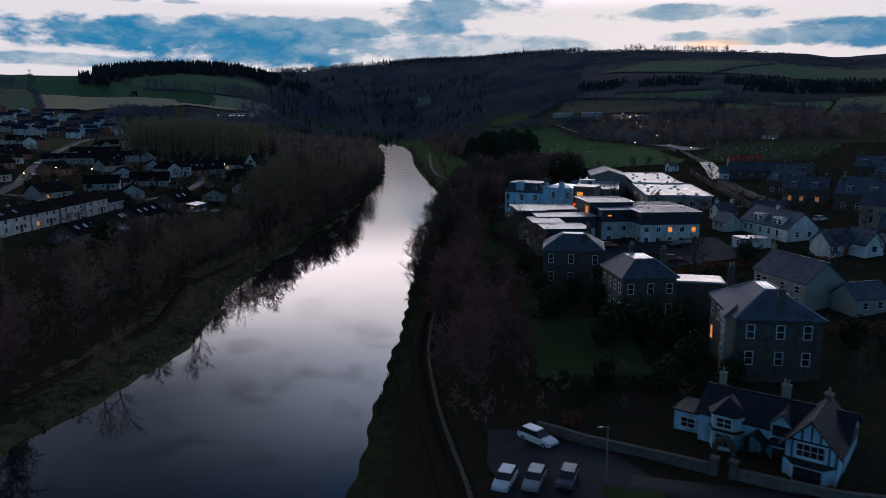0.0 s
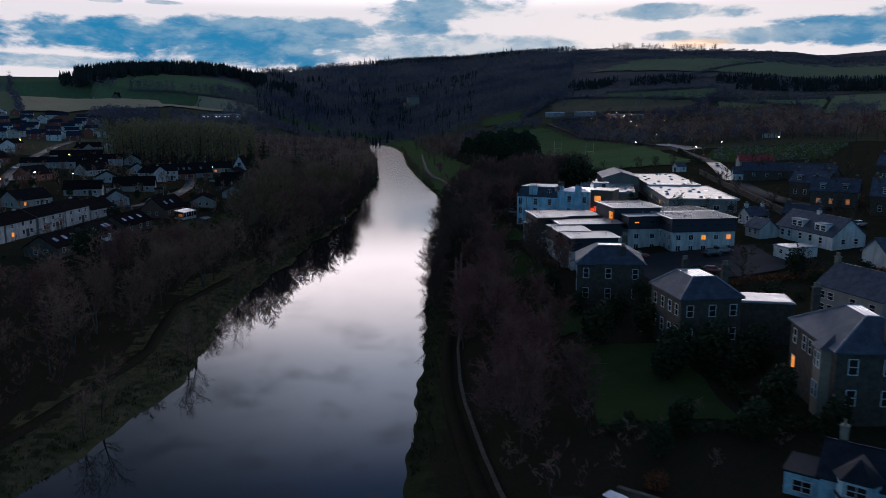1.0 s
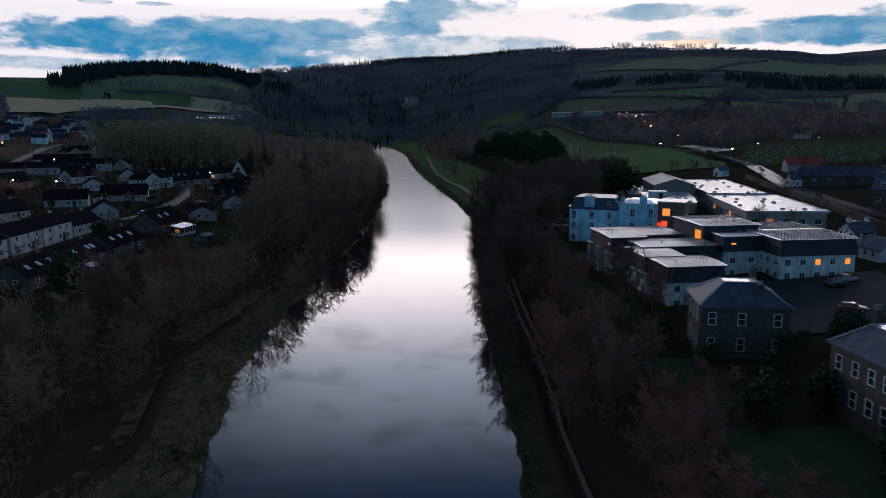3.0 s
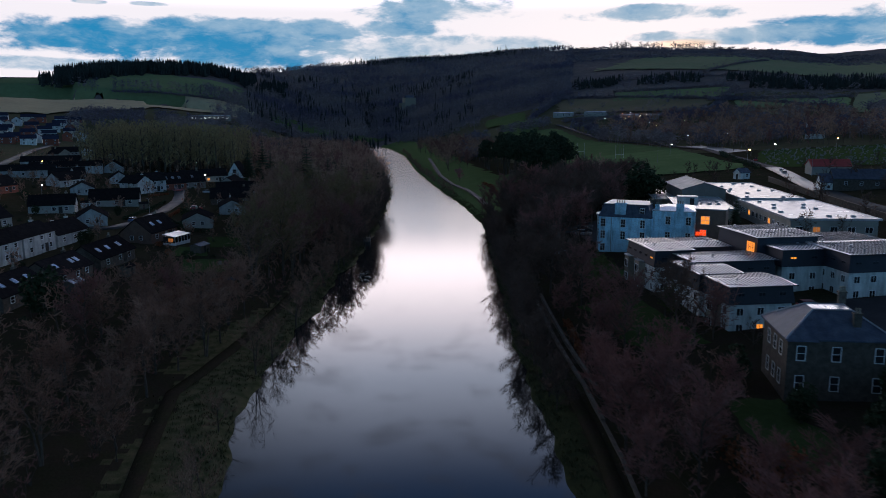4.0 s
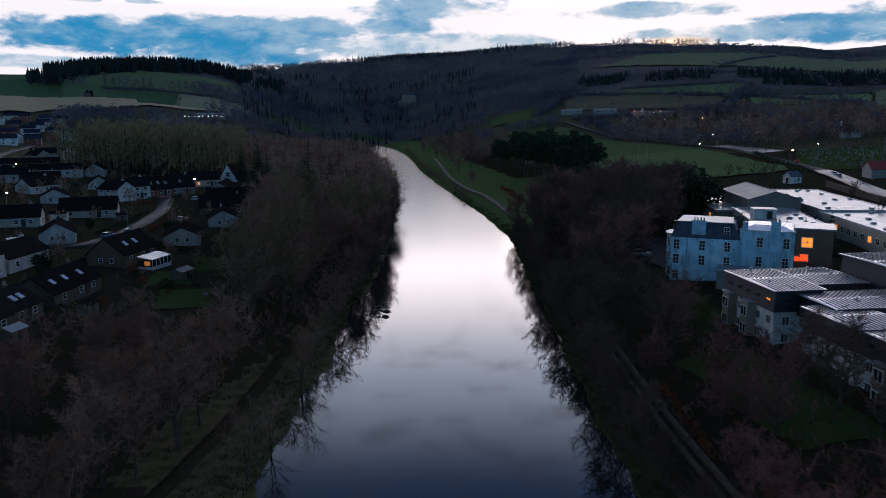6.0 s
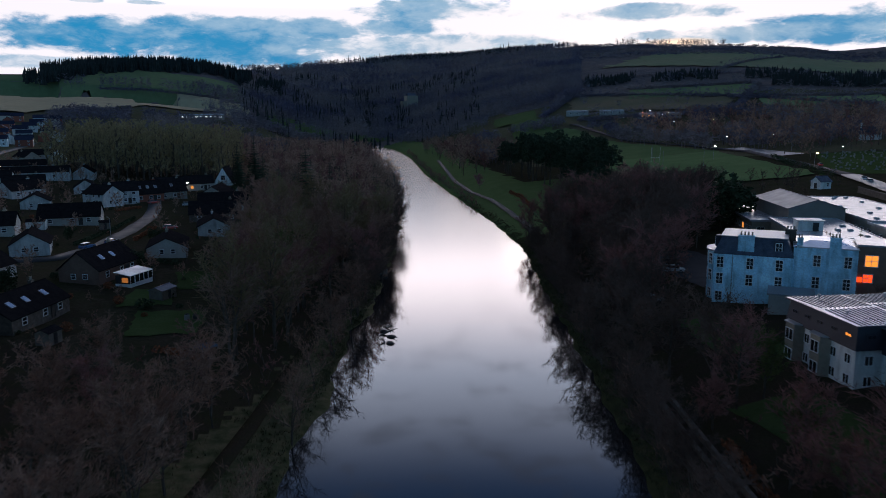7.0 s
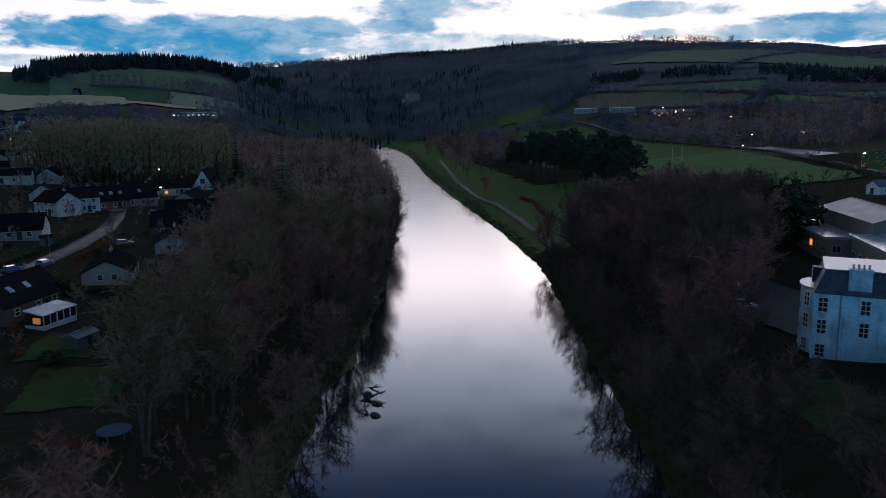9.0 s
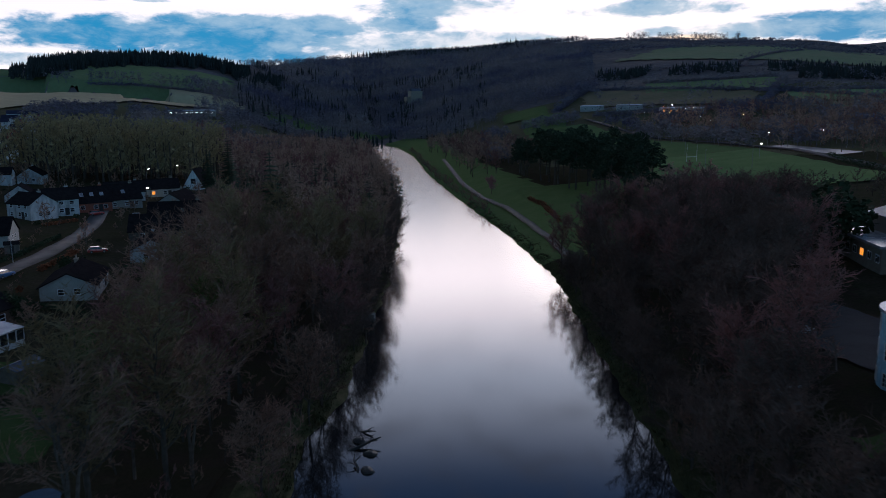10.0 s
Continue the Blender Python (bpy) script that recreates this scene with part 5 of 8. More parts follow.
stone_wall("garden_wall", [(33, 78.5), (37, 73.5), (44, 67.5), (47, 64.8)], 1.0, 0.4, M_RUBBLE, "low rubble garden wall with coping")
stone_wall("garden_wall", [(49, 63), (56, 57), (66, 52)], 1.0, 0.4, M_RUBBLE, "low rubble garden wall with coping")
for k in range(2):
    gx_, gy_ = ((47.3, 64.5), (48.7, 63.3))[k]
    tagged(mesh_object("gate_pillar", *join(moved(box(-0.35, 0.35, -0.35, 0.35, -0.6, 1.7), pose(gx_, gy_, height(gx_, gy_), 0, 0, -40)), moved(box(-0.45, 0.45, -0.45, 0.45, 1.703, 1.9), pose(gx_, gy_, height(gx_, gy_), 0, 0, -40))), M_RUBBLE), "square rubble gate pillar with cap", "pillar", "gate pillars")
arch = thing("garden_arch", pose(49.5, 66.8, height(49.5, 66.8), 0, 0, -45), "clipped dark green hedge arch over the path", "arch")
part("hedge_arch", tube([(-0.9, 0, 0), (-0.9, 0, 1.6), (-0.6, 0, 2.3), (0, 0, 2.6), (0.6, 0, 2.3), (0.9, 0, 1.6), (0.9, 0, 0)], [0.35] * 7, 7), M_STONE, arch)


def lamp_post(x, y, tall, label, glow=None, group="street lamps", arm=0.8, turn=0.0):
    p = thing("street_lamp", pose(x, y, height(x, y), 0, 0, turn), label, "street lamp", group)
    part("pole", tube([(0, 0, -0.4), (0, 0, tall * 0.5), (0, 0, tall)], [0.09, 0.07, 0.05], 7), M_POLE, p)
    part("lamp_head", join(tube([(0, 0, tall - 0.05), (arm, 0, tall + 0.15)], [0.04, 0.04], 5), box(arm - 0.1, arm + 0.45, -0.12, 0.12, tall + 0.08, tall + 0.2)), M_POLE, p)
    if glow:
        # glowing glass made oversize to stand in for the lamp's halo
        part("lamp_glass", box(arm - 0.1, arm + 0.5, -0.26, 0.26, tall - 0.26, tall + 0.075), glow, p)
    return p


stone_wall("river_wall", [right_bank(y, line(y, WALL_Y, WALL_D)) for y in list(range(60, 160, 8))], 0.2, 0.35, M_STONE, "low dark stone kerb beside the path")
stone_wall("river_wall", [right_bank(y, line(y, WALL_Y, WALL_D) + 0.1) for y in range(150, 216, 6)], 0.35, 0.4, M_STONE, "low pale stone wall beside the path")
stone_wall("river_wall", [right_bank(y, line(y, WALL_Y, WALL_D) + 1.5) for y in range(160, 216, 6)], 0.6, 0.35, M_STONE, "pale stone retaining wall above the path")
rr_ = random.Random(77)
tv, tf = [], []
for k in range(9000):
    y = rr_.uniform(92, 470)
    sd = rr_.choice((-1, -1, 1))
    d_ = abs(rr_.gauss(0, 1)) * (5.0 if sd < 0 and y < 225 else 1.6) + 0.3
    x = line(y, RIV_Y, RIV_L) - d_ if sd < 0 else line(y, RIV_Y, RIV_R) + d_
    z = height(x, y)
    if z < 0.05:
        continue
    hh = rr_.uniform(0.18, 0.45)
    for _ in range(4):
        a = rr_.uniform(0, 6.3)
        cx_, cy_ = x + rr_.uniform(-0.35, 0.35), y + rr_.uniform(-0.35, 0.35)
        n_ = len(tv)
        tv += [(cx_ - 0.09 * math.sin(a), cy_ + 0.09 * math.cos(a), z - 0.1), (cx_ + 0.09 * math.sin(a), cy_ - 0.09 * math.cos(a), z - 0.1), (cx_ + math.cos(a) * hh * 0.7, cy_ + math.sin(a) * hh * 0.7, z + hh)]
        tf.append((n_, n_ + 1, n_ + 2))
tagged(mesh_object("bank_grass", tv, tf, M_BANK), "tussocks of rank tan grass on the banks", "grass", kind="stuff")
stone_wall("school_wall", [(182, 350), (166, 303), (150.5, 256), (141, 226), (134, 206)], 2.0, 0.4, M_STONE, "tall dark stone wall beside the road")
lamp_post(36.1, 64.5, 6.0, "slim grey lamp post beside the car park, unlit", None, turn=200)
car(32.0, 75.0, -55, "white", "white estate car with its tailgate up", length=4.7, tall=1.6)
for k, (cx, cy, col, lab) in enumerate([(26.6, 67.2, "white", "white parked hatchback on dark asphalt"), (29.3, 66.0, "silver", "silver parked hatchback on dark asphalt"), (32.3, 64.8, "black", "black parked hatchback on dark asphalt")]):
    car(cx, cy, -118, col, lab, group="cars parked in a row")

# ---- care home: white walls, dark top storey, seamed metal roofs ----
def seam_roof(parent, x0, x1, y0, y1, z, along="x", over=0.5, pitch=0.42):
    """A low roof of seamed metal, falling gently from its middle."""
    x0, x1, y0, y1 = x0 - over, x1 + over, y0 - over, y1 + over
    shapes = [hip_roof(x1 - x0, y1 - y0, 0.2, pitch, 0.0, (x1 - x0) * 0.98, (y1 - y0) * 0.04)]
    shapes[0] = moved(shapes[0], pose((x0 + x1) / 2, (y0 + y1) / 2, z))
    r = part("roof", shapes[0], M_SEAM, parent, "pale seamed metal roof")
    ribs = []
    cx, cy = (x0 + x1) / 2, (y0 + y1) / 2
    hx, hy, fx, fy = (x1 - x0) / 2, (y1 - y0) / 2, (x1 - x0) * 0.49, (y1 - y0) * 0.02
    k = int((x1 - x0) / 0.6)
    for i in range(1, k):
        x = -hx + 2 * hx * i / k
        for s in (-1, 1):
            if abs(x) <= fx:
                a, b = (x, s * fy, pitch), (x, s * hy, 0.2)
            else:
                q = (hx - abs(x)) / (hx - fx)
                a, b = (x, s * (hy + (fy - hy) * q), 0.2 + (pitch - 0.2) * q), (x, s * hy, 0.2)
            ribs.append(slab(*[(cx + p[0] + o_, cy + p[1], z + p[2] + 0.09) for p, o_ in ((a, -0.045), (a, 0.045), (b, 0.045), (b, -0.045))], 0.11))
    tagged(part("seams", join(*ribs), M_SEAMSHADE, r, "raised roof seams coloured dark for their shaded sides"), kind="stuff")
    return r


def care_block(x0, x1, y0, y1, base, split_z, roof_z, faces, lit=(), wall=M_WHITE, label="white care home wing with dark top storey and metal roof"):
    cx, cy = (x0 + x1) / 2, (y0 + y1) / 2
    w, d = x1 - x0, y1 - y0
    b = thing("care_home", pose(cx, cy, base, 0, 0, -3), label, "building", "care home wings")
    part("wall", box(-w / 2, w / 2, -d / 2, d / 2, -1.5, split_z - base), wall, b)
    o = 0.35
    s_, r_ = split_z - base - 0.15, roof_z - base
    v = [(-w / 2 - o, -d / 2 - o, s_ + 0.003), (w / 2 + o, -d / 2 - o, s_ + 0.003), (w / 2 + o, d / 2 + o, s_ + 0.003), (-w / 2 - o, d / 2 + o, s_ + 0.003)]
    v += [(-w / 2, -d / 2, r_), (w / 2, -d / 2, r_), (w / 2, d / 2, r_), (-w / 2, d / 2, r_)]
    part("mansard", (v, box(0, 1, 0, 1, 0, 1)[1]), M_CLAD, b, "dark clad top storey")
    seam_roof(b, -w / 2, w / 2, -d / 2, d / 2, r_)
    r2 = random.Random(int(x0 * 10 + y0))
    for i in range(max(2, int(w * d / 40))):
        px_, py_ = r2.uniform(-w / 2 + 1.2, w / 2 - 1.2), r2.uniform(-d / 2 + 1.2, d / 2 - 1.2)
        part("roof_vent", join(tube([(px_, py_, r_ + 0.2), (px_, py_, r_ + 0.75)], [0.14, 0.14], 8), tube([(px_, py_, r_ + 0.753), (px_, py_, r_ + 0.88)], [0.26, 0.2], 8)), M_LEAD, b)
    part("gutter", join(*[box(*e, r_ + 0.02, r_ + 0.19) for e in ((-w / 2 - 0.62, w / 2 + 0.62, -d / 2 - 0.62, -d / 2 - 0.505), (-w / 2 - 0.62, -w / 2 - 0.505, -d / 2 - 0.5, d / 2 + 0.5))]), M_CLAD, b, "dark metal gutter")
    n_ = 0
    for face in faces:
        span = w if face in "sn" else d
        k = max(2, int(span / 2.7))
        for i in range(k):
            u = (i - (k - 1) / 2) * span / k
            for sill, out in ((0.8, 0.0), (3.4, 0.0), (s_ + 0.55, 0.16)):
                if sill + 1.3 > (s_ if out == 0 else r_) + 0.1:
                    continue
                n_ += 1
                add_window(b, face_pose(face, u - 0.6, sill, w, d, out), 1.2, 1.3, 1 if n_ in lit else 0, 0, 2, M_CLAD if out else M_PAINT)
    return b


front = care_block(59.2, 69.4, 170.2, 179.0, 4.8, 10.2, 12.8, "sw", (4,))
care_block(59.0, 66.0, 179.2, 190.0, 5.0, 10.4, 13.0, "sw", ())
north = care_block(58.9, 66.0, 195.6, 209.4, 5.6, 11.2, 14.0, "sw", (21,))
care_block(66.2, 75.5, 199.0, 209.6, 6.0, 11.2, 13.8, "s", ())
care_block(62.0, 77.0, 186.8, 195.4, 5.4, 10.6, 13.4, "sw", (6,))
upper = care_block(77.6, 89.5, 192.2, 207.0, 6.4, 10.5, 16.4, "s", (), M_CLAD, "dark clad care home block with a bright lit window")
add_window(upper, pose(-6.3, -4.2, 7.0, 0, 0, -90), 3.0, 2.2, 1, 1, 4, M_CLAD)
care_block(78.8, 86.8, 186.6, 192.0, 6.2, 12.2, 15.0, "s", (3,))
care_block(87.0, 102.5, 179.0, 202.0, 6.8, 12.3, 15.2, "swe", (8, 14))
# canted stone bays on the river front
for blk, ys, top_ in ((north, (-0.6, 5.0), 5.6), (front, (0.0,), 5.4)):
    for yy in ys:
        w_ = 3.55 if blk is north else 5.1
        by = part("bay_window", prism([(-w_ - 0.003, yy - 1.7), (-w_ - 1.1, yy - 1.0), (-w_ - 1.1, yy + 1.0), (-w_ - 0.003, yy + 1.7)][::-1], -1.4, top_), M_PALESTONE, blk, "pale stone two-storey bay")
        for zz in (0.6, 3.3):
            add_window(by, pose(-w_ - 1.12, yy + 0.85, zz, 0, 0, -90), 1.7, 1.6, 0, 0, 2)
        part("bay_roof", prism([(-w_ - 0.003, yy - 1.85), (-w_ - 1.25, yy - 1.1), (-w_ - 1.25, yy + 1.1), (-w_ - 0.003, yy + 1.85)][::-1], top_ + 0.003, top_ + 0.15), M_LEAD, by)

# ---- the white mansion ----
def mansion():
    base = 6.4
    m = thing("mansion", pose(72.0, 238.6, base, 0, 0, -35), "white old mansion with slate mansard and bow end, tinted dusk blue", "mansion")
    w, d, e = 12.5, 11.0, 8.7
    part("wall", box(-w / 2, w / 2, -d / 2, d / 2, -1.5, e), M_PALEBLUE, m)
    # bow end towards the river
    arc = [(-w / 2 - 0.003, -3.4)] + [(-w / 2 - 1.5 * math.sin(math.pi * (i + 0.5) / 6) - 0.003, -3.1 * math.cos(math.pi * (i + 0.5) / 6)) for i in range(6)] + [(-w / 2 - 0.003, 3.4)]
    bow = part("bow_end", prism(arc[::-1], -1.5, e), M_PALEBLUE, m)
    part("bow_roof", join(prism([(x - 0.3 if x < -w / 2 - 0.1 else x, y * 1.05) for x, y in arc][::-1], e + 0.003, e + 0.3)), M_LEAD, bow)
    for i, a in enumerate((-50, -90, -130)):
        px_, py_ = ((-w / 2 - 0.74, -2.6), (-w / 2 - 1.46, 0.0), (-w / 2 - 0.74, 2.6))[i]
        for sill in (0.4, 3.4, 6.3):
            add_window(bow, pose(px_, py_, sill, 0, 0, a) @ pose(-0.5, -0.03, 0), 1.0, 2.0 if sill > 1 else 1.6, 0, 2, 2)
    # mansard
    part("mansard", hip_roof(w, d, e + 0.2, e + 3.0, 0.1, w - 2.2, d - 2.2), M_SLATE, m, "dark slate mansard")
    part("roof_edge", join(box(-w / 2 + 0.9, w / 2 - 0.9, -d / 2 + 0.9, d / 2 - 0.9, e + 3.003, e + 3.15)), M_LEAD, m)
    for u in (-5.2, -0.4, 4.2):
        for sill, hh in ((0.4, 1.4), (3.4, 1.7), (6.3, 1.7)):
            if u == -0.4 and sill < 1:
                continue
            add_window(m, pose(u - 0.6, -d / 2, sill), 1.2, hh + 0.3, 0, 2, 2)
    dmm = part("dormer", box(3.2, 4.7, -d / 2 + 0.3, -d / 2 + 2.6, e + 0.5, e + 2.7), M_CLAD, m)
    add_window(dmm, pose(3.4, -d / 2 + 0.29, e + 0.8), 1.1, 1.6, 0, 1, 2)
    dm2 = part("dormer", box(-w / 2 - 0.3, -w / 2 + 2.2, -0.7, 0.8, e + 0.5, e + 2.5), M_CLAD, m)
    add_window(dm2, pose(-w / 2 - 0.31, 0.6, e + 0.8, 0, 0, -90), 1.1, 1.4, 0, 1, 2)
    chimney(m, -1.2, -d / 2 + 0.75, e - 0.5, e + 3.4, M_PALEBLUE, 2.6, 1.3, 4)
    chimney(m, 5.6, 1.0, e, e + 4.0, M_STONE, 1.8, 0.8, 3)
    part("drain_pipe", tube([(-3.2, -d / 2 - 0.08, 0), (-3.2, -d / 2 - 0.08, e)], [0.06, 0.06], 6), M_POLE, m)
    # the taller plain wing
    wx0, wx1 = w / 2 + 0.003, w / 2 + 9.6
    wing = part("wing", box(wx0, wx1, -d / 2 + 1.0, d / 2 + 1.5, -1.5, 10.6), M_PALEBLUE, m)
    part("wing_roof", hip_roof(wx1 - wx0, d + 0.5, 0, 0.7, 0.15, 5, 5), M_SEAM, m).matrix_local = pose((wx0 + wx1) / 2, 1.25, 10.7)
    for u in (3.6, 8.2):
        for sill in (0.6, 3.7, 7.4):
            add_window(wing, pose(wx0 + u - 0.6, -d / 2 + 0.998, sill), 1.2, 2.0, 0, 2, 2)
    for u in (2.0, 5.5):
        for sill in (3.7, 7.4):
            add_window(wing, pose(wx0 - 0.0, -d / 2 + 1 + 0.9, sill, 0, 0, -90) @ pose(0, 0.2, 0), 0.7, 1.5, 0, 2, 1)
            break
        break
    part("flue_wall", box(wx0 + 5.4, wx0 + 7.0, -d / 2 + 0.6, -d / 2 + 0.997, -1.0, 11.4), M_PALEBLUE, wing)
    chimney(m, wx0 + 6.2, -d / 2 + 1.5, 10.6, 12.4, M_PALEBLUE, 1.7, 1.0, 3)
    chimney(m, wx0 + 0.9, -d / 2 + 2.0, 10.6, 12.0, M_PALEBLUE, 0.9, 0.9, 2)
    part("link", box(wx1 + 0.003, wx1 + 6.5, -d / 2 + 3.0, d / 2, -1.5, 11.0), M_RUST, m, "brown brick link block with brightly lit stair window")
    add_window(m, pose(wx1 + 1.0, -d / 2 + 2.998, 4.9), 1.5, 1.5, 4, 1, 2)
    add_window(m, pose(wx1 + 1.1, -d / 2 + 2.998, 7.6), 2.0, 2.0, 1, 1, 2)
    part("lamp", box(wx1 + 0.15, wx1 + 0.95, -d / 2 + 2.7, -d / 2 + 2.95, 5.0, 5.8), M_LITRED, m, "glowing red lamp")
    part("link_roof", box(wx1 - 0.2, wx1 + 6.8, -d / 2 + 2.7, d / 2 + 0.2, 11.003, 11.3), M_MEMBRANE, m)
    # low flat block joining the care home
    part("annexe", box(3.0, 9.5, -d / 2 - 6.2, -d / 2 - 0.2, -1.5, 3.6), M_GREYWALL, m, "grey flat-roofed annexe")
    part("annexe_roof", box(2.7, 9.8, -d / 2 - 6.5, -d / 2 - 0.1, 3.603, 3.85), M_LEAD, m)
    part("annexe_door", box(2.94, 2.999, -d / 2 - 4.2, -d / 2 - 3.2, -0.4, 1.8), M_BLACKWOOD, m)
    return m


mansion()

# ---- the school: long flat roofs and a hall ----
def flat_block(label, corner, u, wu, wv_, tall, mat=M_GREYWALL, rot=None, lights=0, win=True):
    a = math.degrees(math.atan2(u[1], u[0]))
    x, y = corner
    c = pose(x, y, 0, 0, 0, a) @ Vector((wu / 2, wv_ / 2, 0))
    z = max(height(c.x, c.y), height(x, y))
    b = thing("school_block", pose(c.x, c.y, z, 0, 0, a), label, "building", "school buildings")
    part("wall", box(-wu / 2, wu / 2, -wv_ / 2, wv_ / 2, -3, tall - 0.35), mat, b)
    part("roof", join(box(-wu / 2 - 0.6, wu / 2 + 0.6, -wv_ / 2 - 0.6, wv_ / 2 + 0.6, tall - 0.347, tall)), M_MEMBRANE, b, "pale flat membrane roof")
    part("roof_kerb", join(*[box(*e, tall + 0.003, tall + 0.16) for e in ((-wu / 2 - 0.6, wu / 2 + 0.6, -wv_ / 2 - 0.6, -wv_ / 2 - 0.4), (-wu / 2 - 0.6, wu / 2 + 0.6, wv_ / 2 + 0.4, wv_ / 2 + 0.6),
                                                                                  (-wu / 2 - 0.6, -wu / 2 - 0.4, -wv_ / 2 - 0.4, wv_ / 2 + 0.4), (wu / 2 + 0.4, wu / 2 + 0.6, -wv_ / 2 - 0.4, wv_ / 2 + 0.4))]), M_LEAD, b)
    if win:
        k = int(wv_ / 3.4)
        for i in range(k):
            uu = (i - (k - 1) / 2) * wv_ / k
            add_window(b, face_pose("w", uu - 0.9, 1.2, wu, wv_), 1.8, 1.5, 1 if lights and i % 5 == lights else 0, 0, 2)
        k = int(wu / 3.4)
        for i in range(k):
            uu = (i - (k - 1) / 2) * wu / k
            add_window(b, face_pose("s", uu - 0.9, 1.2, wu, wv_), 1.8, 1.5, 2 if lights and i == 1 else 0, 0, 2)
    r = random.Random(int(x * 7 + y))
    for i in range(int(wu * wv_ / 70)):
        px_, py_ = r.uniform(-wu / 2 + 1, wu / 2 - 1), r.uniform(-wv_ / 2 + 1, wv_ / 2 - 1)
        part("roof_light", join(box(px_ - 0.5, px_ + 0.5, py_ - 0.5, py_ + 0.5, tall + 0.003, tall + 0.3), box(px_ - 0.4, px_ + 0.4, py_ - 0.4, py_ + 0.4, tall + 0.303, tall + 0.42)), M_LEAD, b)
    return b


flat_block("long school block with pale flat roof", (108.5, 228), (0.963, -0.27), 20, 42, 4.6, M_GREYWALL, lights=2)
flat_block("school block with pale flat roof", (120.5, 268.5), (0.963, -0.27), 17, 52, 4.8, M_GREYWALL)
flat_block("low school block with lit windows", (101.5, 286), (0.9, -0.3), 16, 32, 4.4, M_PALESTONE, lights=1)
flat_block("glazed school block with pale flat roof", (93.0, 254), (0.9, -0.35), 14, 30, 5.6, M_PALESTONE, lights=2)
plant_room = thing("plant_room", pose(100.0, 263, height(100, 263) + 5.6, 0, 0, -20), "pale blue rooftop plant room", "plant room")
part("wall", box(-2.5, 2.5, -2, 2, -0.3, 2.4), M_WHITE, plant_room)
part("roof", box(-2.7, 2.7, -2.2, 2.2, 2.403, 2.55), M_LEAD, plant_room)
part("door", box(0.4, 1.6, -2.06, -2.003, 0, 2.1), M_BLACKWOOD, plant_room)
hall = house("tall grey assembly hall with shallow metal roof", 117.5, 292, 74, 27, 13, 7.4, 9.4, M_HALLWALL, M_HALLROOF, "gable", W("w", (1.5,), 3.2, 1.0, 1.8), name="assembly_hall", category="hall")

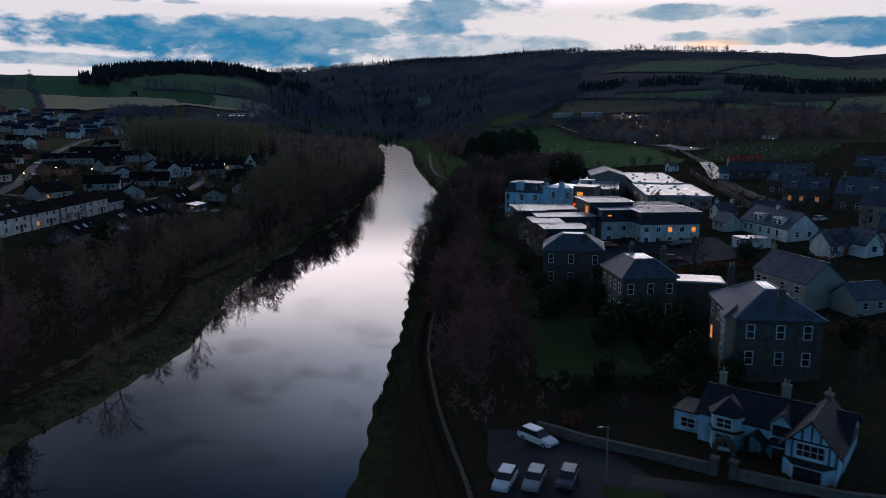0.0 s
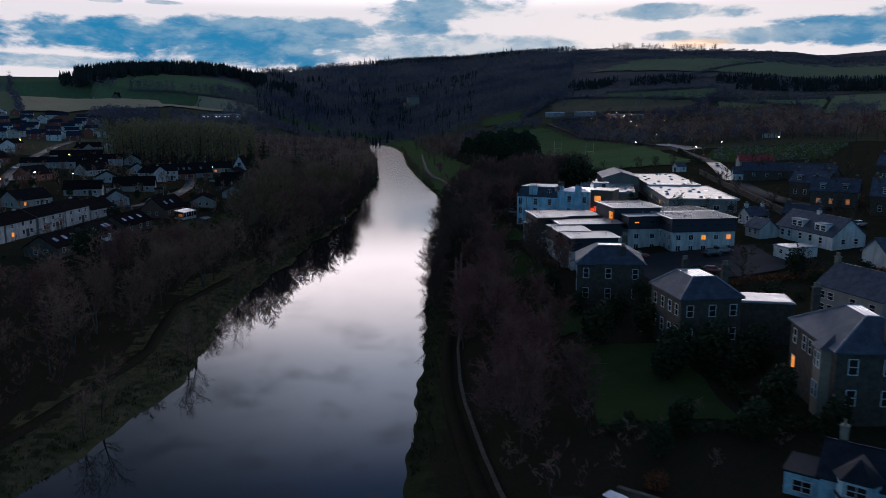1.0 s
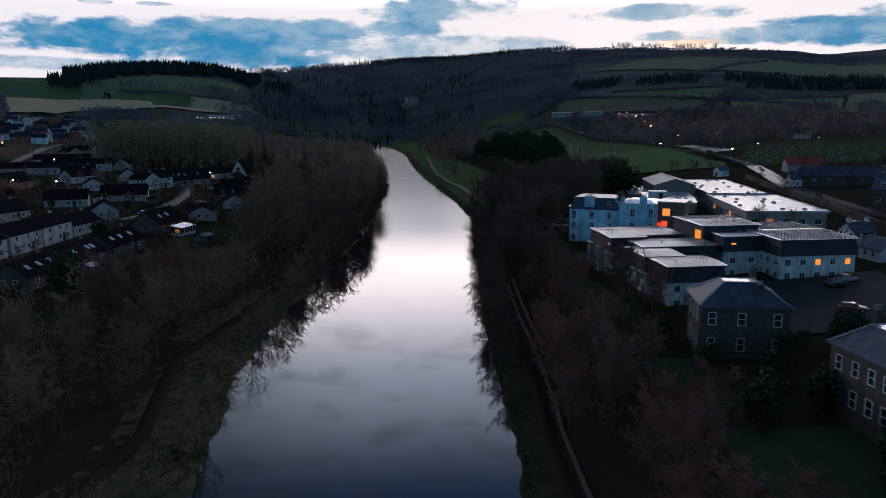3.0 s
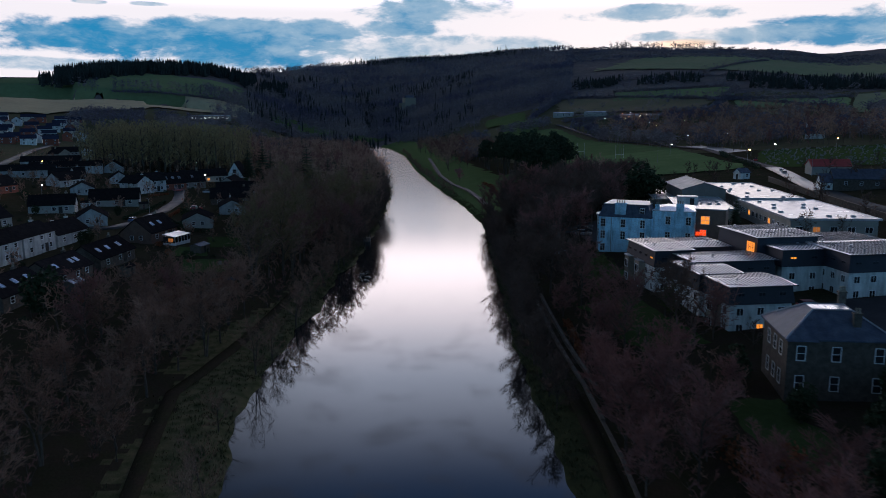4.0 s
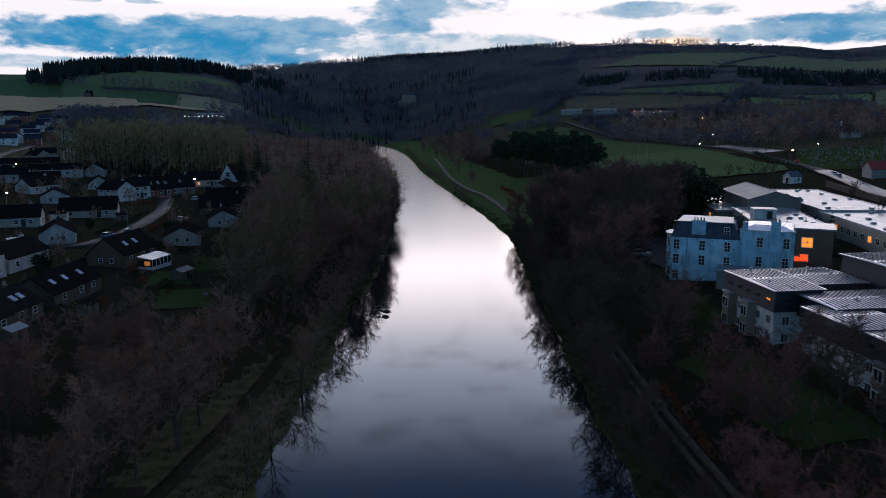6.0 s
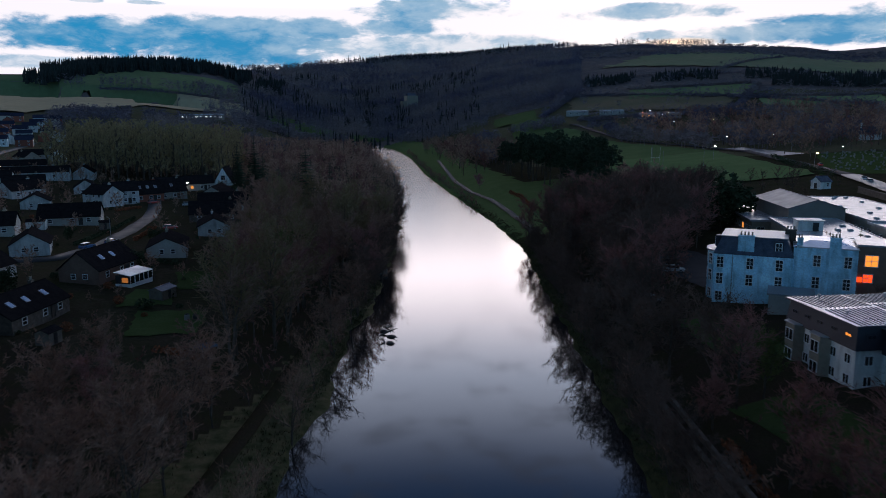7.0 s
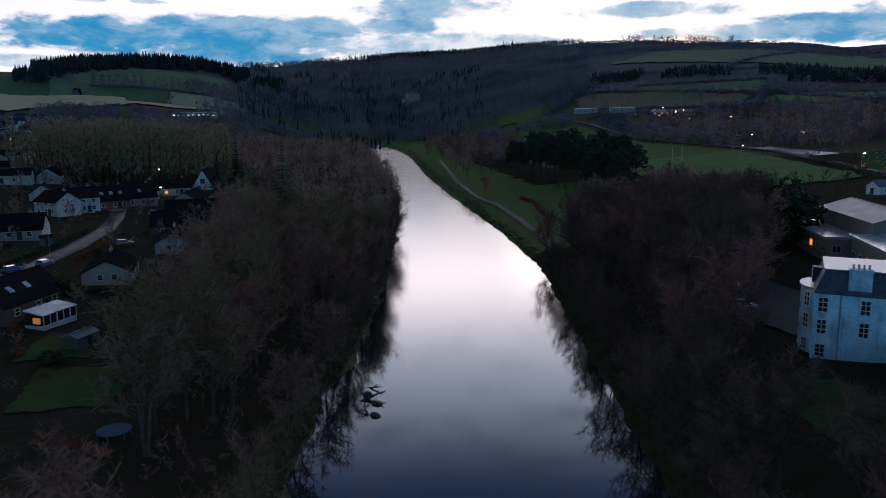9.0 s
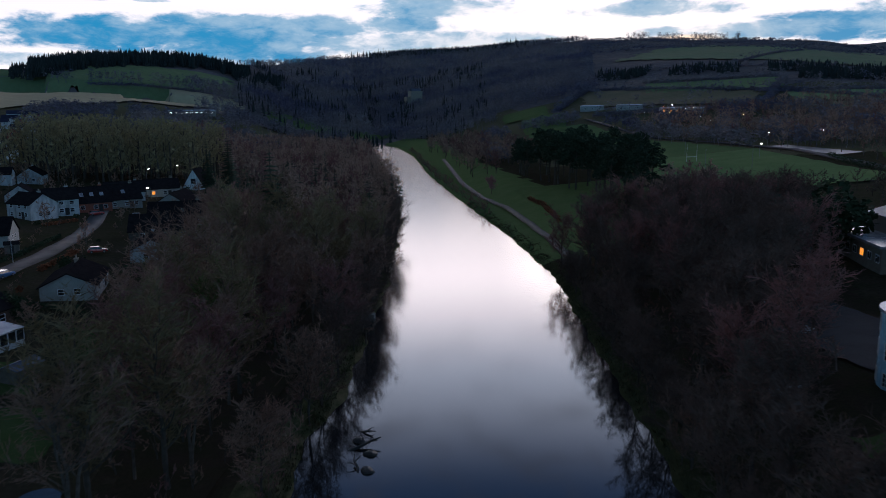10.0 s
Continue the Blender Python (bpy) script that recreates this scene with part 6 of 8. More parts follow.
# ---- left bank: bungalows and terraces ----
WIN2 = lambda w: W("s", (-w * 0.3, w * 0.05, w * 0.32), 0.8, 1.3, 1.3) + W("w", (-1.2, 1.4), 0.8, 1.1, 1.2) + W("e", (-1.2, 1.4), 0.8, 1.1, 1.2)
LEFT = [  # x, y, turn, width, depth, eave, ridge, wall, roof, label, skylights, lit
    (-84.5, 222, 78, 13.5, 8, 4.6, 6.8, M_HARL, "white terraced house with dark tiled roof", ((-3, "s", 0), (3, "s", 0)), 0),
    (-81.5, 236, 78, 13.5, 8, 4.6, 6.8, M_HARL, "white terraced house with dark tiled roof", (), 1),
    (-78.3, 250, 78, 13.5, 8, 4.8, 7.0, M_HARL, "white terraced house with dark tiled roof", (), 0),
    (-75.3, 264, 78, 13.5, 8, 4.8, 7.0, M_HARL, "white terraced house with dark tiled roof", (), 0),
    (-72.3, 280, 75, 14, 8, 3.0, 5.8, M_HARL, "white bungalow with dark tiled roof", (), 0),
    (-62, 215, 78, 14, 8.5, 2.5, 5.2, M_STONE, "bungalow with dark tiled roof and skylights", ((-4, "s", 0), (0, "s", 0), (4, "s", 0)), 0),
    (-58.5, 233, 78, 14, 8.5, 2.5, 5.2, M_STONE, "bungalow with dark tiled roof and skylights", ((-4, "s", 0), (2, "s", 0), (4, "s", 0)), 0),
    (-54.5, 252, 76, 16, 8.5, 2.5, 5.4, M_STONE, "dark-walled bungalow with dark tiled roof and skylights", ((-5, "s", 0), (-1, "s", 0), (4, "s", 0)), 0),
    (-50.5, 287, 72, 15, 9, 2.8, 6.4, M_RUST, "bungalow with dark tiled roof, skylights and conservatory", ((-3, "s", 0), (1, "s", 0)), 0),
    (-41.5, 315, 97, 15, 9.2, 2.4, 4.6, M_GREYWALL, "grey gabled bungalow with low tiled roof", (), 0),
    (-34.5, 349, 97, 15, 9.0, 2.7, 5.0, M_HARL, "white gabled bungalow with dark roof", (), 2),
    (-37, 374, 5, 16, 11, 2.7, 6.2, M_STONE, "bungalow with broad dark tiled roof", (), 0),
    (-37.5, 401, 5, 17, 11, 2.7, 6.2, M_GREYWALL, "bungalow with dark tiled roof", (), 0),
    (-43, 430, 84, 18, 10, 2.9, 6.0, M_GREYWALL, "bungalow with dark tiled roof", (), 0),
    (-80, 406, -38, 11, 8.5, 4.4, 7.2, M_HARL, "white chalet house with dark roof", (), 0),
    (-76, 414, 30, 11, 8.5, 4.8, 7.8, M_HARL, "white chalet house with dark roof", (), 0),
    (-69, 424, 30, 11, 8.5, 3.0, 7.4, M_BRICK, "brick chalet house with bright skylights", ((-3, "s", 0), (0, "s", 0), (3, "s", 0)), 0),
    (-62, 434, 30, 11, 8.5, 3.0, 7.4, M_GREYWALL, "chalet house with dark tiled roof", ((0, "s", 0),), 0),
    (-66, 455, 20, 13, 8.5, 3.0, 6.4, M_HARL, "white gabled bungalow with dark roof", (), 0),
    (-56, 470, 20, 12, 8.5, 3.0, 6.2, M_GREYWALL, "cream bungalow with lit window", (), 1),
    (-95.5, 441, 105, 12, 8.6, 2.6, 5.6, M_HARL, "white gabled bungalow with dark roof", (), 0),
    (-113, 421, 55, 13, 9, 2.9, 6.0, M_HARL, "white gabled bungalow with dark roof", (), 0),
    (-78, 362, 8, 17, 10.5, 2.5, 6.0, M_GREYWALL, "bungalow with dark tiled roof", (), 0),
    (-73.4, 314.6, 105, 13, 8.6, 2.6, 5.3, M_HARL, "blue-white gabled bungalow with lean-to garage", (), 0),
    (-92, 338, 10, 14, 9, 2.8, 5.8, M_GREYWALL, "bungalow with dark tiled roof", (), 0),
    (-98.5, 394, 105, 12, 9, 2.6, 5.0, M_HARL, "white gabled bungalow with two wide windows", (), 0),
    (-100, 300, 60, 14, 9, 2.9, 6.0, M_GREYWALL, "cream bungalow with a glowing porch", (), 1),
    (-118, 440, 20, 15, 9, 2.9, 6.2, M_HARL, "white bungalow with dark tiled roof", (), 0),
    (-128, 385, 70, 14, 9, 2.9, 6.4, M_BRICK, "brick house with tiled roof", (), 0),
    (-142, 452, 10, 30, 9, 3.2, 5.6, M_HARL, "long white single-storey block with dark roof", (), 0),
    (-132, 486, 10, 34, 9, 3.2, 5.6, M_HARL, "long white single-storey block with dark roof", (), 0),
    (-112, 500, 100, 14, 9, 3.2, 6.2, M_HARL, "white gabled house with dark roof", (), 0),
    (-150, 520, 10, 30, 9, 3.2, 5.6, M_HARL, "long white single-storey block with dark roof", (), 0),
    (-160, 400, 70, 14, 9, 3.0, 6.4, M_BRICK, "brick house with tiled roof", (), 2),
    (-168, 430, 70, 14, 9, 3.0, 6.4, M_HARL, "white house with tiled roof", (), 0),
    (-175, 460, 70, 14, 9, 3.0, 6.4, M_BRICK, "brick house with tiled roof", (), 0),
    (-140, 345, 70, 14, 9, 3.0, 6.4, M_GREYWALL, "cream house with tiled roof", (), 0),
    (-205, 560, 70, 16, 9, 4.8, 7.6, M_BRICK, "brick house with tiled roof", (), 0),
    (-160, 580, 20, 16, 9, 4.8, 7.6, M_GREYWALL, "cream house with tiled roof", (), 0),
    (-140, 610, 20, 16, 9, 3.4, 6.4, M_GREYWALL, "cream bungalow with tiled roof", (), 0)]
for x, y, rot, w, d, e, t_, wall, lab, sky_, lit in LEFT:
    wins = WIN2(w)
    if lit:
        wins[0] = (*wins[0][:5], lit, 1, 1)
    if e > 4:
        wins += W("s", (-w * 0.3, w * 0.05, w * 0.32), 3.2, 1.3, 1.1)
    house(lab, x, y, rot, w, d, e, t_, wall, M_TILE, "gable", wins, [("s", w * 0.19, 0.95, 2.05, M_BLACKWOOD)], [(w * 0.3, 0.4, 0.7)], skylights=sky_, group="houses left of the river", name="bungalow" if e < 4 else "house")
    k = max(1, int(w / 9))
    for i in range(k):
        a = (i - (k - 1) / 2) * 9
        CLEAR.append((x + a * math.cos(radians(rot)), y + a * math.sin(radians(rot)), 8.0))
aframe = house("white A-frame gable with a dark triangular window", -46.5, 496, 78, 10, 9, 1.2, 8.6, M_WHITE, M_TILE, "gable", W("w", (0,), 2.6, 2.2, 2.2), name="a_frame_house")
consv = thing("conservatory", pose(-42.2, 280.2, height(-42.2, 280.2), 0, 0, 66), "white-framed glass conservatory with pale roof", "conservatory")
part("base_wall", box(-3.6, 3.6, -1.8, 1.8, -0.6, 0.7), M_PAINT, consv)
part("roof", slab((-3.8, -2.0, 2.5), (3.8, -2.0, 2.5), (3.8, 1.9, 3.1), (-3.8, 1.9, 3.1), 0.12), M_MEMBRANE, consv)
for i in range(5):
    add_window(consv, pose(-3.6 + i * 1.44, -1.8, 0.72), 1.44, 1.7, 0, 0, 1)
part("pane_wall", box(-3.55, 3.55, -1.7, 1.75, 0.703, 2.4), M_GLASS, consv)
part("lit_corner", box(-3.62, -3.553, -1.2, 0.2, 1.0, 2.0), M_LITDIM, consv)
for x, y, rot, col, st, ln, tl, lab in [(-79.5, 304, 25, "white", "van", 5.6, 2.3, "white panel van on the street"), (-61.8, 318.5, 62, "blue", "hatch", 4.3, 1.5, "blue parked hatchback on dark asphalt"), (-57.6, 325, 70, "blue", "hatch", 4.3, 1.5, "blue parked hatchback on dark asphalt"),
                                    (-47.5, 351.5, 15, "red", "hatch", 4.3, 1.5, "red car on a drive"), (-64, 412, 30, "red", "hatch", 4.3, 1.5, "red car on a drive"), (-51, 408, 10, "silver", "hatch", 4.3, 1.5, "silver parked hatchback on dark asphalt"),
                                    (-153, 430, 72, "silver", "hatch", 4.3, 1.5, "silver parked hatchback on dark asphalt"), (-133, 372, 72, "grey", "hatch", 4.3, 1.5, "grey parked hatchback on dark asphalt"),
                                    (96, 173, 10, "silver", "hatch", 4.4, 1.5, "silver parked hatchback on dark asphalt"), (92, 170.5, 10, "black", "hatch", 4.4, 1.5, "black parked hatchback on dark asphalt"), (85, 157, -25, "red", "hatch", 4.3, 1.5, "red parked hatchback on dark asphalt"),
                                    (77, 176, -10, "red", "hatch", 4.3, 1.5, "red parked hatchback on dark asphalt"), (141, 187, 20, "white", "hatch", 4.4, 1.5, "white parked estate car"), (134, 219, 20, "white", "hatch", 4.4, 1.5, "white parked car on dark asphalt"),
                                    (57, 247, 20, "silver", "hatch", 4.4, 1.5, "silver parked car on dark asphalt"), (69, 262, -30, "silver", "hatch", 4.4, 1.5, "silver parked car on dark asphalt"), (71.5, 268, -30, "black", "hatch", 4.4, 1.5, "black parked car on dark asphalt"), (74, 274, -30, "grey", "hatch", 4.4, 1.5, "grey parked car on dark asphalt"),
                                    (205, 376, 65, "white", "hatch", 4.4, 1.5, "white car on the main road"), (201, 368, 65, "silver", "hatch", 4.4, 1.5, "silver car on the main road"), (226, 430, 65, "red", "hatch", 4.3, 1.5, "red car on the main road")]:
    car(x, y, rot, col, lab, st, ln, tl)

def shed(x, y, rot, w, d, tall, label, roof_mat=M_TILE, wall_mat=M_FENCE):
    h = thing("garden_shed", pose(x, y, height(x, y), 0, 0, rot), label, "shed")
    part("wall", gable_wall(w, d, tall, tall + 0.5, -0.5), wall_mat, h)
    part("roof", gable_roof(w, d, tall, tall + 0.5, 0.15, 0.08), roof_mat, h)
    part("door", box(-0.4, 0.4, -d / 2 - 0.04, -d / 2 - 0.003, 0, 1.8), M_BLACKWOOD, h)
    return h


shed(-34.4, 268.5, 66, 4.5, 3.0, 2.0, "small timber garden shed with felt roof", M_SLATE)
shed(-46, 240, 70, 3.0, 2.4, 2.0, "small timber garden shed with felt roof")
shed(-52.5, 224, 70, 3.4, 2.6, 2.0, "small timber garden shed, pale grey roof", M_LEAD)
shed(-66, 352, 20, 3.0, 2.4, 2.0, "small timber garden shed with felt roof")
shed(-84, 350, 10, 5.0, 4.0, 2.3, "white garage with dark roof", M_TILE, M_WHITE)
M_TARP = surface("faded_blue_sheet", (0.03, 0.07, 0.12), (0.05, 0.10, 0.16), 1.0, 0.9, 0.2, spec=0.05)
tramp = thing("trampoline", pose(-22.4, 238, height(-22.4, 238), 0, 0, 20), "round blue garden trampoline on steel legs", "trampoline")
part("pad", tube([(0, 0, 0.78), (0, 0, 0.84)], [1.9, 1.9], 18), M_TARP, tramp)
part("mat", tube([(0, 0, 0.842), (0, 0, 0.85)], [1.6, 1.6], 18), M_TARP, tramp)
for a in range(6):
    part("leg", tube([(1.75 * math.cos(a * 1.047), 1.75 * math.sin(a * 1.047), -0.1), (1.75 * math.cos(a * 1.047), 1.75 * math.sin(a * 1.047), 0.78)], [0.04, 0.04], 5), M_POLE, tramp)
for bx, by, mt, lab in ((-27.8, 254.4, M_GRAVE, "pale grey water butt on the lawn"), (-26.4, 254.6, CAR_PAINT["black"], "black compost bin on the lawn")):
    bn = thing("garden_bin", pose(bx, by, height(bx, by)), lab, "bin", "garden bins")
    part("body", tube([(0, 0, -0.1), (0, 0, 0.9), (0, 0, 1.1)], [0.55, 0.48, 0.36], 10), mt, bn)
    part("lid", tube([(0, 0, 1.103), (0, 0, 1.2)], [0.4, 0.3], 10), M_TYRE, bn)
outfall = thing("outfall", pose(11.6, 303.5, 0.4, 0, 0, -10), "pale concrete outfall box at the water's edge", "outfall")
part("box", join(box(-1.2, 1.2, -0.9, 0.9, -1.0, 0.8)), M_GRAVE, outfall)
part("rail", join(tube([(-1.1, -0.8, 0.8), (-1.1, -0.8, 1.7), (1.1, -0.8, 1.7), (1.1, -0.8, 0.8)], [0.03] * 4, 5)), M_POLE, outfall)
# the new estate far up the left slope
re_ = random.Random(21)
M_NAVYTILE = surface("navy_tile", (0.022, 0.026, 0.050), (0.034, 0.038, 0.066), 1.5, 0.8, 0.3, speck=0.2, spec=0.05)
for r_ in range(7):
    for c_ in range(11):
        x, y = -352 + c_ * 14.5 + r_ * 3 + re_.uniform(-4, 4) + 7 * (r_ % 2), 655 + r_ * 29 + c_ * 5 + re_.uniform(-4, 4)
        if x > -0.262 * y - 2:
            continue
        wall = (M_BRICK, M_WHITE, M_CREAM, M_BRICK, M_WHITE)[(r_ * 3 + c_) % 5]
        turned = re_.random() < 0.4
        lab = ("red brick", "white rendered", "cream rendered", "red brick", "white rendered")[(r_ * 3 + c_) % 5] + (" estate house, gable to the street" if turned else " estate house with slate roof")
        house(lab, x, y, 15 + 90 * turned, 11, 8.0, 5.0, 7.6, wall, M_NAVYTILE, "gable", W("s", (-3, 3), 0.9, 1.3, 1.3) + W("s", (-3, 3), 3.3, 1.3, 1.2) + W("w", (0,), 3.3, 1.2, 1.2), group="new estate houses")
        CLEAR.append((x, y, 9))
for k in range(24):
    x, y = -236 + (k % 4) * 22 + (k // 4) * 3, 395 + (k // 4) * 36 + (k % 4) * 7
    if any((x - a) ** 2 + (y - b) ** 2 < (q + 6) ** 2 for a, b, q in CLEAR):
        continue
    wall = (M_BRICK, M_CREAM, M_WHITE)[k % 3]
    house(("brick", "cream", "white")[k % 3] + " house with dark tiled roof among gardens", x, y, 20 + 90 * (k % 2) + 7 * (k % 5), 12, 8.5, (3.0, 4.8)[k % 2], (6.2, 7.6)[k % 2], wall, M_TILE, "gable", WIN2(12), [], [(3.5, 0.3, 0.8)], group="houses left of the river")
    CLEAR.append((x, y, 9))

# buildings far across the fields
for b, r, w, lab, lit in [(18.9, 885, 24, "long low pavilion with pale roof", 0), (21.3, 868, 26, "long low works building with pale roof", 0), (23.8, 822, 20, "low works building with lit windows", 1), (25.4, 812, 16, "low works building with pale roof", 0)]:
    x, y = polar(b, r)
    house(lab, x, y, -b, w, 12, 4.5, 5.2, M_GREYWALL, M_MEMBRANE, "hip", W("s", (-w * 0.3, 0, w * 0.3), 1.2, 1.6, 1.6, 1 if lit else 0), flat=(w * 0.9, 8), name="works_building", category="building")
x, y = -124.0, 990.0
house("long low lit mill building", x, y, 6, 48, 12, 5.0, 6.0, M_GREYWALL, M_MEMBRANE, "hip", W("s", tuple(-20 + 5 * i for i in range(9)), 2.2, 2.6, 1.3, 3), flat=(44, 8), name="mill", category="building")

# the castle tower above the gorge
cx_, cy_ = polar(7.1, 1340)
castle = thing("castle", pose(cx_, cy_, height(cx_, cy_), 0, 0, 15), "ruined grey stone tower castle among dark woods", "castle")
part("tower", join(box(-10, 10, -7, 7, -6, 22), box(-10.3, 10.3, -7.3, 7.3, 22.003, 23.4)), M_PALESTONE, castle)
part("wing", join(box(-17, -10.003, -6, 7, -6, 14)), M_PALESTONE, castle)
part("roof", moved(gable_roof(15, 11, 0, 4.0, 0.1), pose(0, 0, 23.2)), M_SLATE, castle)

# cemetery
grv = []
rg = random.Random(5)
for i in range(420):
    b, r = rg.uniform(33.6, 43), 374 + 6.4 * rg.randint(0, 15) + rg.uniform(-0.7, 0.7)
    x, y = polar(b, r)
    if min(math.hypot(x - a, y - c) for a, c in main_road) < 16:
        continue
    m = pose(x, y, height(x, y), 0, 0, rg.uniform(-20, 20))
    h_ = rg.uniform(0.6, 1.35)
    grv.append(moved(prism([(-0.4, -0.12), (0.4, -0.12), (0.4, 0.12), (-0.4, 0.12)], -0.3, h_), m))
    grv.append(moved(box(-0.55, 0.55, -0.25, 0.25, -0.2, 0.2), m))
tagged(mesh_object("gravestones", *join(*grv), M_GRAVE), "rows of weathered gravestones in grass", "gravestones", kind="stuff")

# lamps along the road and in the distance
for k, (x, y, tall, glow) in enumerate([(186, 318, 8, None), (203, 352, 8, None), (205, 560, 8, None), (-61.5, 340, 5, None), (-58, 460, 4, M_LAMPWHITE), (-65, 560, 5, M_LAMPWHITE), (-120, 330, 6, M_LAMP), (-152, 415, 6, None), (-74, 530, 5, M_LAMPWHITE), (-48, 520, 5, M_LAMPRED),
                                         (96, 216, 6, None), (172, 540, 10, None), (190, 470, 10, None), (168, 470, 10, None), (-86, 243, 5, M_LAMP)]):
    lamp_post(x, y, tall, "slim grey street lamp post" + (", lit" if glow else ", unlit"), glow, turn=k * 47)
rl = random.Random(8)
for k, (x, y, glow) in enumerate([(212.7, 416, M_LAMP), (270.4, 426.4, M_LAMP), (237, 430, M_LAMPWHITE), (226, 386, None), (220, 373, None), (267, 511, None), (273, 537, M_LAMPWHITE), (271, 570, None), (256, 562, M_LAMPWHITE), (214, 503, M_LAMPWHITE),
                                  (302, 696, None), (238.5, 644, None), (311, 744, M_LAMPWHITE), (304, 714, M_LAMP), (293, 809, M_LAMPWHITE), (320, 826, M_LAMPRED), (305, 783, M_LAMP), (331, 831, M_LAMPWHITE), (327, 797, M_LAMPWHITE), (335, 800, M_LAMP), (322, 790, M_LAMP), (337, 724, M_LAMP)]):
    lamp_post(x, y, 8, "tall grey street lamp post" + (", lit" if glow else ", unlit"), glow, turn=k * 31)
for k in range(5):
    b, r = rl.uniform(-26, -12), rl.uniform(300, 560)
    x, y = polar(b, r)
    lamp_post(x, y, 5, "street lamp post among houses, lit", rl.choice((M_LAMP, M_LAMPWHITE)), turn=k * 31)
# rugby posts
for x, y in ((176, 640), (182, 575), (188, 520)):
    p = thing("rugby_posts", pose(x, y, height(x, y), 0, 0, 5), "tall white rugby posts", "goal posts", "rugby posts")
    for s in (-2.8, 2.8):
        part("post", tube([(s, 0, -0.3), (s, 0, 9)], [0.09, 0.06], 6), M_PAINT, p)
    part("crossbar", tube([(-2.8, 0, 3), (2.8, 0, 3)], [0.07, 0.07], 6), M_PAINT, p)

# ---- trees ----
rng = random.Random(11)
BRANCH = "bare brown broadleaf tree with hazy twigs"
for k in range(4):
    tree_kind(f"broad{k}", *bare_tree(rng, 12 + 1.2 * k, 5.4 + 0.3 * k, 14, 6, 12, 0.10, 0.03), M_BARK, (M_TWIG, M_TWIG, M_TWIGRED, M_TWIGOLIVE)[k], (BRANCH, BRANCH, "bare reddish-brown broadleaf tree", "bare broadleaf tree with olive buds")[k])
for k in range(3):
    tree_kind(f"red{k}", *bare_tree(rng, 9.5 + 1.3 * k, 5.0, 14, 6, 12, 0.10, 0.04, low=0.15), M_BARK, M_TWIGRED, "bare tree with dense reddish twigs")
for k in range(2):
    tree_kind(f"alder{k}", *bare_tree(rng, 8.5 + 2 * k, 3.6, 12, 5, 8, 0.08, 0.1, low=0.2, stems=2), M_BARK, M_TWIG, "bare riverside alder leaning over the water")
for k in range(3):
    tree_kind(f"bank{k}", *bare_tree(rng, 8.6 + 1.4 * k, 4.6 + 0.4 * k, 16, 7, 11, 0.055, 0.09, low=0.12, stems=2 + k % 2), M_BARK, M_TWIGSHADE, "bare dark alder spreading over the water")
for k in range(2):
    tree_kind(f"thin{k}", *bare_tree(rng, 7.4 + 1.4 * k, 4.2, 13, 6, 8, 0.03, 0.08, low=0.15, stems=2), M_BARK, M_TWIG, "bare thin-twigged tree at the water's edge")
for k in range(3):
    tree_kind(f"dark{k}", *bare_tree(rng, 12.5 + 1.2 * k, 5.6 + 0.3 * k, 14, 6, 12, 0.10, 0.03), M_BARK, M_TWIGSHADE, "bare dark brown broadleaf tree")
tree_kind("birch0", *bare_tree(rng, 14, 3.0, 14, 4, 9, 0.07, 0.02, trunk_r=0.16, low=0.3, droop=0.25), M_BIRCH, M_TWIGRED, "slim pale-barked birch with bare twigs")
tree_kind("ash0", *bare_tree(rng, 14, 5.0, 15, 5, 10, 0.085, 0.04, trunk_r=0.3, low=0.3, stems=3), M_BIRCH, M_TWIG, "bare many-stemmed tree with pale bark")
for k in range(4):
    w_, t_ = bare_tree(rng, 12 + k, 5.4, 8, 3, 5, 0.34, 0.03, limb_sides=3)
    grove_kind(f"mid{k}", (w_, M_BARK), (t_, (M_TWIG, M_TWIGRED, M_TWIG, M_TWIGOLIVE)[k]))
for k in range(2):
    w_, t_ = bare_tree(rng, 3.8 + k, 2.4, 6, 2, 4, 0.17, 0.2, trunk_r=0.1, low=0.1, stems=2, limb_sides=3)
    grove_kind(f"scrub{k}", (w_, M_BARK), (t_, (M_TWIG, M_TWIGRED)[k]))
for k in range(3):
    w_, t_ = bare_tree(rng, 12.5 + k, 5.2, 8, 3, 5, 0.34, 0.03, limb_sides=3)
    grove_kind(f"farbare{k}", (w_, M_BIRCH), (t_, (M_TWIGLIT, M_TWIG, M_TWIGLIT)[k]))
    w_, t_ = bare_tree(rng, 11 + k, 5.0, 8, 4, 6, 0.18, 0.03, low=0.15, limb_sides=3)
    grove_kind(f"garden{k}", (w_, M_BARK), (t_, M_TWIGSHADE))
FAR_BARE = ["farbare0", "farbare1", "farbare2", "mid1"]
w_, t_ = bare_tree(rng, 20, 4.2, 11, 3, 5, 0.36, 0.01, low=0.18, limb_sides=3)
grove_kind("poplar0", (w_, M_BARK), (t_, M_POPLAR))
for k in range(2):
    tree_kind(f"shrub{k}", *bare_tree(rng, 3.6 + k, 2.0, 12, 3, 6, 0.06, 0.2, trunk_r=0.1, low=0.1, stems=4), M_BARK, (M_TWIG, M_TWIGRED)[k], "bare tangled brown garden shrub", "shrub", "shrub")
tree_kind("fir0", *conifer(rng, 18, 3.6, 30, 11), M_BARK, M_NEEDLE, "dark pointed fir tree", name="fir_tree")
tree_kind("fir1", *conifer(rng, 13, 3.2, 24, 10), M_BARK, M_NEEDLE, "dark pointed fir tree", name="fir_tree")
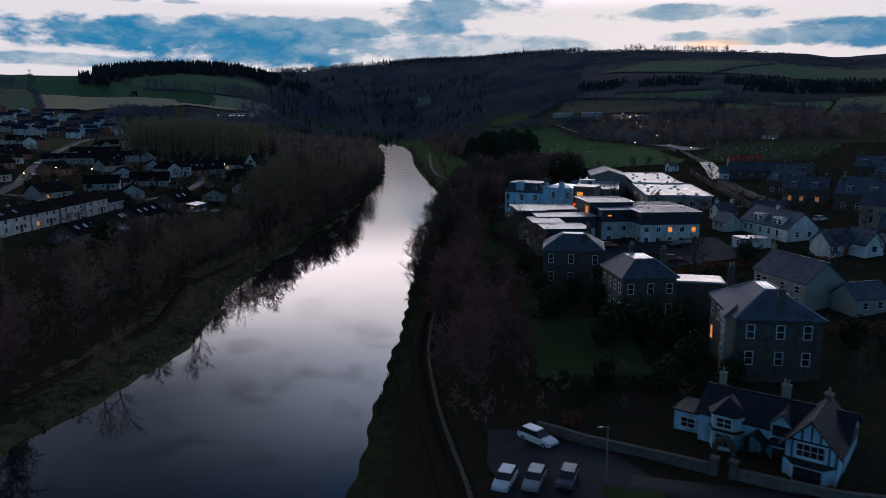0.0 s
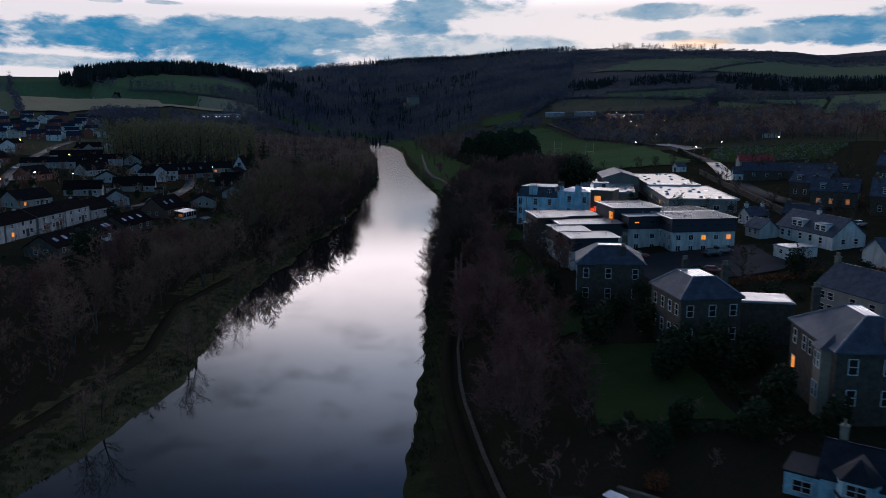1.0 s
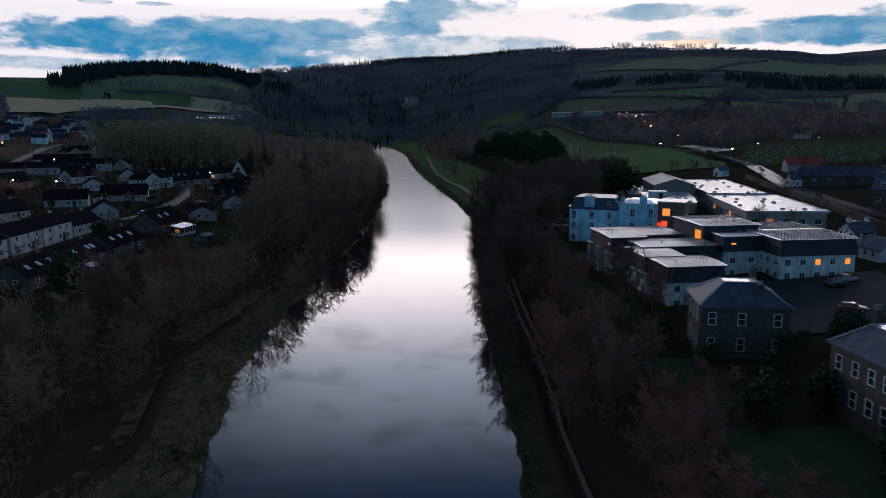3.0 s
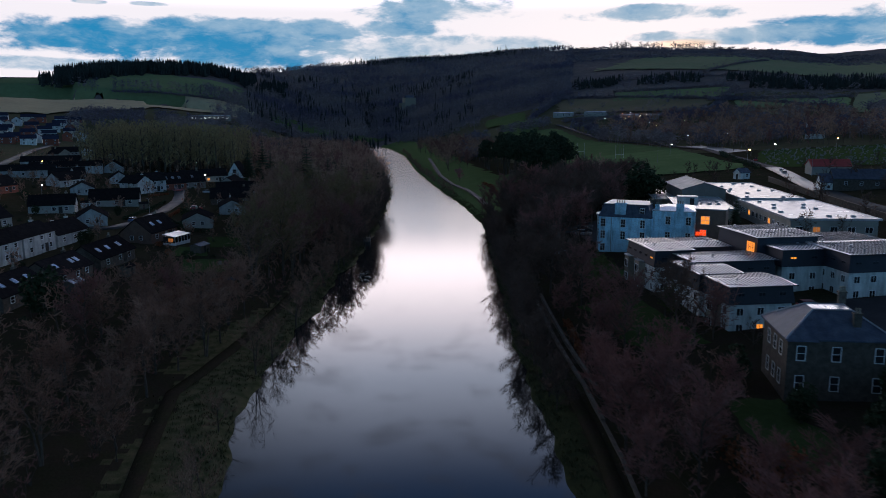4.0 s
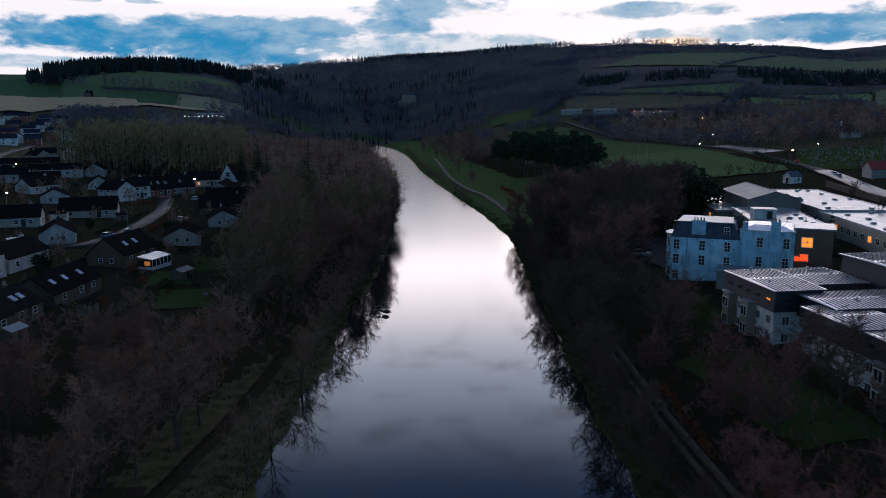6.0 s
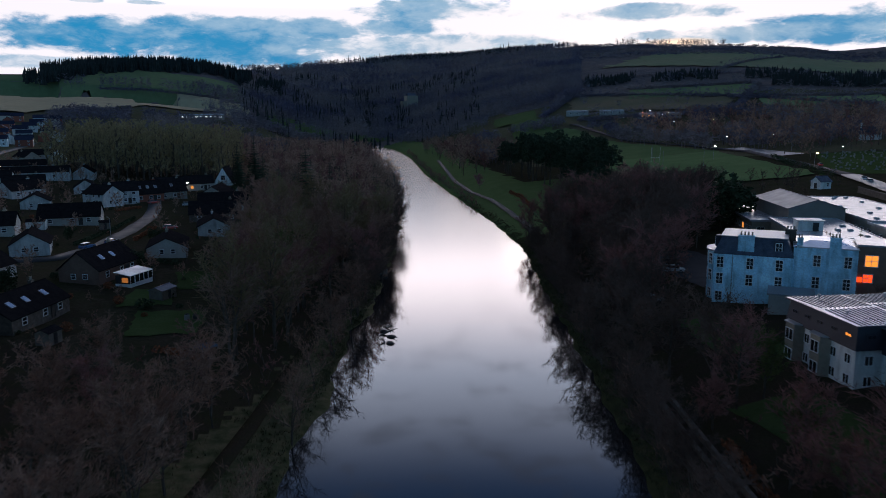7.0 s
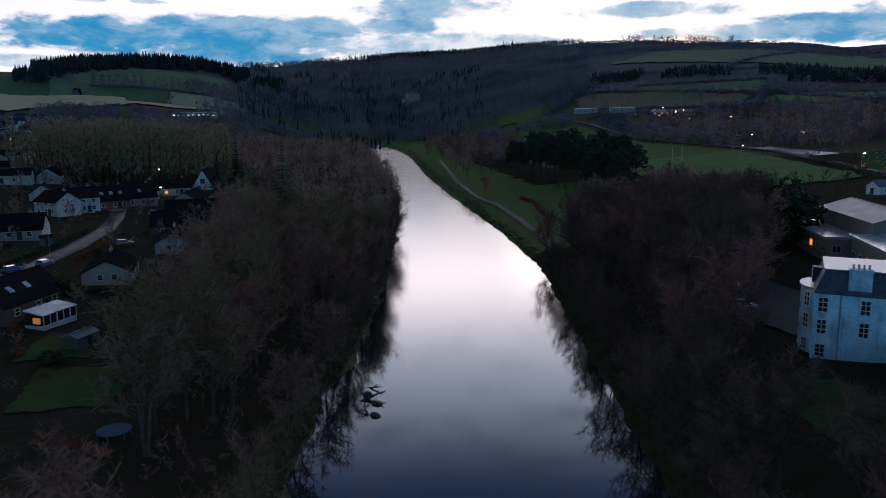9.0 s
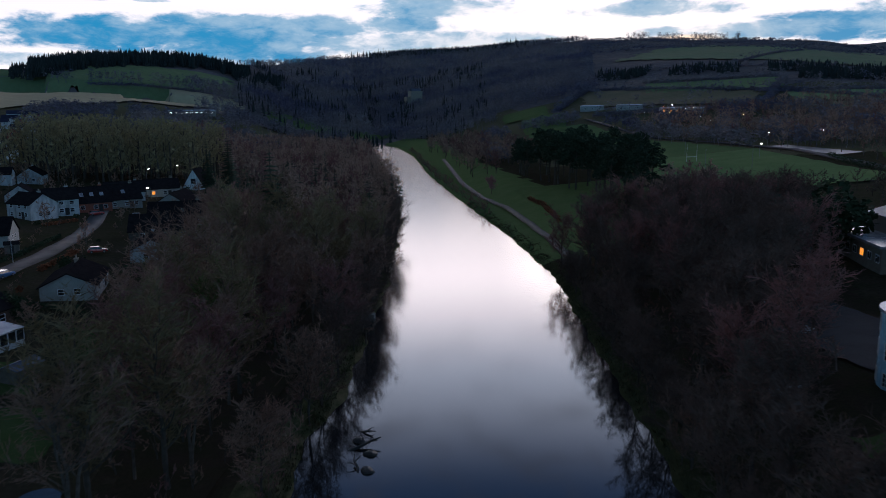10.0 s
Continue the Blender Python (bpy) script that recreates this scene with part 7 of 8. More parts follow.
tree_kind("ever0", tube([(0, 0, -0.5), (0, 0, 3)], [0.25, 0.12], 6), leaf_cloud(rng, [(0, 0, 2.6, 2.2, 2.4), (0.8, 0.5, 4.2, 1.7, 2.0), (-0.7, -0.4, 3.6, 1.8, 2.0)], 900, 0.3), M_BARK, M_EVERGREEN, "dense dark evergreen tree", name="evergreen_tree")
tree_kind("bush0", tube([(0, 0, -0.4), (0, 0, 0.8)], [0.15, 0.08], 5), leaf_cloud(rng, [(0, 0, 0.8, 1.2, 0.9), (0.8, 0.3, 0.7, 0.8, 0.7)], 260, 0.2), M_BARK, M_EVERGREEN, "rounded evergreen garden bush", "bush", "bush")
tree_kind("rust0", tube([(0, 0, -0.4), (0, 0, 0.8)], [0.15, 0.08], 5), leaf_cloud(rng, [(0, 0, 0.9, 1.3, 1.0), (0.7, 0.4, 1.1, 0.8, 0.8)], 300, 0.18), M_BARK, M_BEECH, "rounded russet garden shrub", "bush", "bush")
tree_kind("gold0", *bare_tree(rng, 10, 4.0, 12, 5, 10, 0.12, 0.04), M_BARK, M_OLIVE, "tree in yellow-green early leaf")
tree_kind("blossom0", *[s for s in bare_tree(rng, 6.5, 3.2, 12, 5, 9, 0.16, 0.03)], M_BARK, M_BLOSSOM, "cherry tree in pink blossom", name="cherry_tree")
pt_wood = [tube([(0, 0, -0.5), (0.2, 0, 6), (0.1, 0.3, 12)], [0.32, 0.24, 0.1], 7)]
plobes = []
for k in range(11):
    a, z, q = k * 2.4, 7.5 + k * 0.62, 3.6 - k * 0.24
    plobes.append((math.cos(a) * q, math.sin(a) * q, z, 1.9, 0.95))
    pt_wood.append(tube([(0.1, 0.1, z - 1.4), (math.cos(a) * q, math.sin(a) * q, z)], [0.1, 0.03], 4))
plobes.append((0.1, 0.3, 14.4, 1.8, 1.1))
tree_kind("pine0", join(*pt_wood), leaf_cloud(rng, plobes, 1400, 0.36), M_BARK, M_NEEDLE, "Scots pine with dark flat-topped crown", name="pine_tree")
grove_kind("fir", *zip(conifer(rng, 17, 3.4, 16, 7), (M_BARK, M_NEEDLE)))
grove_kind("pine", (join(*pt_wood), M_BARK), (leaf_cloud(rng, plobes, 600, 0.5), M_NEEDLE))


def scatter(keys, x0, x1, y0, y1, gap, ok, s0=0.8, s1=1.2, seed=0, wood=""):
    """Plants trees on a shaken grid; with a label for wood, all as one woodland."""
    r = random.Random(seed)
    n_ = 0
    held = []
    y = y0
    while y < y1:
        x = x0
        while x < x1:
            px_, py_ = x + r.uniform(-0.45, 0.45) * gap, y + r.uniform(-0.45, 0.45) * gap
            pick, size, turn = r.choice(keys), r.uniform(s0, s1), r.uniform(0, 360)
            if ok(px_, py_) and not any((px_ - a) ** 2 + (py_ - b) ** 2 < q * q for a, b, q in CLEAR):
                if wood:
                    held.append((pick, px_, py_, size, turn))
                else:
                    plant(pick, px_, py_, size, turn)
                n_ += 1
            x += gap
        y += gap
    if wood and held:
        grove("woodland", wood, held)
    return n_


for cx, cy, q in ((68, 94, 12), (60, 119, 9), (55, 117, 6), (66, 117, 8), (57, 146, 8), (74, 90, 7), (62, 100, 6), (61, 153, 9), (69, 131, 9), (93, 121, 11), (98, 111, 7), (121, 175, 14), (120, 150, 9), (57, 70, 13), (52, 66, 7), (60, 61, 9), (55, 58, 9), (49, 72, 7), (45, 74, 7), (47, 107, 12), (46, 136, 8), (50, 112, 9), (62, 178, 13), (64, 196, 14), (78, 195, 13), (92, 188, 13), (72, 238, 13), (83, 231, 11), (58, 222, 10), (53, 206, 8), (61, 212, 9), (52, 216, 7), (56, 232, 6), (76, 264, 13),
                  (180, 367, 9), (176, 352, 9), (171, 338, 8), (166, 338, 8), (160, 325, 8), (172, 352, 8), (100, 268, 17), (108, 300, 16), (118, 245, 18), (128, 290, 18), (34, 66, 15), (88, 165, 16), (50, 180, 7), (49, 192, 6)):
    CLEAR.append((cx, cy, q))
side = lambda x, y: off_river(x, y)
# left bank
MIDS = ["mid0", "mid1", "mid2", "mid0", "mid1"]
scatter(["broad0", "broad1", "broad2", "ash0"], -70, 10, 62, 225, 7.5, lambda x, y: side(x, y)[1] < 0 and 9.5 < side(x, y)[0] < 14.5, 0.75, 1.0, 31)
scatter(["broad0", "broad1", "broad2", "ash0", "shrub0", "birch0", "alder1"], -110, 10, 92, 262, 7.4, lambda x, y: side(x, y)[1] < 0 and 15 < side(x, y)[0] < 34 and x > -46 and not (225 < y < 300 and x < -19), 0.55, 0.85, 2)
scatter(["broad0", "broad1", "broad2", "broad3", "ash0", "birch0", "red0"], -30, 50, 232, 345, 6.9, lambda x, y: side(x, y)[1] < 0 and 1.0 < side(x, y)[0] < 38 and x > -26 and not (225 < y < 300 and x < -19), 0.85, 1.25, 3)
scatter(MIDS + ["scrub0"], -150, 10, 10, 262, 6.6, lambda x, y: side(x, y)[1] < 0 and (side(x, y)[0] >= 36 or y < 92) and side(x, y)[0] > 15 and x > -47 - max(0, 195 - y) * 0.6 and not (225 < y < 300 and x < -19), 0.42, 0.65, 21, "dense bare wood behind the left bank")
scatter(["scrub0", "scrub1"], -110, 50, 60, 470, 5.2, lambda x, y: side(x, y)[1] < 0 and (14 if y < 215 else 3) < side(x, y)[0] < 40 and x > -48 and not (225 < y < 300 and x < -19), 0.5, 1.0, 22, "tangled undergrowth of brown scrub")
scatter(FAR_BARE + ["fir"], -30, 50, 345, 480, 6.8, lambda x, y: side(x, y)[1] < 0 and 1.0 < side(x, y)[0] < 44 and x > -26, 0.75, 1.1, 23, "bare riverside wood with a few firs")
scatter(FAR_BARE + FAR_BARE + ["fir"], -130, 60, 480, 900, 9.0, lambda x, y: side(x, y)[1] < 0 and (1.0 if y < 600 else 6.0) < side(x, y)[0] < 60 + (y - 470) * 0.25, 0.75, 1.05, 4, "bare wood towards the river bend")
scatter(["poplar0"], -128, -48, 505, 600, 6.5, lambda x, y: True, 1.05, 1.6, 5, "tall olive-budding poplar grove")
scatter(["scrub0", "scrub1", "mid0", "mid2", "scrub0"], -230, -24, 190, 560, 8.0, lambda x, y: side(x, y)[0] > 36, 0.28, 0.55, 6, "bare garden trees and shrubs")
scatter(["bush0", "ever0", "bush0", "rust0", "bush0"], -130, -24, 205, 470, 11.5, lambda x, y: side(x, y)[0] > 34, 0.4, 0.85, 24)
scatter(["alder0", "alder1", "shrub0", "shrub1"], -20, 45, 225, 345, 4.2, lambda x, y: side(x, y)[1] < 0 and 0.2 < side(x, y)[0] < 3.0 and math.sin(y / 9.0) > -0.5, 0.5, 0.95, 41)
# right bank
scatter(["red0", "red1", "red2", "shrub1", "red1", "broad2"], 10, 70, 92, 206, 6.3, lambda x, y: side(x, y)[1] > 0 and 9.5 < side(x, y)[0] < 22, 0.6, 0.9, 7)
scatter(["alder0", "alder1", "shrub0"], 10, 70, 150, 340, 6.0, lambda x, y: side(x, y)[1] > 0 and 1.2 < side(x, y)[0] < 3.6 and (y > 165 or math.sin(y / 8) > 0.5), 0.5, 0.9, 8)
scatter(["dark0", "dark1", "dark2", "dark2", "dark1", "broad2"], 30, 130, 206, 345, 6.9, lambda x, y: side(x, y)[1] > 0 and 2.5 < side(x, y)[0] < 24 + max(0, y - 255) * 0.55 and (y < 236 or x < 62 + (y - 236) * 0.6), 0.85, 1.1, 9)
scatter(["scrub0", "scrub1"], 10, 110, 60, 345, 5.2, lambda x, y: side(x, y)[1] > 0 and 9 < side(x, y)[0] < 26, 0.5, 1.0, 25, "tangled undergrowth of brown scrub")
scatter(["garden0", "garden1", "garden2", "scrub0"], 34, 84, 40, 168, 8.5, lambda x, y: side(x, y)[1] > 0 and side(x, y)[0] > 21 and x < 84, 0.35, 0.7, 10, "bare garden trees and shrubs")
scatter(["ever0", "bush0", "bush0"], 38, 112, 88, 168, 10, lambda x, y: side(x, y)[0] > 22, 0.5, 0.95, 26)
scatter(FAR_BARE, 92, 130, 318, 405, 7.5, lambda x, y: side(x, y)[0] > 42 and not in_field(x, y) and x < 104 + (y - 318) * 0.3, 0.7, 0.95, 11, "bare wood between school and playing field")
scatter(["pine0"], 92, 160, 392, 545, 10.5, lambda x, y: not in_field(x, y) and 34 < side(x, y)[0] < 34 + 16 + max(0, y - 380) * 0.22, 1.1, 1.4, 12)
scatter(FAR_BARE, 76, 150, 545, 860, 10, lambda x, y: side(x, y)[1] > 0 and 14 < side(x, y)[0] < 80, 0.7, 1.0, 13, "bare park trees by the river")
scatter(["scrub0", "scrub1"], 55, 110, 350, 880, 3.5, lambda x, y: side(x, y)[1] > 0 and 0.5 < side(x, y)[0] < 3.5 and y > 430, 0.6, 1.0, 14, "fringe of scrub at the water")
scatter(["garden0", "garden1", "scrub0", "scrub1"], 84, 330, 60, 420, 11, lambda x, y: not in_field(x, y), 0.35, 0.75, 15, "bare garden trees in the town")
scatter(FAR_BARE, 205, 480, 420, 800, 12, lambda x, y: not in_field(x, y), 0.7, 1.05, 16, "bare trees beyond the main road")
for k_, (y, d_, q) in enumerate([(157, 1.3, 0.95), (168, 1.4, 0.8), (175, 1.0, 1.0), (181, 1.3, 1.05), (187, 0.9, 0.95), (193, 1.2, 1.0), (199, 1.0, 1.1), (207, 1.4, 0.9), (214, 1.1, 0.85), (222, 0.8, 1.0), (229, 1.0, 1.1),
                                  (237, 1.0, 1.0), (245, 1.3, 1.15), (252, 1.0, 1.1), (260, 1.2, 1.0), (268, 0.9, 1.05), (276, 1.2, 1.1), (283, 1.0, 1.0), (292, 1.3, 0.9), (302, 1.2, 0.95), (312, 1.2, 0.9), (324, 1.3, 0.85)]):
    plant(f"bank{k_ % 3}", *right_bank(y, d_ + 0.7), q * 0.88, k_ * 77.0)
for k_, (y, d_, q) in enumerate([(107, 1.4, 0.8), (112, 2.2, 0.9), (134, 1.3, 0.9), (140, 1.8, 0.8), (158, 1.8, 0.7), (180, 1.2, 1.0), (187, 1.0, 0.9), (206, 1.2, 0.95), (213, 1.6, 0.9), (222, 1.4, 0.85)]):
    plant(f"thin{k_ % 2}", *left_bank(y, d_), q, k_ * 61.0)
for k_, (y, d_, q) in enumerate([(262, 1.2, 0.9), (272, 1.0, 1.0), (284, 1.0, 0.95), (296, 1.2, 1.05), (312, 1.0, 1.1), (322, 1.2, 1.1), (334, 1.0, 1.2), (346, 1.1, 1.1), (358, 1.0, 1.2), (372, 1.2, 1.1), (386, 1.0, 1.2)]):
    plant(f"bank{(k_ + 1) % 3}", *left_bank(y, d_), q, k_ * 61.0)
for k_, (x, y, q) in enumerate([(-13.6, 281, 1.5), (-19, 276, 1.25), (-10, 243, 1.1), (-22, 186, 0.9), (-18, 291, 1.3), (-4, 300, 1.3), (-28, 178, 0.85), (-12, 322, 1.4), (2, 318, 1.25)]):
    plant("ash0", x, y, q, k_ * 50.0)
plant("fir0", -6.7, 336, 1.55), plant("fir0", -31, 473, 1.5), plant("fir0", -38, 466, 1.3), plant("fir1", 6, 352, 1.5), plant("gold0", 49, 199, 0.85, 40), plant("gold0", 53, 205, 0.6, 80), plant("gold0", -9.7, 265, 1.5, 30)
for k_, y in enumerate(range(132, 160, 5)):
    plant(("red0", "red1", "red2", "broad2")[k_ % 4], *right_bank(y, line(y, WALL_Y, WALL_D) + 0.9 + 0.6 * (k_ % 2)), 0.72 + 0.05 * (k_ % 3), k_ * 71.0)
EVERS = ((53.5, 109, 1.15), (50.5, 106, 0.9), (58.5, 108.5, 1.2), (63, 106, 1.1), (60.5, 104, 0.9), (54, 132, 0.9), (49.5, 139, 0.8), (76, 108, 1.1), (58, 92, 1.0), (60, 84.5, 0.8), (78, 126, 1.2), (71, 141, 1.0), (45, 90, 0.7), (52, 87, 0.8))
plant("ever0", 102.8, 302, 2.5, 20), plant("ever0", 108.5, 304, 2.1, 70), plant("fir1", 97, 311, 1.2), plant("fir1", 111, 318, 1.0), plant("ever0", 47, 122, 1.2), plant("ever0", 56, 124, 1.1), plant("fir1", 103, 243, 0.8), plant("fir1", 99, 246, 0.7)
[plant(k_, x, y, q) for k_, x, y, q in (("dark1", 51, 172, 0.85), ("dark0", 53.5, 181, 0.72), ("red1", 55, 168, 0.8))]
[plant("ever0", x, y, q) for x, y, q in EVERS]
plant("rust0", 40.8, 129, 1.7), plant("rust0", 37, 79, 1.0), plant("bush0", -36.5, 261, 1.2), plant("gold0", 52, 176, 0.7), plant("gold0", 44.5, 186, 0.7), plant("blossom0", 76.5, 482, 1.0), plant("fir0", -17, 395, 1.0), plant("fir0", -24, 420, 1.1), plant("ever0", -52, 205, 1.4)

# hedges
def hedge(name, pts, tall, thick, mat, label, seed=1, density=26):
    r = random.Random(seed)
    v, f = [], []
    for (x0, y0), (x1, y1) in zip(pts, pts[1:]):
        for _ in range(int(math.hypot(x1 - x0, y1 - y0) * density)):
            s = r.uniform(0, 1)
            x, y = x0 + (x1 - x0) * s + r.uniform(-thick, thick) / 2, y0 + (y1 - y0) * s + r.uniform(-thick, thick) / 2
            c = Vector((x, y, height(x, y) + r.uniform(0.1, tall)))
            a = Vector((r.uniform(-1, 1), r.uniform(-1, 1), r.uniform(-0.7, 0.7))).normalized() * r.uniform(0.15, 0.36)
            b = a.cross(Vector((r.uniform(-1, 1), r.uniform(-1, 1), r.uniform(-1, 1)))).normalized() * 0.2
            k = len(v)
            v += [tuple(c - a), tuple(c + b), tuple(c + a), tuple(c - b)]
            f.append((k, k + 1, k + 2, k + 3))
    return tagged(mesh_object(name, v, f, mat), label, "hedge")


hedge("hedge", [(76, 388), (80.5, 420), (81, 440)], 1.3, 1.2, M_BEECH, "clipped russet beech hedge by the park path", 2)
hedge("hedge", [(36.5, 124), (38.5, 136), (39, 142)], 2.6, 1.8, M_BEECH, "russet beech hedge at the garden edge", 3)
hedge("hedge", [(78, 146), (88, 148), (104, 147)], 1.6, 1.2, M_BEECH, "russet beech hedge behind the villas", 4)
hedge("hedge", [(84, 104), (98, 98), (112, 92)], 1.8, 1.4, M_BEECH, "russet hedge beside a garden", 5)
hedge("hedge", [(36, 92), (56, 88), (64, 88)], 1.5, 1.4, M_EVERGREEN, "dark clipped garden hedge", 6)
hedge("hedge", [(56, 92), (59, 122)], 1.8, 1.6, M_EVERGREEN, "dark clipped garden hedge", 7)
hedge("hedge", [(36, 172), (40, 192)], 1.2, 1.0, M_BEECH, "low russet hedge above the river path", 8)

hedge("hedge", [(-30, 236.4), (-26, 235), (-21.5, 232.4)], 1.1, 1.0, M_BEECH, "low russet hedge at the garden foot", 9)
hedge("hedge", [(-52, 309.5), (-45, 302), (-36, 300)], 1.3, 1.0, M_EVERGREEN, "dark clipped garden hedge", 10)
hedge("hedge", [(-34, 277), (-33, 268)], 1.6, 1.4, M_EVERGREEN, "dark clipped garden hedge", 11)
hedge("hedge", [(-66, 322), (-63, 345), (-62, 372)], 1.1, 0.9, M_EVERGREEN, "dark clipped roadside hedge", 12)
hedge("hedge", [(-53, 330), (-52, 352)], 1.1, 0.9, M_BEECH, "russet roadside hedge, loosely clipped", 13)
hedge("hedge", [(-72, 390), (-66, 400)], 1.0, 0.9, M_BEECH, "russet front garden hedge", 14)
hedge("hedge", [(104, 147), (113, 142)], 1.8, 1.2, M_BEECH, "russet beech hedge behind the villas", 15)
hedge("hedge", [(205, 394), (214, 422), (226, 458), (236, 482)], 2.8, 2.4, M_EVERGREEN, "tall dark hedge beside the main road", 17)
hedge("hedge", [(60, 214), (66, 210), (72, 212)], 1.0, 1.0, M_EVERGREEN, "low clipped hedge by the mansion", 16)

# far woods
def far_wood(name, spots, mat, label, conic=False, tall=(9, 15), seed=1):
    r = random.Random(seed)
    v, f = [], []
    for x, y in spots:
        z, h, q = height(x, y), r.uniform(*tall), r.uniform(2.6, 4.4)
        k0 = len(v)
        if conic:
            q *= 0.6
            for j in range(3):
                k = len(v)
                zb, zt, qq = z + h * (0.1 + 0.27 * j), z + h * (0.52 + 0.24 * j), q * (1 - 0.27 * j)
                v += [(x + qq * math.cos(a + j) * r.uniform(0.8, 1.2), y + qq * math.sin(a + j) * r.uniform(0.8, 1.2), zb) for a in (0, 1.26, 2.51, 3.77, 5.03)] + [(x, y, zt)]
                f += [(k + i, k + (i + 1) % 5, k + 5) for i in range(5)]
        else:
            for _ in range(26):
                c = Vector((x + r.gauss(0, 0.5) * q, y + r.gauss(0, 0.5) * q, z + h * r.uniform(0.3, 0.95)))
                a = Vector((r.uniform(-1, 1), r.uniform(-1, 1), r.uniform(-0.3, 0.7))).normalized() * r.uniform(0.9, 2.2)
                b = a.cross(Vector((r.uniform(-1, 1), r.uniform(-1, 1), r.uniform(-1, 1)))).normalized() * r.uniform(0.16, 0.5)
                k = len(v)
                v += [tuple(c - a), tuple(c + b), tuple(c + a), tuple(c - b)]
                f.append((k, k + 1, k + 2, k + 3))
            k = len(v)
            v += [(x - 0.18, y, z - 0.5), (x + 0.18, y, z - 0.5), (x, y, z + h * 0.7)]
            f.append((k, k + 1, k + 2))
    return tagged(mesh_object(name, v, f, mat), label, "woodland", kind="stuff")


def spots(b0, b1, r0, r1, count, seed, ok=None):
    r = random.Random(seed)
    out = []
    while len(out) < count:
        b, q = r.uniform(b0, b1), math.sqrt(r.uniform(r0 * r0, r1 * r1))
        p = polar(b, q)
        if ok is None or ok(b, q):
            out.append(p)
    return out


dens = lambda b, q: noise.noise(Vector((b * 0.35, q * 0.006, 0)))
far_wood("valley_wood", spots(-8, 19.4, 930, 1500, 6200, 31, lambda b, q: b > -4.6 + 2.4 * dens(1, q * 3) and not (b > 12.5 and q < 1000) and off_river(*polar(b, q))[0] > 12), M_FARWOOD, "dark bare woods filling the gorge", seed=2)
far_wood("hill_wood", spots(-7, 19.5, 1420, 2380, 5200, 32, lambda b, q: q < line(b, SKY_B, SKY_D) and b > -4.6 + 2.4 * dens(1, q * 3)), M_FARWOOD, "dark bare woods on the hill", seed=3, tall=(8, 14))
far_wood("fir_wood", spots(-17.6, -2.0, 1225, 1480, 4300, 33, lambda b, q: (b < -4.6 or dens(b * 5, q) > 0.05) and line(b, (-17.6, -11.8, -6, -4.6), (1222, 1325, 1400, 1320)) + 45 * dens(b * 6, 4) < q < line(b, SKY_B, SKY_D) + 15), M_FARFIR, "dark fir plantation on the crest", True, (8, 20), 4)
far_wood("fir_wood", spots(-5, 12, 930, 1700, 700, 34, lambda b, q: dens(b * 2, q) > 0), M_FARFIR, "scattered dark firs in the gorge", True, (12, 18), 5)
far_wood("ridge_wood", spots(4, 22, 2000, 2400, 1500, 35, lambda b, q: 0 < line(b, SKY_B, SKY_D) - q < 120), M_FARFIR, "dark firs along the ridge", True, (8, 14), 6)
far_wood("ridge_trees", spots(22, 29.5, 1970, 2030, 130, 36, lambda b, q: dens(b * 4, 9) > -0.15), M_FARWOOD, "line of bare trees on the ridge", False, (9, 19), 7)
far_wood("ridge_heath", spots(19, 41, 1580, 2000, 2600, 46), M_FARWOOD, "dark heath along the ridge", False, (2, 5), 7)
far_wood("fir_belt", spots(19.5, 42, 1115, 1195, 700, 37, lambda b, q: dens(b * 1.5, q) > -0.1), M_FARFIR, "dark fir belt across the slope", True, (6, 13), 8)
far_wood("fir_belt", spots(32, 42, 1000, 1090, 600, 47, lambda b, q: q > 1000 + (41 - b) * 4), M_FARFIR, "dark fir belt across the slope", True, (6, 13), 8)
HEDGES = ((18.4, 1040, 29.4, 957), (29.4, 955, 38, 858), (22.6, 1056, 31, 1056), (31, 942, 38.5, 942), (29.5, 835, 31.2, 1050), (19, 832, 30, 828), (16.5, 900, 19, 1060), (22, 1195, 41, 1195), (-21.6, 800, -21.6, 1380), (-35, 1080, -21.7, 1100), (28, 1200, 33, 1560))
hs = [(-462 + 362 * k_ / 200, 1228 - 10 * k_ / 200) for k_ in range(200)] + [polar(b0 + (b1 - b0) * s_ + 0.05 * math.sin(k_ * 9.1), r0 + (r1 - r0) * s_ + 3 * math.sin(k_ * 5.3)) for b0, r0, b1, r1 in HEDGES for k_, s_ in ((k_, k_ / 150) for k_ in range(150))]
far_wood("hedgerows", hs, M_FARWOOD, "dark hedgerows between the fields", False, (2.5, 5), 19)
far_wood("hedge_trees", [hs[k_] for k_ in range(0, len(hs), 7)] + spots(19, 41, 830, 1200, 160, 38, lambda b, q: dens(b * 3, q * 2) > 0.1), M_FARWOOD, "bare hedgerow trees among fields", False, (8, 14), 9)
far_wood("slope_trees", [(x_ + 2 * math.sin(k_ * 7.7), 1240 + 7 * math.sin(k_ * 3.1)) for k_, x_ in enumerate(np.linspace(-440, -108, 150)) if noise.noise(Vector((x_ * 0.035, 0, 0))) > -0.16], M_FARWOOD, "row of bare trees across the pasture", False, (13, 19), 10)
far_wood("ridge_firs", spots(2.7, 5.4, 2330, 2385, 26, 61) + spots(13.7, 14.5, 2110, 2150, 5, 62), M_FARFIR, "clumps of dark firs on the skyline", True, (12, 24), 16)
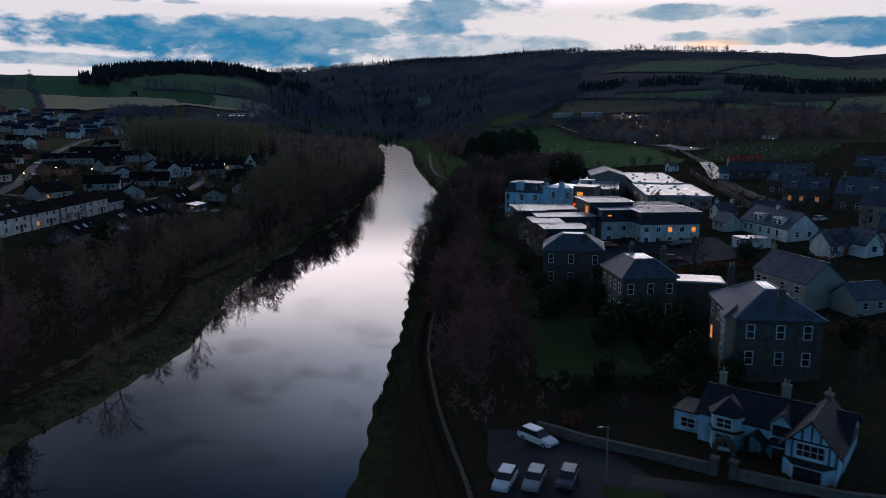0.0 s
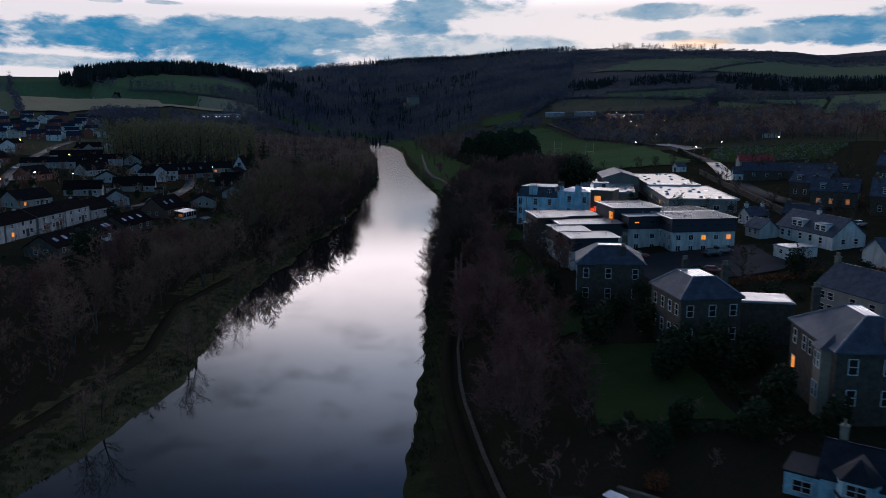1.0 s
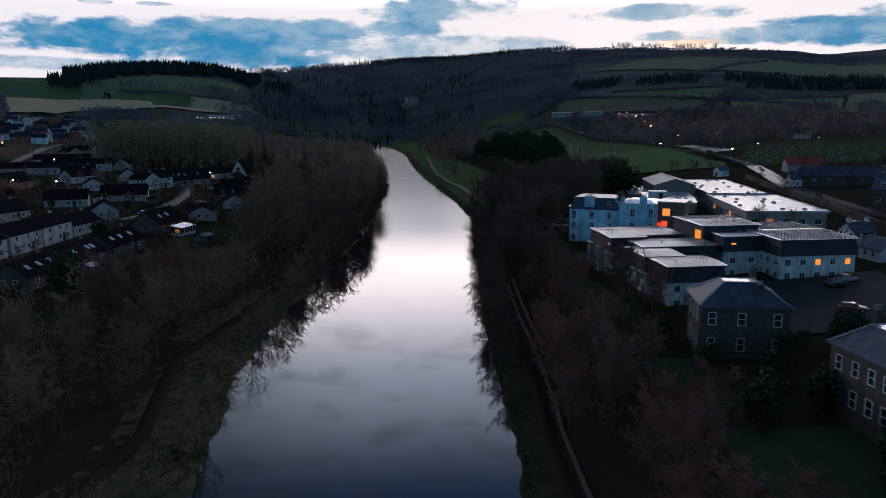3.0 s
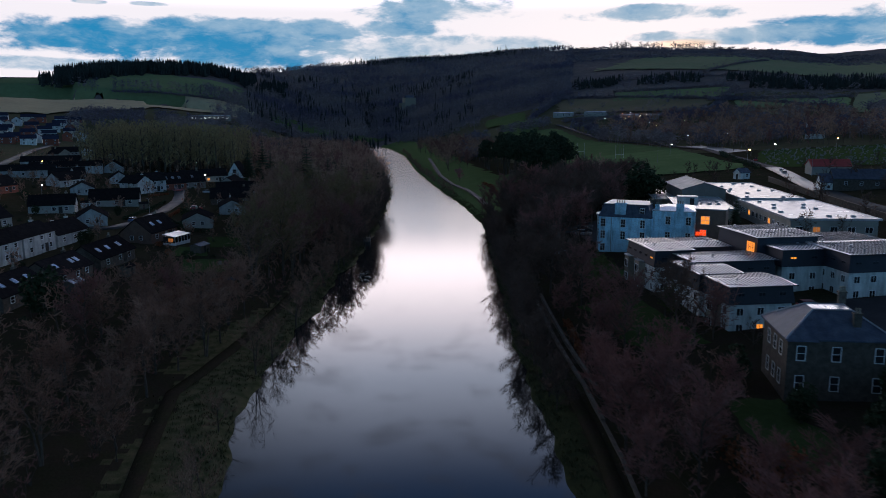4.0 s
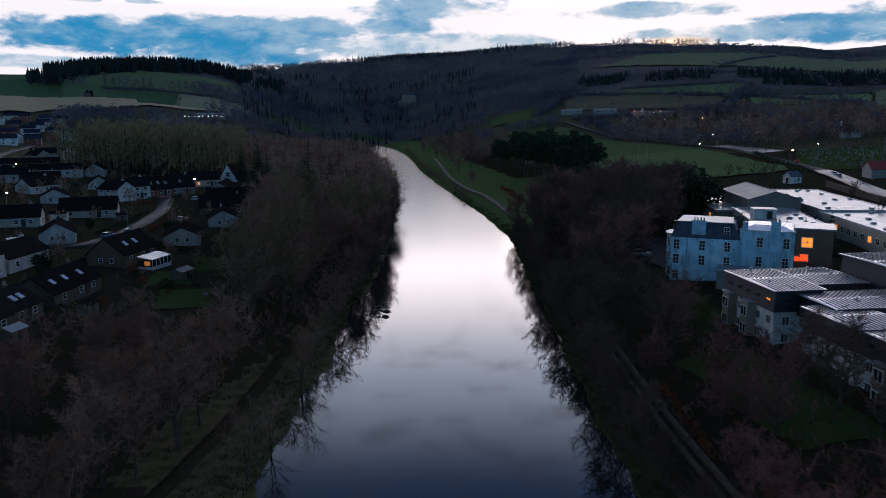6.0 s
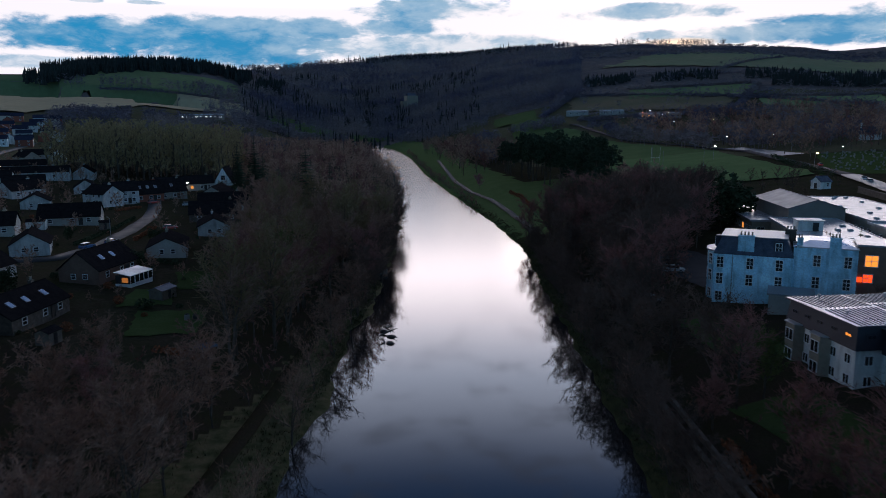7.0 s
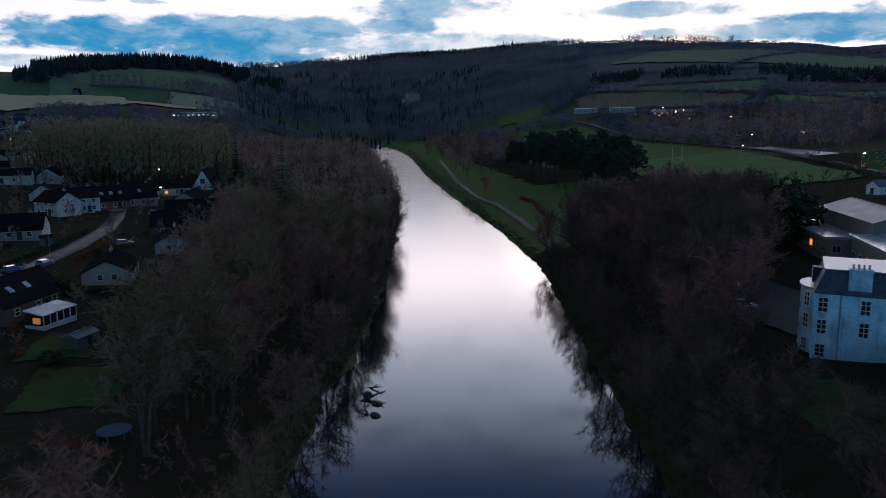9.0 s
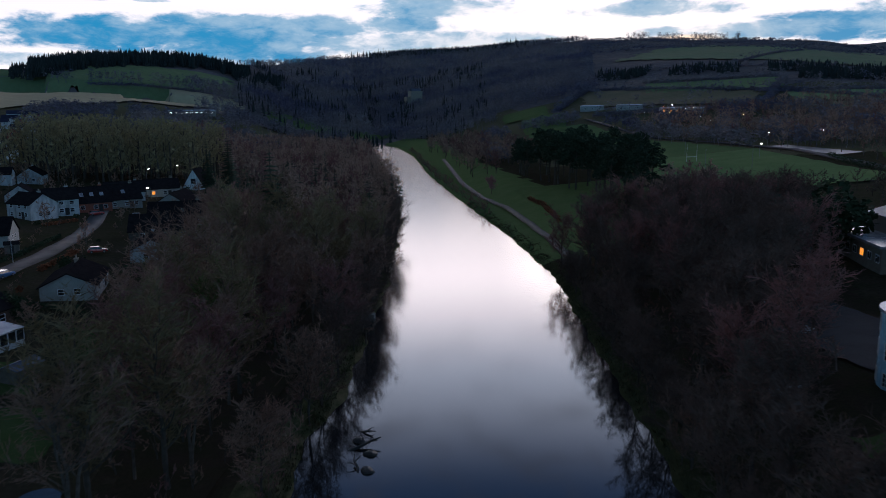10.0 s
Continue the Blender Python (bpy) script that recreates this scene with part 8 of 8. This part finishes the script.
far_wood("field_edge_trees", spots(-8.5, -4.2, 880, 1230, 420, 53, lambda b, q: (b + 8.5) / 4.3 > 0.5 + 0.8 * dens(b * 5, q * 4) - (q - 880) / 1400), M_FARWOOD, "bare trees at the edge of the stubble field", False, (9, 15), 15)
far_wood("fir_wood", spots(-18.6, -17.4, 1240, 1400, 130, 63), M_FARFIR, "young firs at the edge of the plantation", True, (5, 12), 17)
far_wood("field_foot_trees", spots(-17.5, -7, 720, 900, 420, 64, lambda b, q: dens(b * 2.5, q) > -0.2 and not any((polar(b, q)[0] - a) ** 2 + (polar(b, q)[1] - c) ** 2 < e * e for a, c, e in CLEAR)), M_FARWOOD, "bare trees along the foot of the stubble field", False, (7, 12), 18)
far_wood("left_wood", spots(-40, -24, 760, 990, 260, 40, lambda b, q: dens(b * 2, q) > 0.1), M_FARWOOD, "bare trees round the estate", False, (9, 14), 11)
far_wood("mill_wood", spots(-11, -2, 660, 860, 1200, 48, lambda b, q: dens(b * 2, q) > -0.25), M_FARWOOD, "bare wood below the stubble field", False, (7, 11), 11)
far_wood("town_trees", spots(11, 42, 520, 835, 1400, 41, lambda b, q: dens(b * 2, q * 1.5) > -0.1 and not in_field(*polar(b, q)) and not (18 < b < 26.5 and q > 775)), M_FARWOOD, "bare trees beyond the road", False, (7, 12), 12)

# rocks in the river by the left bank
for k in range(5):
    x, y = 6.2 + rng.uniform(-1.6, 2.4), 249 + rng.uniform(-5, 6)
    bmk = bmesh.new()
    bmesh.ops.create_icosphere(bmk, subdivisions=2, radius=rng.uniform(0.35, 0.75))
    for v in bmk.verts:
        v.co *= 1 + 0.35 * noise.noise(v.co * 1.3 + Vector((k * 3.1, 0, 0)))
        v.co.z *= 0.55
    me = bpy.data.meshes.new("rock")
    bmk.to_mesh(me)
    bmk.free()
    me.materials.append(M_ROCK)
    o = new("rock", me)
    o.location = (x, y, 0.05)
    tagged(o, "dark wet rock in the shallows", "rock", "river rocks")

# dark driftwood caught on the rocks
for x, y, turn, q in ((7.6, 250.5, 20, 1.0), (6.4, 246.0, 100, 0.8), (8.2, 254.2, -40, 0.7)):
    snag = thing("driftwood", pose(x, y, 0.0, 0, 0, turn) @ Matrix.Scale(q, 4), "dark wet driftwood branch caught in the shallows", "driftwood", "driftwood branches")
    part("trunk", tube([(-1.8, 0.2, -0.2), (-0.6, 0, 0.25), (0.7, 0.15, 0.55), (1.9, -0.2, 0.9)], [0.24, 0.2, 0.14, 0.05], 6), M_ROCK, snag)
    part("branch", tube([(-0.4, 0, 0.3), (0.1, 0.8, 0.7), (0.3, 1.5, 0.6)], [0.12, 0.08, 0.03], 5), M_ROCK, snag)
    part("branch", tube([(0.5, 0.1, 0.5), (0.9, -0.7, 0.9), (1.2, -1.4, 1.2)], [0.1, 0.06, 0.02], 5), M_ROCK, snag)
